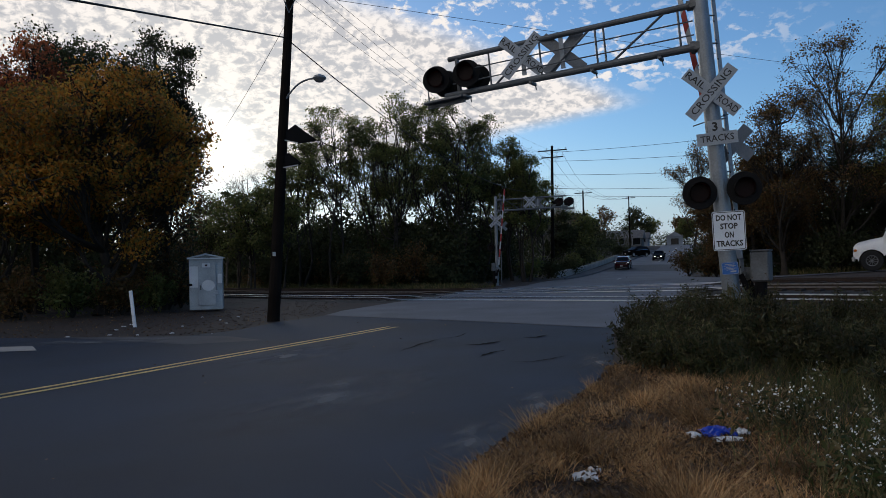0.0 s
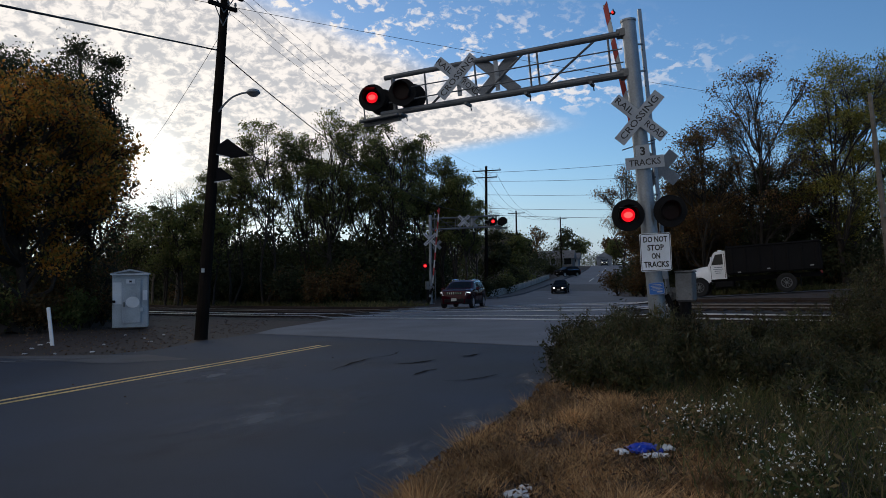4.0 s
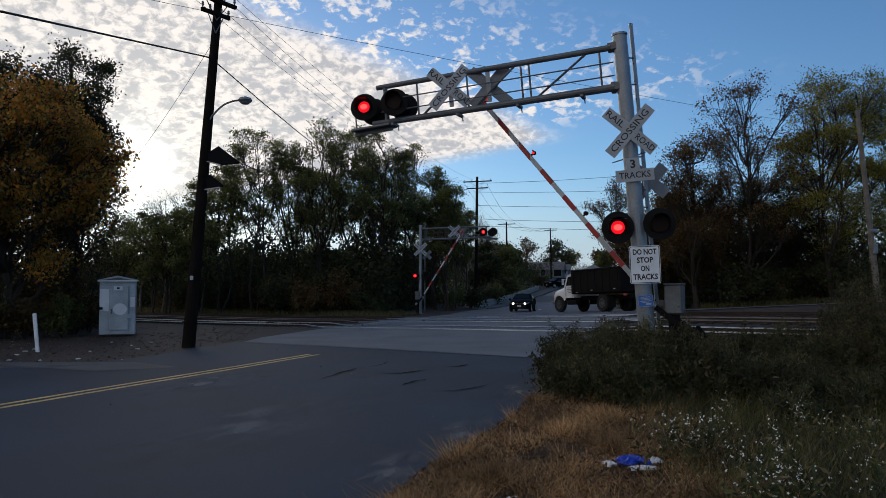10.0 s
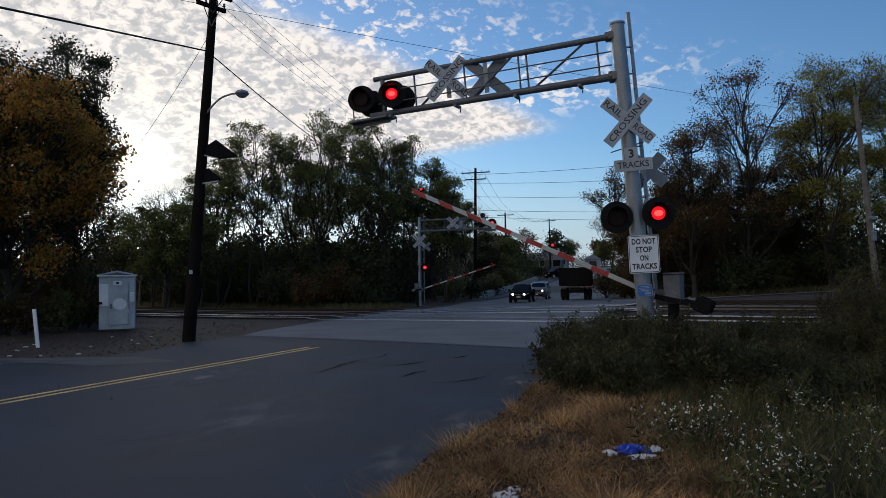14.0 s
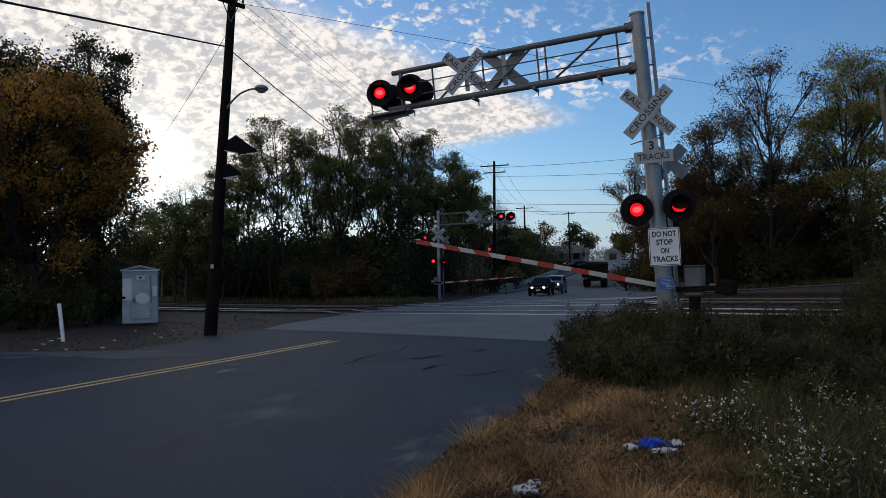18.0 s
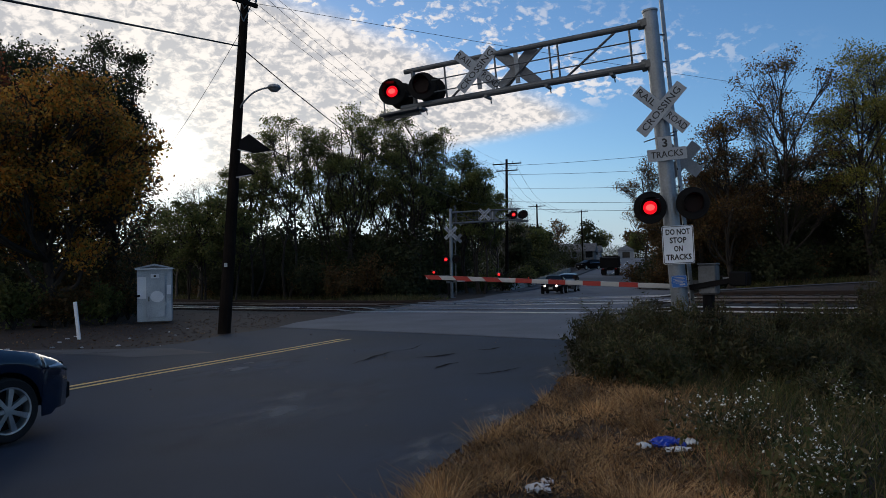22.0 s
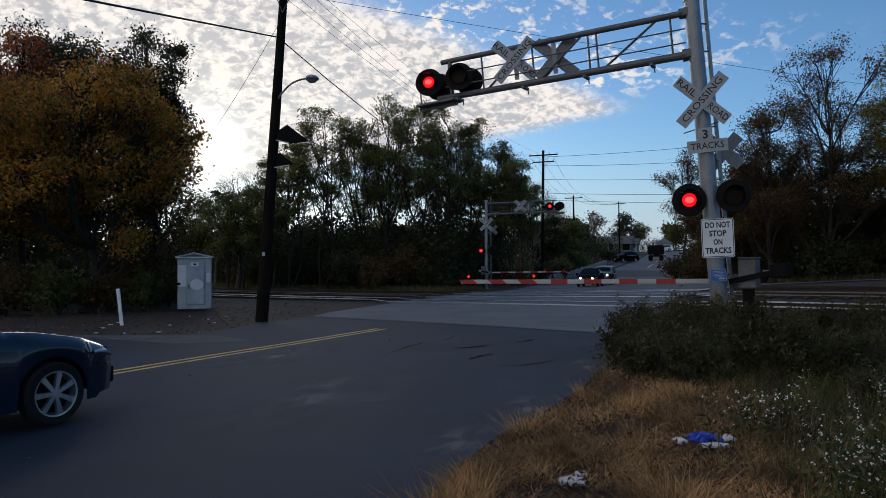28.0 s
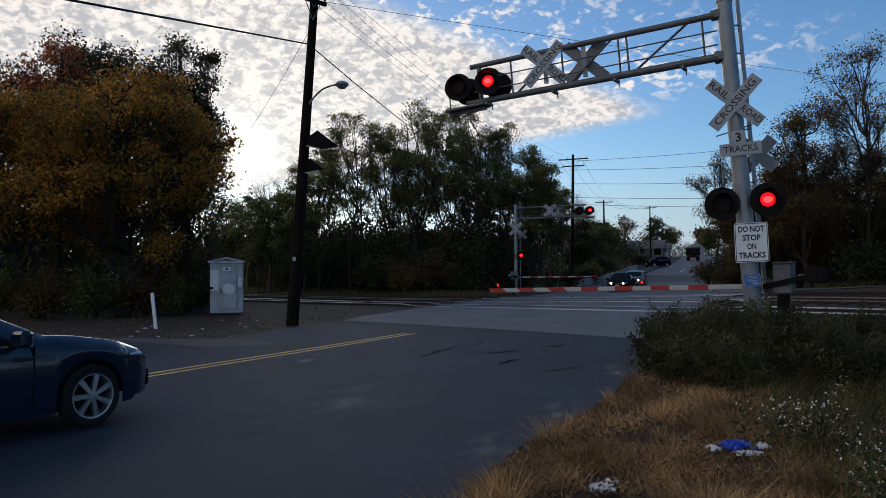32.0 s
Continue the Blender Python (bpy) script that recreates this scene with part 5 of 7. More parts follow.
    # along the hill road
    for i, (x, y, h, r) in enumerate(((14.5, 92, 8.0, 2.6), (19.5, 106, 8.5, 3.0), (24.2, 126, 8.0, 3.0), (29.6, 150, 7.0, 3.0), (32.0, 153, 3.6, 1.8), (33.0, 178, 9.0, 3.5), (31.0, 168, 9.0, 3.5), (66.0, 198, 8.0, 3.0), (24.0, 140, 9.0, 3.5))):
        tree(x, y, h, r, (0.15, 1.0), LEAF_GREEN if i % 2 else LEAF_DARK, "rounded green tree beside the hill road", 80 + i, tips=150, per=34, leaf=0.38, clump=0.42, trunk_r=0.15, limb_n=14, group="trees along the hill road")
    for i in range(16):
        x = 14 + i * 7.0 + rng.uniform(-2, 2)
        tree(x, 214 + rng.uniform(-8, 8), rng.uniform(8, 12.5), 4.2, (0.1, 1.0), (LEAF_DARK, LEAF_GREEN, LEAF_BROWN)[i % 3], "distant tree on the hilltop", 400 + i, tips=80, per=30, leaf=0.6, clump=0.8, trunk_r=0.2, group="trees on the hilltop")
    tree(44.6, 172, 7.6, 1.2, (0.1, 1.0), LEAF_DARK, "narrow dark conifer beside a house", 95, tips=90, per=36, leaf=0.24, clump=0.3)
    # right of the road: open autumn trees
    for i, (x, y, h, r, m, sp) in enumerate(((33.6, 97, 16.2, 4.4, LEAF_BROWN, 0.45), (35.6, 84, 12.5, 4.0, LEAF_BROWN, 0.5), (38.5, 88, 13.0, 4.0, LEAF_BROWN, 0.6), (43.0, 106, 12.5, 4.0, LEAF_GREEN, 0.2), (51.0, 126, 11.0, 4.0, LEAF_BROWN, 0.2), (64.0, 158, 9.5, 4.0, LEAF_GREEN, 0.2))):
        tree(x, y, h, r, (0.26, 1.0), m, "open autumn tree with sparse brown leaves", 100 + i, tips=280, per=30, leaf=0.22, clump=0.42, sparse=sp, limb_n=20, trunk_r=0.2, twigs=3, group="trees right of the hill road")
    for i, (x, y, h, r, m, sp) in enumerate(((20.0, 43, 11.8, 3.0, LEAF_BROWN, 0.42), (22.8, 42, 14.4, 4.7, LEAF_BROWN, 0.45), (26.9, 40, 13.4, 3.5, LEAF_YELLOW, 0.25), (29.2, 42, 15.4, 3.9, LEAF_YELLOW, 0.1), (33.5, 42, 15.5, 4.0, LEAF_GREEN, 0.0), (36.5, 42, 15.0, 4.0, LEAF_YELLOW, 0.0), (40, 44, 15, 4, LEAF_GREEN, 0), (18.2, 47, 6.8, 2.4, LEAF_BROWN, 0.1), (20.8, 45, 8.0, 3.0, LEAF_BROWN, 0.0), (24.0, 45, 8.6, 3.2, LEAF_DARK, 0.0), (27.0, 45, 9.0, 3.2, LEAF_DARK, 0.0))):
        tree(x, y, h, r, (0.16, 1.0), m, ("tall green and yellow tree behind the side road" if m is not LEAF_BROWN else "autumn tree with thinning brown leaves and a lattice of twigs"), 120 + i, tips=460, per=62, leaf=0.125, clump=0.32, sparse=sp, limb_n=26, trunk_r=0.16, twigs=3 if sp > 0.5 else 1, group="trees behind the side road")
    # unseen trees, added to close the place behind the camera and shade the road
    for i in range(12):
        a = radians(60 + i * 22)
        x, y = math.sin(a) * 45, math.cos(a) * 45
        tree(x, y, rng.uniform(10, 14), 4.5, (0.2, 1.0), LEAF_DARK, "unseen tree added behind the camera to shade the road", 150 + i, tips=90, per=25, leaf=0.45, clump=0.8, trunk_r=0.22)
    # shrubs under the trees
    for i in range(46):
        if i < 30:
            x, y = on_track(13.5 + rng.uniform(0, 5), -44 + i * 1.25 + rng.uniform(-0.5, 0.5))
            if x > 4.0 and y < 60:
                x -= 3.5
            if abs(x - 4.0) < 4.5 and y < 58:
                x, y = x - 7.0, y + 7.0
        else:
            x, y = 12.5 + (i - 30) * 1.5 + rng.uniform(-0.5, 0.5), 41.5 + rng.uniform(-1.5, 2.5) + (6 if i < 34 else 0)
            if x < 20.0:
                x, y = 19.5 + rng.uniform(0, 2), 47 + (i - 30) * 3.2
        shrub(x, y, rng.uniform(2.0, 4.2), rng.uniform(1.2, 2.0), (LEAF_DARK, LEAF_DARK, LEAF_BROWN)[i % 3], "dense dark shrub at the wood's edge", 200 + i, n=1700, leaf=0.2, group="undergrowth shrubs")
    for i, (x, y, h, w) in enumerate(((-11.15, 28.5, 1.8, 0.85), (-12.2, 27.9, 2.1, 1.1), (-13.6, 27.0, 2.3, 1.3), (-15.2, 26.4, 2.5, 1.5), (-17.2, 25.9, 2.6, 1.6), (-12.9, 30.0, 3.2, 1.6), (-19.4, 25.6, 2.8, 1.7), (-11.6, 31.0, 2.6, 1.3))):
        shrub(x, y, h, w, (LEAF_GREEN, LEAF_BROWN)[i % 2], "dense dark bush before the maple trunks", 320 + i, n=2600, leaf=0.13, group="shrubs under the maple")
    for i, (x, y) in enumerate(((-14.5, 33.5), (-17.5, 31.0), (-12.8, 35.0), (-20.5, 30.0), (-11.5, 32.2), (-23.5, 29.0), (-16, 36), (-26, 31))):
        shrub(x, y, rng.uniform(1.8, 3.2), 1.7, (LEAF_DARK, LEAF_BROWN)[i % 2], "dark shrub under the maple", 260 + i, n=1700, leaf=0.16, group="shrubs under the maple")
    for i, (x, y) in enumerate(((13.0, 78), (15.5, 86), (18.0, 94), (20.5, 101), (10.0, 70), (8.0, 66), (34.5, 88), (37.0, 96), (39.5, 103), (31.5, 80), (31, 128), (33.5, 146), (34.5, 152), (41.0, 108), (44.0, 116), (50, 131))):
        shrub(x, y, rng.uniform(1.8, 3.0), 2.0, (LEAF_DARK, LEAF_GREEN)[i % 2], "green shrub beside the hill road", 280 + i, n=1300, leaf=0.24, group="shrubs along the hill road")
    # backdrop of leaves; their dark colour stands in for shade deep in the woods
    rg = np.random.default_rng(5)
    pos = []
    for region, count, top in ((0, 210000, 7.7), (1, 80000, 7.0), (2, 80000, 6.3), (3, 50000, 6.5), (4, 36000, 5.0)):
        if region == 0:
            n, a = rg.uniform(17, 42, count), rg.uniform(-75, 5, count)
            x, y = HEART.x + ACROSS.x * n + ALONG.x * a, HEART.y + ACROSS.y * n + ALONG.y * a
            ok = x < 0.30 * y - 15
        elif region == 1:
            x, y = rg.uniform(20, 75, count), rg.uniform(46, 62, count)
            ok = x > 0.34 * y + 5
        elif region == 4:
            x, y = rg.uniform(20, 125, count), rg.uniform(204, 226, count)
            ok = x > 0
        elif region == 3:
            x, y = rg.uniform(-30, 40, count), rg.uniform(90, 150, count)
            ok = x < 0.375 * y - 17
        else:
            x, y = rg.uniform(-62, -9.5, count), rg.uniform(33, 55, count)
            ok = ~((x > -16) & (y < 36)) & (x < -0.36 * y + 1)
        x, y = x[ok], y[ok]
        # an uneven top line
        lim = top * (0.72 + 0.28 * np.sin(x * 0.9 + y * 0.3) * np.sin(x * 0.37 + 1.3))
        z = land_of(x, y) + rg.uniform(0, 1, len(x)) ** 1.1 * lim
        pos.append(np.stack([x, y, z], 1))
    quads_object("far_woods", diamonds(np.concatenate(pos), 0.30, rg, aspect=0.7), LEAF_DARK, None, "leaf backdrop coloured dark for the shade deep in the woods", "stuff", "woods")


def right_of_edge(x, y, off=0.0):
    """True where a place lies on the verge, right of the near road."""
    for (x0, y0), (x1, y1) in zip(NEAR_RIGHT, NEAR_RIGHT[1:]):
        if y0 <= y <= y1:
            return x > x0 + (x1 - x0) * (y - y0) / (y1 - y0) + off
    return False


def blades(pos, h, rng, w=0.006, bend=0.5):
    """Grass blades as narrow quads from the ground up."""
    n = len(pos)
    a = rng.uniform(0, 6.283, n)
    side = np.stack([np.cos(a), np.sin(a), 0 * a], 1) * w
    hh = h * rng.uniform(0.5, 1.3, (n, 1))
    tip = pos + np.stack([rng.normal(0, bend, n), rng.normal(0, bend, n), np.ones(n)], 1) * hh
    return np.stack([pos - side, pos + side, tip + side * 0.15, tip - side * 0.15], 1).reshape(-1, 3)


def verge():
    rng = np.random.default_rng(21)
    # bank of soil
    drape("verge", NEAR_RIGHT[3:] + [(5.6, 18.6), (8.6, 24.0), (30.0, 8.0), (30.0, -6.0), (-0.6, -6.0), (-1.2, 0.0)], -0.012, VERGE, label="verge of dry soil and grass roots", step=1.2)

    def spread(n, f, hi=(14.0, 19.0), low=2.5):
        out = []
        while len(out) < n:
            x, y = rng.uniform(-1.5, hi[0]), rng.uniform(low, hi[1])
            if right_of_edge(x, y, 0.05) and f(x, y):
                out.append((x, y, land(x, y) - 0.02))
        return np.array(out)

    def dry(x, y):
        # the tawny tongue beside the road
        edge = 1.0 - smooth_step(x - 0.245 * y, 0.75, 2.2)
        return y < 10.4 and rng.random() < edge * (1.0 if y < 9.2 else 0.4)
    def tuft(x, y):
        # the grass is pressed flat where the bag lies
        if abs(x - 2.22) < 0.24 and 5.5 < y < 6.25 and rng.random() < 0.8:
            return False
        return dry(x, y) and rng.random() < smooth_step(noise.noise((x * 2.6, y * 2.6, 0.3)), -0.45, 0.3)
    p = np.concatenate([spread(26000, tuft, (5.0, 11.2)), spread(12000, tuft, (3.5, 6.5))])
    hh = np.array([[0.075 + 0.13 * smooth_step(noise.noise((q[0] * 1.7, q[1] * 1.7, 5.0)), -0.3, 0.5)] for q in p])
    quads_object("dry_grass", blades(p, hh, rng, 0.0042, 0.85), GRASS_DRY, None, "tawny dry grass beside the road", "stuff", "grass")
    p = spread(15000, lambda x, y: dry(x, y), (5.0, 10.4))
    quads_object("fallen_leaves", diamonds(p + np.array([0, 0, 0.05]) + rng.uniform(-0.02, 0.06, (len(p), 1)) * np.array([0, 0, 1]), 0.034, rng, 0.0, 0.5), LITTER, None, "brown fallen leaves in the dry grass", "stuff", "leaves")

    q = []
    while len(q) < 2600:
        y = rng.uniform(3.6, 10.5)
        x0 = next(a[0] + (b[0] - a[0]) * (y - a[1]) / (b[1] - a[1]) for a, b in zip(NEAR_RIGHT, NEAR_RIGHT[1:]) if a[1] <= y <= b[1])
        x = x0 + rng.gamma(2.0, 0.11) - 0.06
        q.append((x, y, land(x, y) + rng.uniform(0.002, 0.03)))
    quads_object("fallen_leaves", diamonds(np.array(q), 0.042, rng, -0.4, 0.6), LITTER, None, "dead leaves and crumbs along the asphalt's edge", "stuff", "leaves")

    def green(x, y):
        k = smooth_step(x - 0.25 * y, 0.6, 1.8)
        return y < 9.5 and x < 9 and rng.random() < k
    p = spread(17000, green, (9.0, 9.5))
    quads_object("green_grass", blades(p, 0.26, rng, 0.006, 0.5), GRASS_GREEN, None, "rough green grass and weeds on the verge", "stuff", "grass")
    # tall weeds: a long thicket before the mast and to the right
    def thicket(x, y):
        n = x - (0.245 * y + 0.45)
        return (8.9 < y < 14.6 and not (x > 4.8 and y > 13.0) and n > (0.05 if y < 9.6 else -0.22 if y < 10.2 else -0.38) and x < 12 and not (y < 9.3 and n < 0.3)) or (7.6 < y < 11 and x > 4.6)
    plants = spread(480, thicket, (12.0, 14.6), 7.5)
    st, lf, hd, heart = [], [], [], []
    for x, y, z in plants:
        front = smooth_step(y, 8.4, 10.8)
        tall = (0.78 + 0.36 * front) * (0.92 + 0.95 * smooth_step(x, 6.6, 9.4)) * rng.uniform(0.75, 1.12) + 0.10 * math.sin(x * 2.1 + y)
        if x < 0.245 * y + 1.0:
            tall *= 0.85
        tall -= 0.22 * smooth_step(x, 4.6, 5.6) * (1 - smooth_step(x, 7.2, 8.4))
        # dark leaves round the foot stand in for shade inside the thicket
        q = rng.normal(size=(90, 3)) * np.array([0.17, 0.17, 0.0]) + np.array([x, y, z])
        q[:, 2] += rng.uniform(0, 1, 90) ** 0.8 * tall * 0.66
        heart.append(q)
        for k in range(9):
            an, out = rng.uniform(0, 6.283), rng.uniform(0.05, 0.42)
            h = tall * rng.uniform(0.72, 1.05) * (1 - 0.45 * (out / 0.42) ** 2)
            base = np.array([x, y, z]) + rng.normal(0, 0.05, 3) * np.array([1, 1, 0])
            tip = base + np.array([math.cos(an) * out, math.sin(an) * out, h])
            mid = base * 0.5 + tip * 0.5 + np.array([0, 0, h * 0.12]) - np.array([math.cos(an), math.sin(an), 0]) * out * 0.22
            st += [(*base, *mid), (*mid, *tip)]
            m = int(52 * rng.uniform(0.6, 1.3))
            u = rng.uniform(0.05, 1.0, (m, 1)) ** 0.75
            q = base * (1 - u) ** 2 + 2 * mid * u * (1 - u) + tip * u * u
            lf.append(q + rng.normal(size=(m, 3)) * (0.085 * (1.15 - u * 0.8)) * np.array([1, 1, 0.7]))
            if rng.random() < 0.35 + 0.4 * smooth_step(x, 6.0, 8.5):
                hd.append(tip + rng.normal(size=(12, 3)) * np.array([0.03, 0.03, 0.07]))
    st = np.array(st)
    a = rng.uniform(0, 6.28, len(st))
    sd = np.stack([np.cos(a), np.sin(a), 0 * a], 1) * 0.004
    v = np.stack([st[:, :3] - sd, st[:, :3] + sd, st[:, 3:] + sd * 0.6, st[:, 3:] - sd * 0.6], 1).reshape(-1, 3)
    quads_object("weed_stems", v, SEED, None, "thin brown stems of tall weeds", "stuff", "weeds")
    p = np.concatenate(lf)
    n_ = len(p)
    dirs = rng.normal(size=(n_, 3)) * np.array([0.8, 0.8, 0.6]) + np.array([0, 0, 0.8])
    dirs /= np.linalg.norm(dirs, axis=1, keepdims=True)
    wide = np.cross(dirs, rng.normal(size=(n_, 3)))
    wide /= np.linalg.norm(wide, axis=1, keepdims=True)
    ln = rng.uniform(0.05, 0.10, (n_, 1))
    v = np.stack([p - dirs * ln * 0.5, p - wide * ln * 0.11, p + dirs * ln * 0.5, p + wide * ln * 0.11], 1).reshape(-1, 3)
    quads_object("weed_shade_leaves", diamonds(np.concatenate(heart), 0.085, rng, 0, 0.4), LEAF_WEED_SHADE, None, "dense lower weed leaves, thicket shade darkened into their colour", "stuff", "weeds")
    quads_object("tall_weeds", v, LEAF_FEATHER, None, "thicket of tall feathery dull green weeds before the mast", "stuff", "weeds")
    quads_object("seed_heads", diamonds(np.concatenate(hd), 0.04, rng, 0, 0.28), SEED, None, "feathery brown seed heads of weeds", "stuff", "weeds")
    # white asters
    sites = [(2.33, 6.18), (2.54, 6.17), (2.73, 6.39), (2.93, 6.62), (3.07, 6.68), (2.86, 6.18), (2.67, 5.91), (3.05, 6.31), (3.33, 6.82), (3.91, 7.75), (2.99, 5.83), (4.83, 8.23), (4.7, 7.81), (4.39, 7.11), (4.06, 6.64), (4.15, 6.32), (3.55, 6.19), (3.28, 5.62), (2.92, 5.17), (2.89, 4.95), (2.68, 4.68), (2.48, 4.8), (2.57, 4.75), (2.36, 4.31), (2.48, 4.27), (2.71, 4.44), (2.72, 4.35), (2.61, 4.37), (4.87, 6.75), (3.76, 5.17), (3.94, 5.61), (3.25, 4.61)]
    fl, gs = [], []
    for x, y in sites:
        m = int(rng.integers(9, 20))
        q = np.array([x, y, 0.0]) + rng.normal(size=(m, 3)) * np.array([0.05, 0.09, 0])
        q[:, 2] = rng.uniform(0.18, 0.42, m)
        fl.append(q)
        k = np.repeat(q, 7, 0)
        gs.append(k * np.array([1, 1, 0]) + np.array([0, 0, 1]) * (k[:, 2:] * rng.uniform(0.1, 1.0, (len(k), 1))) + rng.normal(size=k.shape) * 0.05)
    p = np.concatenate(fl)
    p = np.concatenate([p + rng.normal(0, 0.006, p.shape) for _ in range(2)])
    quads_object("white_asters", diamonds(p, 0.0155, rng, 0.0, 0.9), ASTER, None, "small white asters among the weeds", "stuff", "flowers")
    quads_object("aster_leaves", diamonds(np.concatenate(gs), 0.07, rng, 0, 0.28), GRASS_GREEN, None, "narrow green leaves of asters", "stuff", "flowers")
    # low growth elsewhere: grass along the side road and leaf litter on the left
    q = []
    for k in range(22000):
        if k < 9000:
            x, y = rng.uniform(15, 40), rng.uniform(37.5, 44)
            if x < 19.5 + (y - 41) * 0.4 or x - 14.6 < (41.6 - y) * 1.75 + 5.0:
                continue
        elif k < 16000:
            x, y = on_track(rng.uniform(11.5, 16), rng.uniform(-48, -12))
        else:
            x, y = rng.uniform(19.5, 32), rng.uniform(60, 100)
            if abs(x - (0.375 * y - 8.0)) < 6.6 or x < 0.375 * y - 8:
                continue
        q.append((x, y, land(x, y) - 0.04))
    quads_object("low_grass", blades(np.array(q), 0.35, rng, 0.02, 0.5), GRASS_GREEN, None, "rough low grass beyond the tracks", "stuff", "grass")
    q = []
    while len(q) < 1500:
        x, y = rng.uniform(-16, -4.3), rng.uniform(16.5, 31)
        if x > -5.2 and y < 20 or y < 17.2 and x > -9.5:
            continue
        q.append((x, y, land(x, y) - 0.02))
    quads_object("fallen_leaves", diamonds(np.array(q), 0.06, rng, -0.5, 0.7), LITTER, None, "fallen leaves on the dark soil", "stuff", "leaves")
    q = np.stack([rng.uniform(-5, 2.5, 60), rng.uniform(5, 22, 60), np.full(60, 0.020)], 1)
    quads_object("fallen_leaves", diamonds(q, 0.036, rng, 0.92, 0.6), LITTER, None, "a few fallen leaves on the road", "stuff", "leaves")


def rubbish():
    rng = random.Random(9)

    def crumple(name, x, y, z, sx, sy, h, material, label, seed):
        b = Build()
        n = 9
        r = random.Random(seed)
        pts = [(x + (i / (n - 1) - 0.5) * sx * r.uniform(0.8, 1.1), y + (j / (n - 1) - 0.5) * sy * r.uniform(0.8, 1.1), z + r.uniform(0, h) * (1 - ((i / (n - 1) - 0.5) ** 2 + (j / (n - 1) - 0.5) ** 2) * 1.6)) for j in range(n) for i in range(n)]
        b.add(pts, [(j * n + i, j * n + i + 1, j * n + n + i + 1, j * n + n + i) for j in range(n - 1) for i in range(n - 1)])
        low = [(p[0], p[1], p[2] - 0.012) for p in pts]
        b.add(low, [(j * n + n + i, j * n + n + i + 1, j * n + i + 1, j * n + i) for j in range(n - 1) for i in range(n - 1)])
        return tagged(part(name, b, material, fix=False), label, "rubbish")
    crumple("plastic_bag", 2.22, 6.08, 0.075, 0.27, 0.26, 0.06, TARP, "crumpled blue plastic bag in dry grass", 1)
    crumple("paper_scrap", 2.40, 6.04, 0.09, 0.10, 0.15, 0.035, PAPER, "white torn paper beside the blue bag", 2)
    crumple("paper_scrap", 2.02, 6.06, 0.07, 0.09, 0.14, 0.025, PAPER, "white torn paper beside the blue bag", 3)
    crumple("paper_scrap", 2.24, 5.88, 0.07, 0.22, 0.10, 0.025, PAPER, "white torn paper beside the blue bag", 4)
    crumple("paper_scrap", 0.93, 5.02, 0.05, 0.17, 0.15, 0.04, PAPER, "crumpled white paper at the road's edge", 5)
    crumple("paper_scrap", 1.03, 5.22, 0.04, 0.09, 0.08, 0.03, PAPER, "crumpled white paper at the road's edge", 6)
    for i in range(14):
        x, y = rng.uniform(-9.5, -5.2), rng.uniform(17.6, 27)
        crumple("paper_scrap", x, y, land(x, y) - 0.02, rng.uniform(0.05, 0.14), rng.uniform(0.05, 0.14), 0.03, PAPER, "small pale scrap on dark soil", 20 + i)

# ---------------------------------------------------------------- vehicles


def interp(x, table):
    for (a, b), (c, d) in zip(table, table[1:]):
        if a <= x <= c:
            return b + (d - b) * (x - a) / (c - a)
    return table[0][1] if x < table[0][0] else table[-1][1]


def wheel(parent, m, r, w, spokes, rim_r, name="wheel", metal=None):
    """A wheel that rolls about its y; its outer face looks to -y."""
    tyre = part(name, Build().lathe([(rim_r, -w * 0.46), (r * 0.93, -w * 0.5), (r, -w * 0.32), (r, w * 0.32), (r * 0.93, w * 0.5), (rim_r, w * 0.46)], n=28, cap=False), RUBBER, parent, "black rubber tyre", at=m)
    rim = Build().lathe([(rim_r, -w * 0.40), (rim_r * 1.0, -w * 0.47), (rim_r * 0.93, -w * 0.46), (rim_r * 0.88, -w * 0.20), (rim_r * 0.86, 0.0)], n=28, cap=False)
    for k in range(spokes):
        q = Matrix.Rotation(2 * math.pi * k / spokes, 4, "Y")
        a, bb = rim_r * 0.92, rim_r * 0.14
        t = rim_r * (0.055 if spokes > 8 else 0.10)
        pts = [(t * 0.8, -w * 0.44, bb), (-t * 0.8, -w * 0.44, bb), (-t * 1.25, -w * 0.42, a), (t * 1.25, -w * 0.42, a), (t * 0.8, -w * 0.2, bb), (-t * 0.8, -w * 0.2, bb), (-t * 1.25, -w * 0.25, a), (t * 1.25, -w * 0.25, a)]
        rim.add([q @ Vector(p) for p in pts], [(0, 1, 2, 3), (7, 6, 5, 4), (0, 4, 5, 1), (1, 5, 6, 2), (2, 6, 7, 3), (3, 7, 4, 0)])
    rim.lathe([(0.001, -w * 0.46), (rim_r * 0.2, -w * 0.45), (rim_r * 0.22, -w * 0.2)], n=14)
    part("rim", rim, metal or ALLOY, tyre, "dark steel rim" if metal else "silver alloy rim")
    part("brake", Build().lathe([(rim_r * 0.85, -w * 0.05), (0.01, -w * 0.06)], n=20), PLASTIC, tyre)
    return tyre


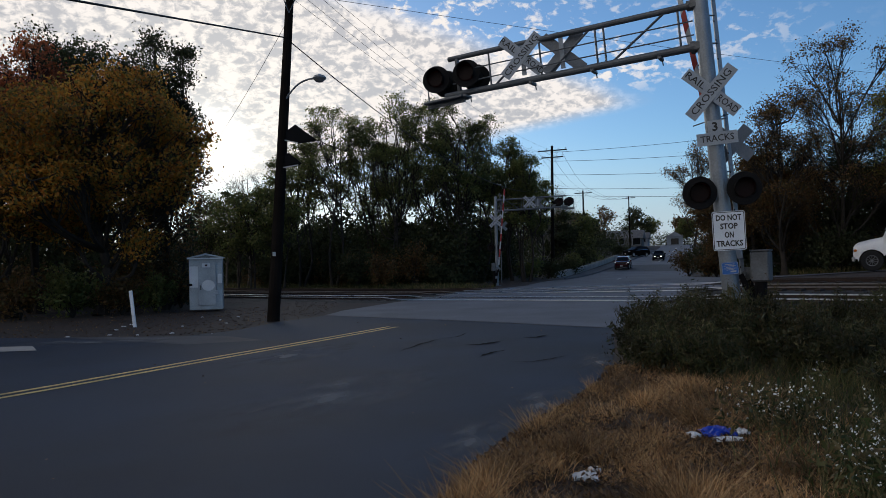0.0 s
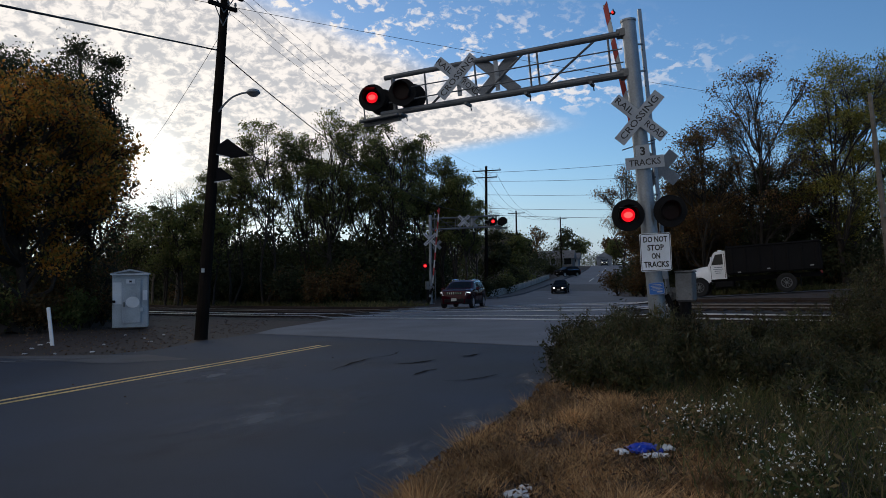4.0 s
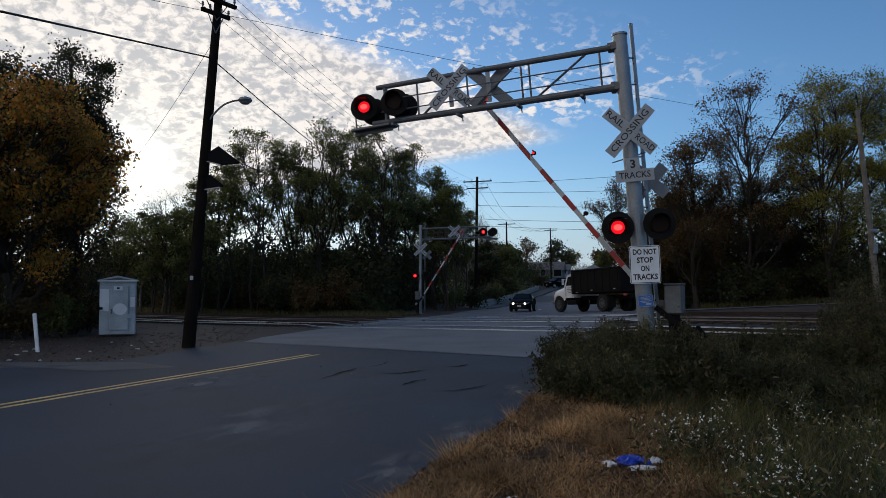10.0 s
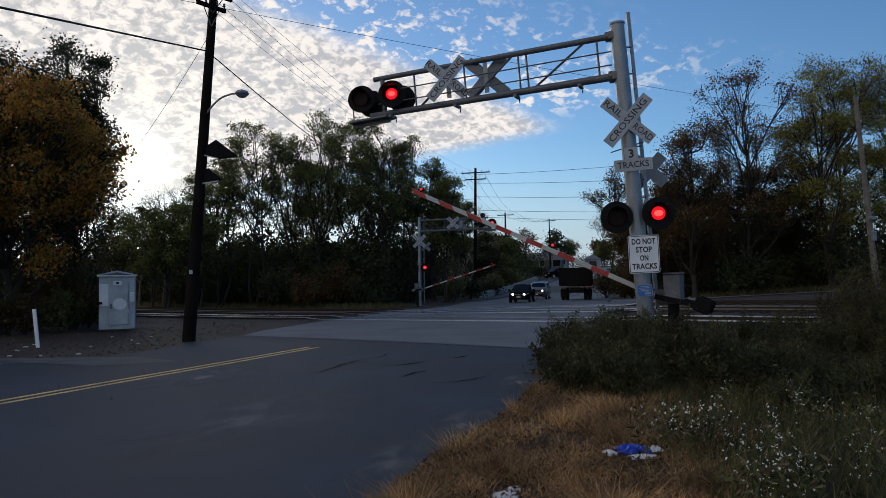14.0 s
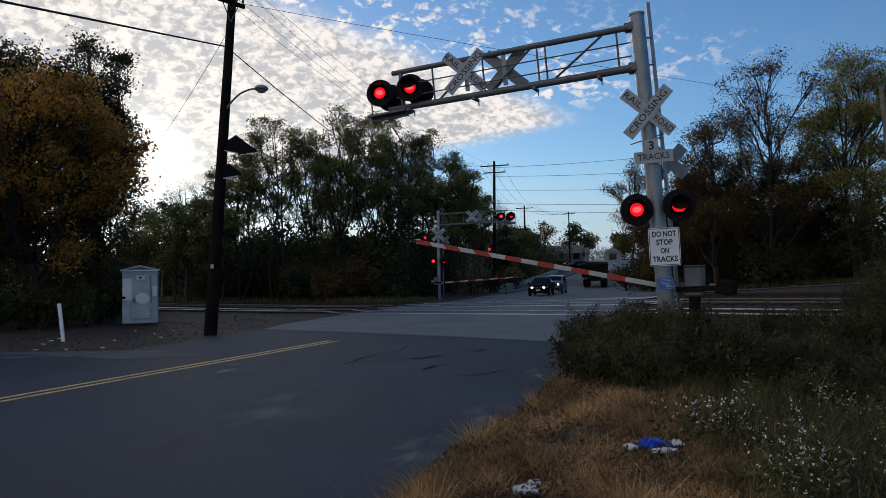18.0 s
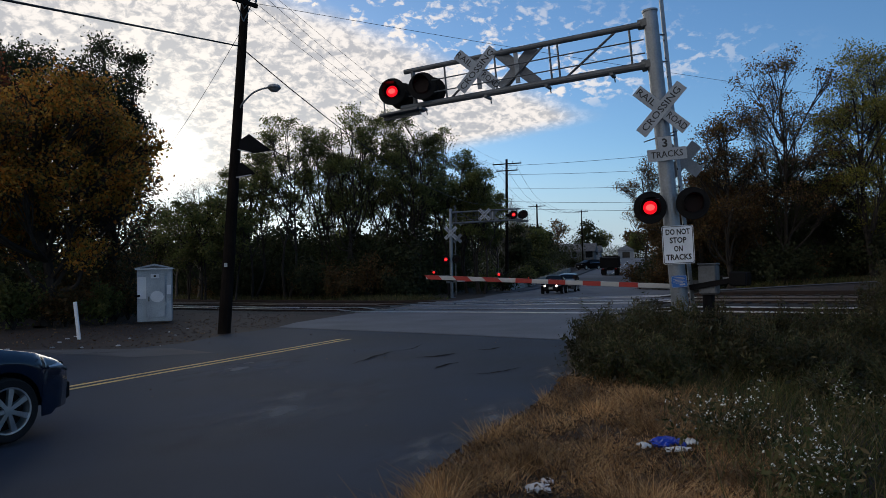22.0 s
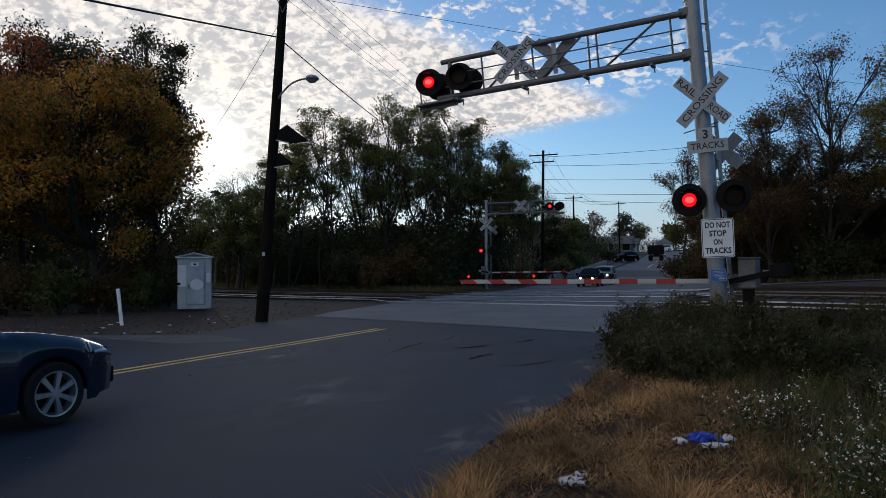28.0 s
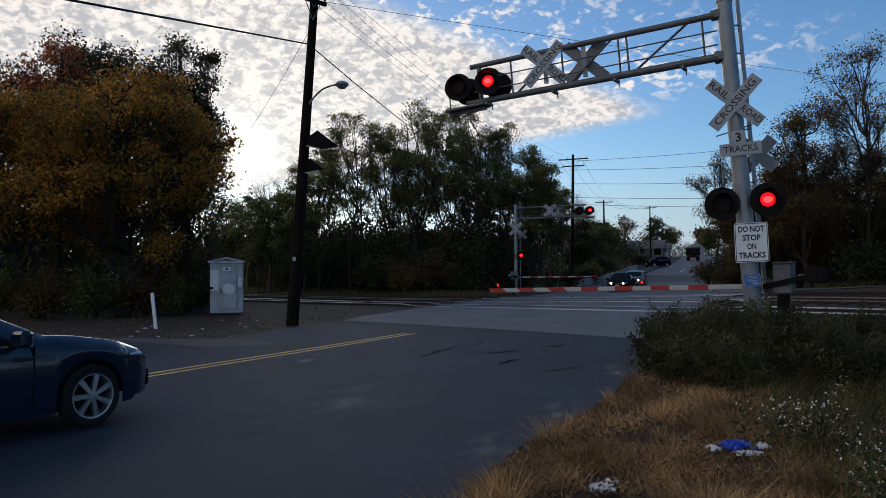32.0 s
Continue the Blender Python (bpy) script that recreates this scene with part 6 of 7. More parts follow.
def car(name, m, spec, paint, label, group=""):
    """A car that faces +x, its origin on the road under its middle. Lofted from cross-sections along its length."""
    t = thing(name, m, label, "car", group)
    L, W, wb, wr, f_over = spec["L"], spec["W"], spec["wb"], spec["r"], spec["f_over"]
    xf, xr = L / 2, -L / 2
    ax_f, ax_r = xf - f_over, xf - f_over - wb
    sill = spec["sill"]
    top, belt, roof_w, hw = spec["top"], spec["belt"], spec["roof_w"], spec["plan"]

    def section(x):
        zt, zb = interp(x, top), interp(x, belt)
        zb = min(zb, zt - 0.015)
        half = interp(x, hw) * W / 2
        wt = half * interp(x, roof_w)
        low = sill + (0.0 if xr + 0.35 < x < xf - 0.35 else 0.05)
        for ax in (ax_f, ax_r):
            d = abs(x - ax)
            R = wr + 0.065
            if d < R:
                low = max(low, wr + math.sqrt(R * R - d * d) * 0.97)
        return zt, zb, half, wt, low

    n = 64
    arches = [ax + s * (wr + 0.065) * k for ax in (ax_f, ax_r) for s in (-1, 1) for k in (1.0, 0.985, 0.9, 0.7, 0.4)] + [ax_f, ax_r]
    xs = sorted({round(v, 4) for v in [xr + (xf - xr) * i / n for i in range(n + 1)] + arches + [p[0] for p in top]})
    rows = []
    for x in xs:
        zt, zb, half, wt, low = section(x)
        low = min(low, zb - 0.03)
        mid = low + (zb - low) * 0.55
        prof = [(half * 0.955, low), (half, mid), (half * 0.985, low + (zb - low) * 0.85), (half * 0.955, zb), (wt + (half * 0.955 - wt) * 0.10, zb + (zt - zb) * 0.86), (wt * 0.93, zb + (zt - zb) * 0.965), (wt * 0.55, zt), (0, zt + 0.012)]
        rows.append([(x, -y, z) for y, z in prof] + [(x, y, z) for y, z in prof[-2::-1]])
    b = Build()
    k = len(rows[0])
    b.v = [p for r in rows for p in r]
    b.f = [(i * k + j, i * k + j + 1, i * k + k + j + 1, i * k + k + j) for i in range(len(rows) - 1) for j in range(k - 1)]
    b.f += [tuple(range(k)), tuple(range(len(rows) * k - 1, len(rows) * k - k - 1, -1))]
    body = part("body", b, paint, t, smooth=True)
    # dark underside and wheel wells
    part("underbody", Build().box(((ax_f + ax_r) / 2, 0, sill + 0.12), (wb - 2 * wr - 0.2, W * 0.9, 0.2)).box((0, 0, sill + 0.22), (L * 0.9, W * 0.58, 0.30)), PLASTIC, t, "dark underside")

    def side_patch(x0, x1, v0, v1, s0, s1, sgn, off=0.006):
        """A patch of the cabin's side between two ends; s0 and s1 slant its ends."""
        q = Build()
        nx, nv = 10, 3
        pts = []
        for j in range(nv + 1):
            v = v0 + (v1 - v0) * j / nv
            for i in range(nx + 1):
                a = x0 + s0 * j / nv
                c = x1 + s1 * j / nv
                x = a + (c - a) * i / nx
                zt, zb, half, wt, low = section(x)
                y0, y1 = half * 0.955, wt + (half * 0.955 - wt) * 0.10
                pts.append((x, sgn * (y0 + (y1 - y0) * v + off), zb + (zt - zb) * 0.86 * v))
        q.add(pts, [(j * (nx + 1) + i, j * (nx + 1) + i + 1, (j + 1) * (nx + 1) + i + 1, (j + 1) * (nx + 1) + i) for j in range(nv) for i in range(nx)])
        return q

    def skin(x0, x1, z0, z1, narrow, sgn, off=0.005):
        """A lamp laid on the body's side; it narrows towards x0."""
        q = Build()
        nx = 8
        pts = []
        for i in range(nx + 1):
            u = i / nx
            x = x0 + (x1 - x0) * u
            half = interp(x, hw) * W / 2
            zt, zb, half, wt, low = section(x)
            hi = min(z1 - narrow * 0.3 * (1 - u), zb - 0.004)
            lo = min(z0 + narrow * (1 - u), hi - 0.03)
            for y, zz in ((0.985, lo), (0.995, (lo + hi) / 2), (0.96, hi), (0.945, min(hi + 0.01, zb))):
                pts.append((x + off * 0.3 * (1 if x1 > x0 else -1), sgn * (half * y + off), zz))
        ends = abs(abs(x1) - L / 2) < 0.05
        if ends:
            f = (1 if x1 > x0 else -1)
            half = interp(x1, hw) * W / 2
            for y, zz in ((0.70, lo), (0.66, (lo + hi) / 2), (0.66, hi), (0.66, hi + 0.006)):
                pts.append((x1 + f * off * 1.5, sgn * half * y, zz))
        q.add(pts, [(i * 4 + j, i * 4 + j + 1, i * 4 + 5 + j, i * 4 + 4 + j) for i in range(nx + (1 if ends else 0)) for j in range(3)])
        return q

    def top_patch(x0, x1, k0, k1, off=0.006):
        q = Build()
        nx = 6
        pts = []
        for i in range(nx + 1):
            x = x0 + (x1 - x0) * i / nx
            zt, zb, half, wt, low = section(x)
            f = k0 + (k1 - k0) * i / nx
            e = (zb + (zt - zb) * 0.965)
            for y, z in ((-wt * 0.93 * f, e), (-wt * 0.55, zt), (0, zt + 0.012), (wt * 0.55, zt), (wt * 0.93 * f, e)):
                pts.append((x + off * 0.7 * (1 if x > 0 else -1), y, z + off))
        q.add(pts, [(i * 5 + j, i * 5 + j + 1, i * 5 + 6 + j, i * 5 + 5 + j) for i in range(nx) for j in range(4)])
        return q
    for sgn in (-1, 1):
        for x0, x1, s0, s1 in spec["windows"]:
            part("side_window", side_patch(x0, x1, 0.06, 0.90, s0, s1, sgn), GLASS, t, "dark tinted side window", fix=False)
        lo, hi = min(w_[0] for w_ in spec["windows"]), max(w_[1] for w_ in spec["windows"])
        part("window_trim", side_patch(lo - 0.05, hi + 0.08, -0.02, 0.05, 0, 0, sgn, 0.012), CHROME, t, "bright window trim", fix=False)
        s_hi = min(spec["windows"], key=lambda w_: w_[0])
        e_hi = max(spec["windows"], key=lambda w_: w_[1])
        if spec["rails"]:
            part("window_trim", side_patch(s_hi[0] + s_hi[2], e_hi[1] + e_hi[3], 0.90, 0.95, 0, 0, sgn, 0.012), CHROME, t, "bright window trim", fix=False)
        # door gaps, handles, mirror
        for x in spec["doors"]:
            z0, z1 = sill + 0.12, interp(x, belt)
            h2 = interp(x, hw) * W / 2
            part("door_gap", Build().box((x, sgn * (h2 * 0.985 + 0.002), (z0 + z1) / 2), (0.012, 0.02, z1 - z0)), PLASTIC, t)
            part("door_handle", Build().box((x - 0.10 if x < spec["doors"][0] + 5 else x, sgn * (h2 * 0.985 + 0.012), z1 - 0.12), (0.20, 0.035, 0.035), bev=0.01), paint, t)
        mx = spec["mirror"]
        zb = interp(mx, belt)
        mir = part("mirror", Build().box((mx, sgn * (W / 2 + 0.10), zb + 0.08), (0.12, 0.22, 0.15), bev=0.04), paint, t, "door mirror")
        part("mirror_arm", Build().box((mx, sgn * (W / 2 - 0.02), zb + 0.03), (0.08, 0.12, 0.05)), PLASTIC, mir)
        # lamps wrapped round the corners
        z = spec["lamp_z"]
        half_f = interp(xf - 0.18, hw) * W / 2
        hl = part("headlight", skin(xf - 0.42, xf - 0.012, z - 0.015, z + 0.075, 0.055, sgn), HEAD_OFF, t, "clear wrapped headlight", fix=False)
        if spec["lit"]:
            part("bulb", Build().lathe([(0.085, 0.0), (0.07, -0.015), (0.001, -0.02)], Matrix.Translation((xf + 0.02, sgn * (half_f - 0.24), z)) @ Matrix.Rotation(radians(90), 4, "Z"), n=12), HEADLIGHT, hl, "lit headlight")
        if spec["rails"]:
            part("daytime_lamp", skin(xf - 0.36, xf - 0.07, z + 0.010, z + 0.034, -0.030, sgn, 0.010), DAY_STRIP, hl, "lit strip along the headlight", fix=False)
            part("marker_lamp", skin(xf - 0.46, xf - 0.34, z - 0.01, z + 0.03, 0.012, sgn, 0.009), AMBER, t, "amber side lamp", fix=False)
        part("tail_lamp", skin(xr + 0.30, xr + 0.012, spec["tail_z"] - 0.09, spec["tail_z"] + 0.09, 0.03, sgn), TAIL, t, "red tail lamp", fix=False)
        if spec["rails"]:
            zr = interp(0, top)
            y = W / 2 * 0.955 * interp(-0.3, roof_w) * 0.93
            pts = curve_pts([(0.30, sgn * y, zr - 0.07), (0.14, sgn * y, zr + 0.02), (-0.6, sgn * y, zr + 0.045), (-1.35, sgn * y, zr + 0.02), (-1.55, sgn * y, zr - 0.06)], 4)
            part("roof_rail", Build().path(pts, 0.022, 6), CHROME, t, "bright roof rail")
            part("sill_cladding", Build().box(((ax_f + ax_r) / 2, sgn * (W / 2 * 0.968), sill + 0.09), (wb - 2 * wr - 0.16, 0.05, 0.20), bev=0.02), PLASTIC, t, "black lower cladding")
        for ax in (ax_f, ax_r):
            # wheel well lining and, on a tall car, the arch's black lip
            part("wheel_well", Build().box((ax, sgn * W * 0.30, wr + 0.14), (2 * wr + 0.1, W * 0.16, wr * 1.5)), PLASTIC, t)
            if spec["rails"]:
                lip = Build()
                arc = [radians(a) for a in range(0, 181, 15)]
                R = wr + 0.065
                pts = [(ax + math.cos(a) * rr, sgn * (W / 2 * interp(ax, hw) * kk), wr + math.sin(a) * rr * 0.97) for a in arc for rr, kk in ((R - 0.01, 0.995), (R + 0.07, 1.003))]
                lip.add(pts, [(i * 2, i * 2 + 1, i * 2 + 3, i * 2 + 2) for i in range(len(arc) - 1)])
                part("arch_trim", lip, PLASTIC, t, "black wheel arch trim", fix=False)
    part("windscreen", top_patch(*spec["screen"], 0.97, 0.90), SCREEN_GLASS, t, "sloping windscreen", fix=False)
    part("rear_window", top_patch(*spec["rear"], 0.90, 0.92), GLASS, t, fix=False)
    # grille, number plate area, bumper
    z = spec["lamp_z"]
    gr = part("grille", Build().box((xf - 0.02, 0, z - 0.02), (0.06, W * 0.50, 0.14), bev=0.015), PLASTIC, t, "dark grille")
    for k in range(7):
        part("grille_bar", Build().box((xf + 0.015, (k - 3) * W * 0.068, z - 0.02), (0.02, W * 0.016 if spec["rails"] else W * 0.03, 0.12 if spec["rails"] else 0.02), bev=0.004), CHROME, gr)
    part("intake", Build().box((xf - 0.03, 0, sill + 0.20), (0.10, W * 0.62, 0.20), bev=0.03), PLASTIC, t, "black lower intake")
    if spec["rails"]:
        for sgn in (-1, 1):
            part("bumper_cladding", skin(xf - 0.50, xf - 0.012, sill + 0.02, sill + 0.34, 0.0, sgn, 0.012), PLASTIC, t, "black lower bumper cladding", fix=False)
    part("number_plate", Build().box((xf + 0.03, 0, sill + 0.27), (0.012, 0.31, 0.155)).box((xf + 0.038, 0, sill + 0.27), (0.004, 0.22, 0.05)), SIGN_BACK, t, "number plate with a plain bar")
    part("number_plate", Build().box((xr - 0.02, 0, spec["tail_z"] - 0.12), (0.012, 0.31, 0.155)), SIGN_BACK, t)
    wheels = []
    for ax in (ax_f, ax_r):
        for sgn in (-1, 1):
            mm = pose(ax, sgn * (W / 2 - 0.115), wr, 0, 0, 0 if sgn < 0 else 180)
            wheels.append((wheel(t, mm, wr, 0.215, spec["spokes"], spec["rim"]), mm, wr, -1 if sgn > 0 else 1))
    return t, wheels


SUV = dict(L=4.62, W=1.86, wb=2.70, r=0.355, rim=0.235, f_over=0.93, sill=0.24, spokes=10, rails=True, lit=False, lamp_z=0.90, tail_z=1.02, mirror=0.80,
           top=[(-2.31, 0.62), (-2.27, 0.95), (-2.05, 1.22), (-1.72, 1.55), (-1.4, 1.64), (-0.5, 1.67), (0.2, 1.62), (0.45, 1.55), (1.22, 1.15), (1.75, 1.11), (2.1, 1.06), (2.25, 1.00), (2.31, 0.76)],
           belt=[(-2.31, 0.55), (-2.2, 0.95), (-1.6, 1.14), (0.0, 1.06), (1.1, 1.04), (1.8, 1.02), (2.15, 0.99), (2.27, 0.95), (2.31, 0.70)],
           roof_w=[(-2.31, 0.9), (-1.9, 0.78), (-1.0, 0.72), (0.3, 0.72), (1.2, 0.84), (1.6, 0.90), (2.31, 0.86)],
           plan=[(-2.31, 0.80), (-2.1, 0.93), (-1.5, 1.0), (1.2, 1.0), (1.9, 0.95), (2.2, 0.82), (2.31, 0.70)],
           windows=[(0.02, 0.88, -0.02, -0.48), (-0.95, -0.04, 0.0, -0.02), (-1.62, -1.0, 0.18, 0.0)], doors=(0.92, -0.02, -0.98), screen=(1.18, 0.50), rear=(-2.03, -1.75))
SEDAN = dict(L=4.66, W=1.76, wb=2.67, r=0.325, rim=0.235, f_over=0.90, sill=0.20, spokes=7, rails=False, lit=False, lamp_z=0.66, tail_z=0.86, mirror=0.62,
             top=[(-2.33, 0.60), (-2.28, 0.90), (-2.1, 1.00), (-1.6, 1.06), (-1.15, 1.28), (-0.8, 1.40), (-0.2, 1.455), (0.1, 1.43), (0.95, 1.00), (1.3, 0.965), (1.8, 0.87), (2.12, 0.76), (2.27, 0.68), (2.33, 0.57)],
             belt=[(-2.33, 0.5), (-2.2, 0.86), (-1.5, 0.97), (0.0, 0.92), (0.9, 0.90), (1.6, 0.83), (2.1, 0.73), (2.27, 0.66), (2.33, 0.54)],
             roof_w=[(-2.33, 0.9), (-1.7, 0.88), (-1.0, 0.70), (0.1, 0.70), (1.0, 0.86), (1.6, 0.90), (2.33, 0.84)],
             plan=[(-2.33, 0.78), (-2.1, 0.92), (-1.5, 1.0), (1.2, 1.0), (1.75, 0.97), (2.1, 0.84), (2.28, 0.66), (2.33, 0.50)],
             windows=[(-0.02, 0.72, -0.02, -0.52), (-0.92, -0.08, 0.22, -0.02)], doors=(0.80, -0.05, -0.85), screen=(0.92, 0.14), rear=(-1.55, -0.95))
HATCH = dict(SUV, r=0.34, rails=False, lit=True, lamp_z=0.84, spokes=5, rim=0.22)


def dump_truck():
    """A conventional-cab dump truck facing +x, origin on the road under its middle."""
    t = thing("dump_truck", pose(20, 36, 0), "white conventional-cab truck with a black dump body", "truck")
    ax_f, ax_r = 2.27, -1.98
    # bonnet with arches, as a loft
    xs = [3.05, 3.02, 2.95, 2.88, 2.84, 2.8, 2.7, 2.55, 2.4, 2.27, 2.1, 1.95, 1.82, 1.74, 1.70, 1.62]
    rows = []
    for x in xs:
        d = abs(x - ax_f)
        low = 0.62 if x > 2.8 else 0.75
        if d < 0.57:
            low = 0.48 + math.sqrt(0.57 * 0.57 - d * d)
        topz = interp(x, [(1.62, 1.62), (2.2, 1.55), (2.8, 1.42), (2.98, 1.30), (3.05, 1.14)])
        half = interp(x, [(1.62, 1.02), (2.3, 1.06), (2.8, 1.0), (2.98, 0.90), (3.05, 0.80)])
        tw = half * interp(x, [(1.62, 0.86), (2.4, 0.62), (3.05, 0.70)])
        low = min(low, topz - 0.12)
        pr = [(half, low), (half, (low + topz) / 2), (half * 0.93, topz - 0.16), (tw, topz - 0.02), (0, topz + 0.02)]
        rows.append([(x, -y, z) for y, z in pr] + [(x, y, z) for y, z in pr[-2::-1]])
    b = Build()
    k = len(rows[0])
    b.v = [p for r in rows for p in r]
    b.f = [(i * k + j, i * k + j + 1, i * k + k + j + 1, i * k + k + j) for i in range(len(rows) - 1) for j in range(k - 1)] + [tuple(range(k))]
    part("bonnet", b, PAINT_WHITE, t, "white sloping bonnet", smooth=True)
    cab = part("cab", Build().prism([(0.84, 0.88), (1.64, 0.88), (1.74, 1.60), (1.44, 2.24), (1.34, 2.33), (0.84, 2.36)], 2.0, Matrix.Translation((0, -1.0, 0))), PAINT_WHITE, t, "white cab")
    for s in (-1, 1):
        part("side_window", Build().prism([(0.98, 1.64), (1.56, 1.64), (1.34, 2.18), (0.98, 2.20)], 0.01, Matrix.Translation((0, s * 1.006 - 0.005, 0))), GLASS, cab, "dark cab window")
        part("door_gap", Build().box((0.90, s * 1.002, 1.55), (0.02, 0.008, 1.3)).box((1.60, s * 1.002, 1.25), (0.02, 0.008, 0.7)), PLASTIC, cab)
        part("mirror", Build().box((1.55, s * 1.24, 1.88), (0.06, 0.16, 0.38), bev=0.02).tube((1.5, s * 1.0, 2.05), (1.53, s * 1.24, 2.05), 0.015), PAINT_WHITE, cab, "tall white door mirror")
        for z, w in ((1.50, 0.42), (1.40, 0.50), (1.31, 0.36), (1.20, 0.28)):
            part("writing", Build().box((1.24, s * 1.003, z), (w, 0.006, 0.035)), SIDING_BLUE, cab, "faint unreadable door lettering")
        part("headlight", Build().box((2.98, s * 0.74, 1.0), (0.10, 0.24, 0.18), bev=0.03), HEAD_OFF, t)
        part("marker_lamp", Build().box((2.94, s * 0.92, 1.04), (0.12, 0.10, 0.12), bev=0.02), AMBER, t)
        part("step", Build().box((1.0, s * 0.90, 0.60), (0.9, 0.3, 0.30), bev=0.03), PAINT_BLACK, t, "black fuel tank and step")
        part("fender_flap", Build().box((-2.65, s * 0.95, 0.55), (0.03, 0.5, 0.6)), PLASTIC, t)
        for x, z in ((0.2, 1.18), (-1.2, 1.28), (-3.2, 1.3)):
            part("side_marker", Build().box((x, s * 1.235, z), (0.16, 0.02, 0.05)), SIGN_BACK, t, "pale side marker")
        part("tail_lamp", Build().box((-3.62, s * 0.85, 0.95), (0.05, 0.22, 0.12)), TAIL, t)
    part("windscreen", Build().add([(1.76, -0.88, 1.64), (1.76, 0.88, 1.64), (1.47, 0.84, 2.22), (1.47, -0.84, 2.22), (1.72, -0.88, 1.64), (1.72, 0.88, 1.64), (1.44, 0.84, 2.20), (1.44, -0.84, 2.20)], [(0, 1, 2, 3), (7, 6, 5, 4), (0, 4, 5, 1), (1, 5, 6, 2), (2, 6, 7, 3), (3, 7, 4, 0)]), GLASS, cab, "windscreen")
    part("roof_lamp", Build().box((1.15, 0, 2.39), (0.2, 0.9, 0.07), bev=0.03), SIGN_WHITE, cab, "roof marker lamps")
    part("grille", Build().box((3.06, 0, 0.98), (0.04, 1.0, 0.38), bev=0.02), PLASTIC, t)
    part("bumper", Build().box((3.06, 0, 0.62), (0.14, 2.0, 0.22), bev=0.04), SIGN_BACK, t, "steel bumper")
    part("chassis", Build().box((-0.5, 0, 0.85), (6.4, 0.86, 0.22)), PAINT_BLACK, t, "black chassis frame")
    # dump body: floor, sides with ribs, headboard, tailgate
    body = part("dump_body", Build().box((-1.42, 0, 1.16), (4.4, 2.3, 0.14)), PAINT_BLACK, t, "black steel dump body")
    for s in (-1, 1):
        part("side_panel", Build().box((-1.42, s * 1.17, 1.80), (4.4, 0.08, 1.36), bev=0.02), PAINT_BLACK, body)
        for i in range(7):
            part("rib", Build().box((-3.45 + i * 0.66, s * 1.225, 1.78), (0.10, 0.07, 1.30), bev=0.015), PAINT_BLACK, body)
        part("top_rail", Build().box((-1.42, s * 1.19, 2.50), (4.4, 0.14, 0.10), bev=0.02), PAINT_BLACK, body)
    part("headboard", Build().box((0.76, 0, 1.85), (0.08, 2.34, 1.5), bev=0.02), PAINT_BLACK, body, "black headboard behind the cab")
    part("tailgate", Build().box((-3.64, 0, 1.80), (0.08, 2.34, 1.38), bev=0.02).box((-3.69, 0, 2.3), (0.05, 2.2, 0.1)).box((-3.69, 0, 1.4), (0.05, 2.2, 0.1)), PAINT_BLACK, body, "black tailgate")
    part("load", Build().box((-1.42, 0, 2.25), (4.2, 2.2, 0.4), bev=0.15), PAINT_BLACK, body, "dark load")
    wheels = []
    for s in (-1, 1):
        for ax, y, nm in ((ax_f, 0.92, "wheel"), (ax_r, 1.02, "wheel"), (ax_r, 0.70, "inner_wheel")):
            mm = pose(ax, s * y, 0.50, 0, 0, 0 if s < 0 else 180)
            wheels.append((wheel(t, mm, 0.50, 0.27, 10, 0.27, nm, DARK_STEEL), mm, 0.50, -1 if s > 0 else 1))
    return t, wheels


# ---------------------------------------------------------------- build all
ground()
roads()
tracks()
scatter_stones()
street_furniture()
houses()
woods()
verge()
rubbish()
suv, suv_wheels = car("suv", pose(21, 87, 0), SUV, PAINT_MAROON, "dark maroon suv with bright roof rails and a slotted grille")
sedan, sedan_wheels = car("sedan", pose(-4, 7, 0), SEDAN, PAINT_BLUE, "dark blue sedan with seven-spoke alloy wheels")
waiting, waiting_wheels = car("sedan", pose(12, 55, 0), dict(SEDAN, lit=True, spokes=5), PAINT_DARK, "dark sedan with lit headlights waiting at the gate")
second, second_wheels = car("suv", pose(15, 62, 0), HATCH, PAINT_SILVER, "grey car waiting behind the dark sedan")
parked, _ = car("suv", pose(31.4, 119, land(31.4, 119) + 0.02, 0, 0, -152), dict(HATCH, lit=False), PAINT_DARK, "dark car parked beside the hill road")
van, van_wheels = car("van", pose(112, 178, 6), dict(HATCH, lit=False), PAINT_WHITE, "white van crossing the hilltop beyond the garage")
truck, truck_wheels = dump_truck()
suv.scale = (0.815, 0.91, 0.885)
sedan.scale = (0.94, 0.94, 0.94)
waiting.scale = second.scale = (0.93, 0.93, 0.93)

# ---------------------------------------------------------------- what moves


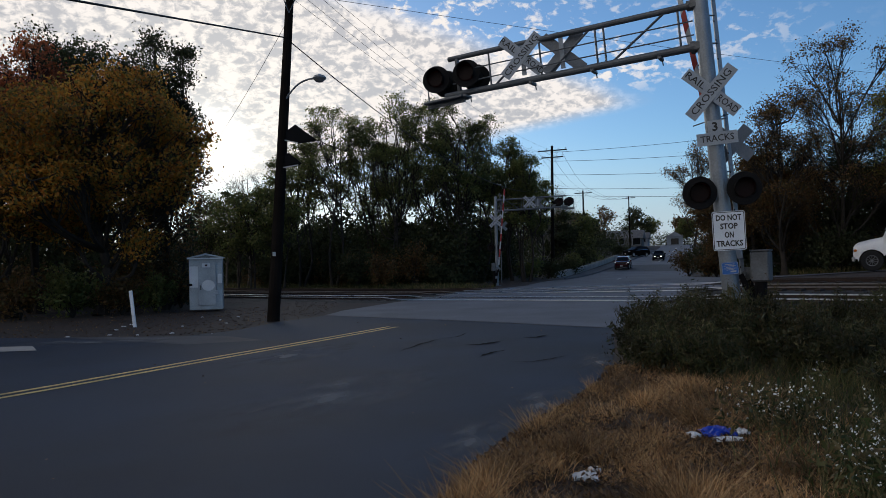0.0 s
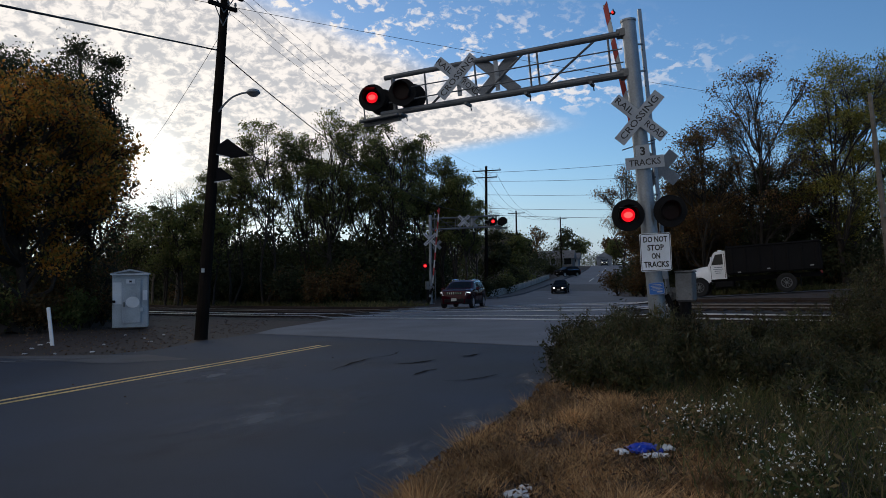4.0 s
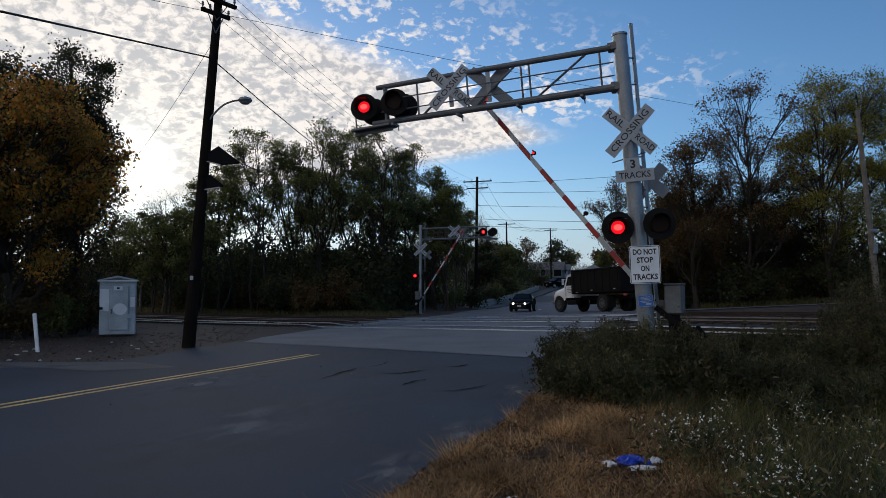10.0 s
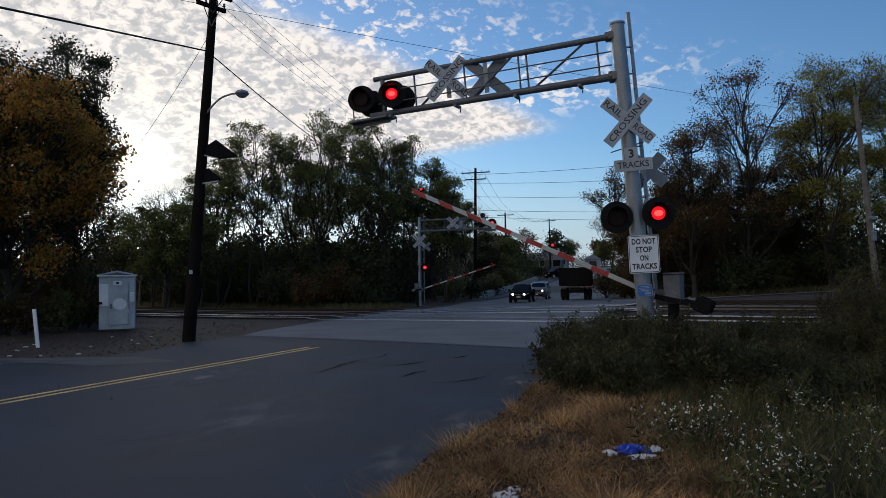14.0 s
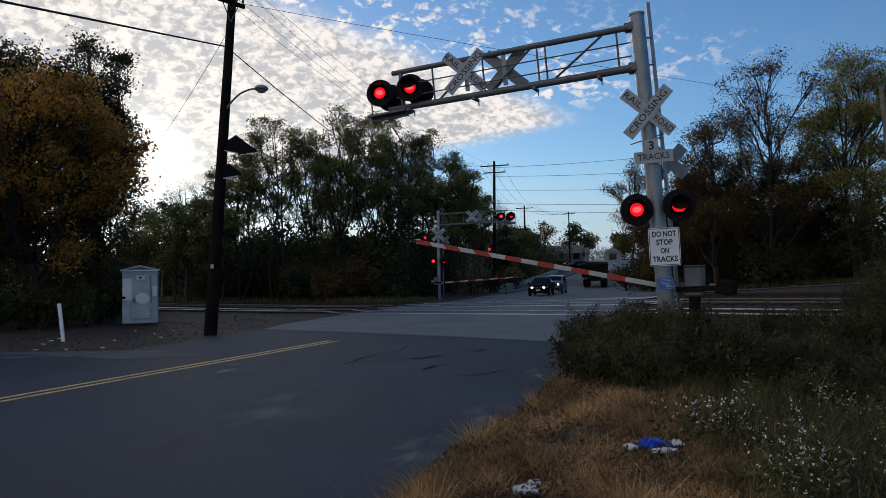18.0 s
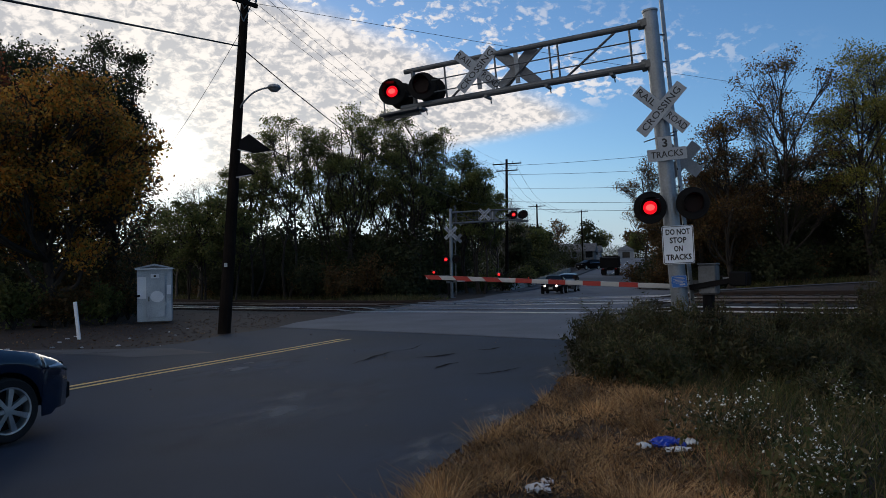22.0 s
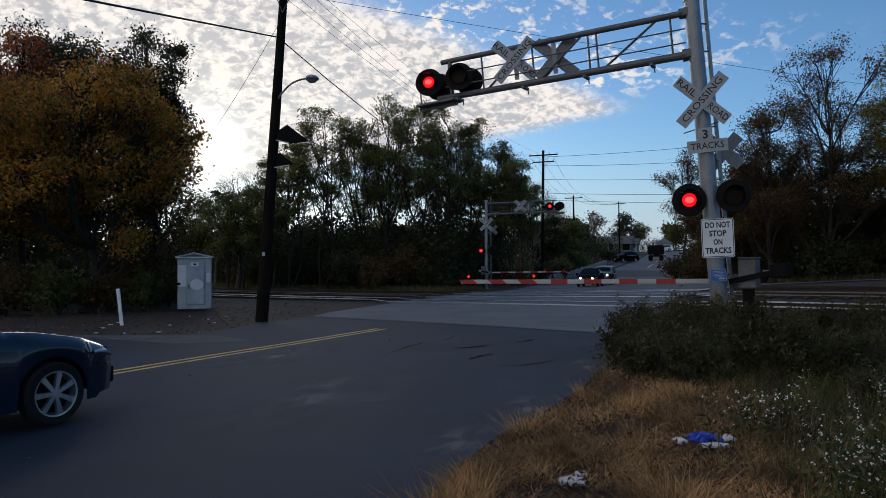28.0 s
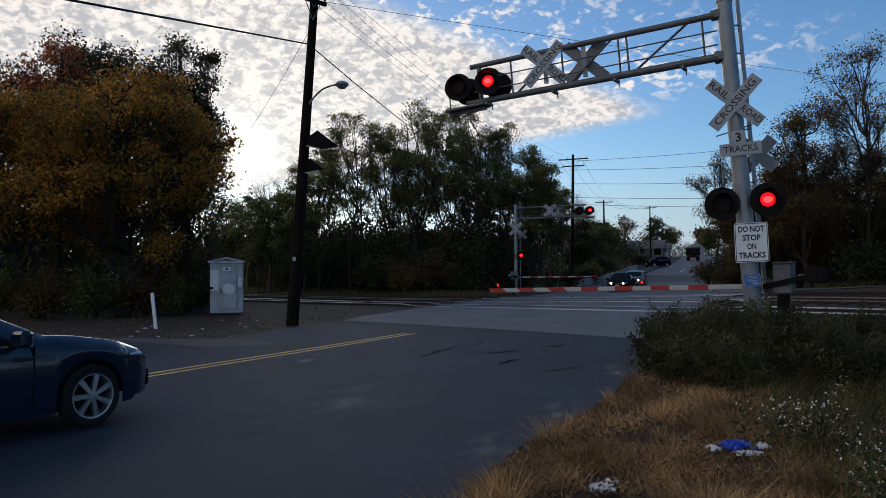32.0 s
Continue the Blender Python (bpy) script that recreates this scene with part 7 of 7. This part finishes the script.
def glide(rows, t):
    """Smooth value of the rows (t, ...) at t, without overshoot (monotone cubic)."""
    if t <= rows[0][0]:
        return rows[0][1:]
    if t >= rows[-1][0]:
        return rows[-1][1:]
    i = max(k for k in range(len(rows) - 1) if rows[k][0] <= t)
    t0, t1 = rows[i][0], rows[i + 1][0]
    h, u = t1 - t0, (t - t0) / (t1 - t0)
    out = []
    for c in range(1, len(rows[0])):
        def slope(k):
            if k <= 0 or k >= len(rows) - 1:
                j = min(max(k, 0), len(rows) - 2) if k <= 0 else len(rows) - 2
                return (rows[j + 1][c] - rows[j][c]) / (rows[j + 1][0] - rows[j][0])
            a = (rows[k][c] - rows[k - 1][c]) / (rows[k][0] - rows[k - 1][0])
            b = (rows[k + 1][c] - rows[k][c]) / (rows[k + 1][0] - rows[k][0])
            return 0.0 if a * b <= 0 else 2 * a * b / (a + b)
        p0, p1, m0, m1 = rows[i][c], rows[i + 1][c], slope(i) * h, slope(i + 1) * h
        out.append((2 * u ** 3 - 3 * u * u + 1) * p0 + (u ** 3 - 2 * u * u + u) * m0 + (-2 * u ** 3 + 3 * u * u) * p1 + (u ** 3 - u * u) * m1)
    return out


def drive(ob, wheels, rows):
    """rows: seconds, place x and y, heading in degrees from +x. The wheels roll with the way gone."""
    path, rolls = [], []
    gone, last = 0.0, None
    for k in range(0, 961):
        t = k / 30
        x, y, hd = glide(rows, t)
        d = 0.0 if last is None else math.hypot(x - last[0], y - last[1])
        gone += d
        last = (x, y)
        c, s = math.cos(radians(hd)), math.sin(radians(hd))
        zf, zr = land(x + c * 1.3, y + s * 1.3), land(x - c * 1.3, y - s * 1.3)
        pitch = -math.degrees(math.atan2(zf - zr, 2.6))
        path.append((t, pose(x, y, (zf + zr) / 2 + 0.022, 0, pitch, hd)))
        rolls.append((t, gone))
    still = [k for k in range(961) if not (0 < k < 960 and abs(rolls[k + 1][1] - rolls[k - 1][1]) < 1e-5)]
    keep = [k for k in still if k % 3 == 0 or k in (0, 960) or (k - 1) not in still or (k + 1) not in still]
    walk(ob, [path[k] for k in keep])
    for w, m, r, sgn in wheels:
        walk(w, [(rolls[k][0], m @ Matrix.Rotation(sgn * rolls[k][1] / r, 4, "Y")) for k in still])


HALF = 0.5965          # seconds for which each lens of a pair stays uncovered
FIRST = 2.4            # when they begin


# the lenses glow throughout; the added shutters swing over them to blink them
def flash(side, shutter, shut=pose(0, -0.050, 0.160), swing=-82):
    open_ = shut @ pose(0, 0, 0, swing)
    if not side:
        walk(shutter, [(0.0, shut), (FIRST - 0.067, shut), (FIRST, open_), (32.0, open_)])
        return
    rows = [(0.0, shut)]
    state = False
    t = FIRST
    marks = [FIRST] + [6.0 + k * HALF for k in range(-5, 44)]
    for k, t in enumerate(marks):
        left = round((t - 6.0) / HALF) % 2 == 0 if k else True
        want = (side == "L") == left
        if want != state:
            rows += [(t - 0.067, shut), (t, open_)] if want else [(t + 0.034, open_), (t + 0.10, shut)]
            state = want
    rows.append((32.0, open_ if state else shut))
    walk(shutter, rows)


def motions():
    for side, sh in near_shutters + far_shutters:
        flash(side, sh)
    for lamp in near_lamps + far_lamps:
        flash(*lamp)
    angles = [(0.0, 79.5), (6.8, 79.5), (7.2, 78.0), (7.5, 75.5), (8.0, 69.8), (9.0, 60.3), (10.0, 50.6), (11.0, 42.0), (12.0, 34.8), (13.0, 29.0), (14.0, 24.3), (16.5, 15.2), (18.0, 11.2), (19.5, 7.8), (20.0, 6.8), (20.5, 5.7), (21.0, 4.6), (21.5, 3.8), (22.0, 2.9), (22.5, 2.3), (23.0, 1.6), (24.0, 1.1), (25.0, 0.8), (27.5, 0.1), (28.5, -0.3), (30.0, -0.6), (32.0, -1.0)]
    walk(near_arm, [(t, pose(0, 0, 0, 0, -a, 0)) for t, a in angles])
    far = [(0.0, 84.0), (7.2, 84.0), (9.0, 68.0), (11.0, 48.0), (13.0, 26.0), (14.5, 14.0), (17.0, 5.0), (19.0, 1.5), (21.0, 0.0), (32.0, 0.0)]
    walk(far_arm, [(t, pose(0, 0, 0, 0, -a, 0)) for t, a in far])
    drive(suv, suv_wheels, [(0.0, 21.1, 86.0, -110), (1.0, 16.0, 71.0, -110), (2.0, 11.4, 58.0, -110), (3.0, 7.9, 48.5, -110), (3.5, 6.3, 44.0, -111), (5.5, -0.42, 23.4, -115.5), (6.0, -1.66, 19.85, -118), (6.5, -3.04, 17.10, -121.5), (7.0, -4.64, 14.40, -125), (7.5, -6.38, 11.40, -127), (8.0, -8.6, 8.7, -130), (9.0, -14.2, 3.1, -135), (11.0, -31.0, -12.0, -137), (13.0, -45.0, -26.0, -137), (32.0, -46.0, -27.0, -137)])
    drive(sedan, sedan_wheels, [(0.0, -36.06, -35.56, 50), (14.0, -18.06, -13.06, 50), (17.0, -7.26, 2.54, 57), (18.0, -5.91, 4.89, 59), (18.5, -5.52, 5.56, 60), (19.0, -5.28, 5.96, 60), (19.5, -5.14, 6.22, 60), (20.0, -5.06, 6.35, 60), (20.6, -5.03, 6.41, 60), (32.0, -5.02, 6.44, 60)])
    drive(waiting, waiting_wheels, [(0.0, 31.2, 106.0, -110), (1.0, 29.2, 100.5, -110), (2.0, 26.4, 93.5, -110), (3.5, 20.8, 80.0, -110), (6.0, 14.4, 63.0, -110), (7.0, 12.9, 58.6, -110), (8.0, 12.2, 56.2, -110), (9.0, 11.9, 55.2, -110), (9.6, 11.85, 55.0, -110), (32.0, 11.85, 55.0, -110)])
    drive(second, second_wheels, [(0.0, 66.0, 205.0, -110), (6.0, 51.0, 163.0, -110), (8.0, 41.5, 137.5, -110), (9.0, 36.6, 124.0, -110), (11.0, 25.5, 93.0, -110), (13.0, 17.5, 70.5, -110), (14.0, 15.5, 64.8, -110), (15.5, 14.6, 62.2, -110), (16.5, 14.5, 62.0, -110), (32.0, 14.5, 62.0, -110)])
    drive(van, van_wheels, [(0.0, 128.0, 177.0, 180), (18.0, 122.0, 177.0, 180), (25.5, 78.0, 176.0, 180), (27.5, 58.8, 176.0, 180), (28.0, 55.5, 176.0, 180), (29.0, 46.5, 176.0, 180), (30.5, 34.0, 176.0, 180), (32.0, 25.0, 176.5, 180)])
    drive(truck, truck_wheels, [(0.0, 23.3, 35.35, 150), (1.0, 21.4, 36.45, 150), (1.5, 20.8, 36.8, 150), (2.0, 20.35, 37.05, 150), (3.0, 19.95, 37.3, 150), (3.5, 19.8, 37.4, 150), (5.5, 18.75, 38.0, 150), (6.0, 18.35, 38.2, 150), (6.5, 17.8, 38.5, 150), (7.0, 17.2, 38.8, 150), (8.0, 15.75, 39.6, 147), (9.0, 14.6, 41.3, 132), (10.0, 14.0, 44.0, 112), (11.0, 14.1, 47.0, 98), (12.0, 14.7, 50.2, 87), (13.0, 15.6, 53.5, 80), (14.0, 17.0, 58.0, 72), (17.0, 20.9, 72.0, 70), (18.0, 22.8, 78.0, 70), (20.0, 26.4, 90.0, 70), (22.0, 29.8, 101.0, 70), (25.0, 33.9, 113.5, 70), (28.0, 38.6, 126.0, 70), (32.0, 46.0, 147.0, 70)])


motions()
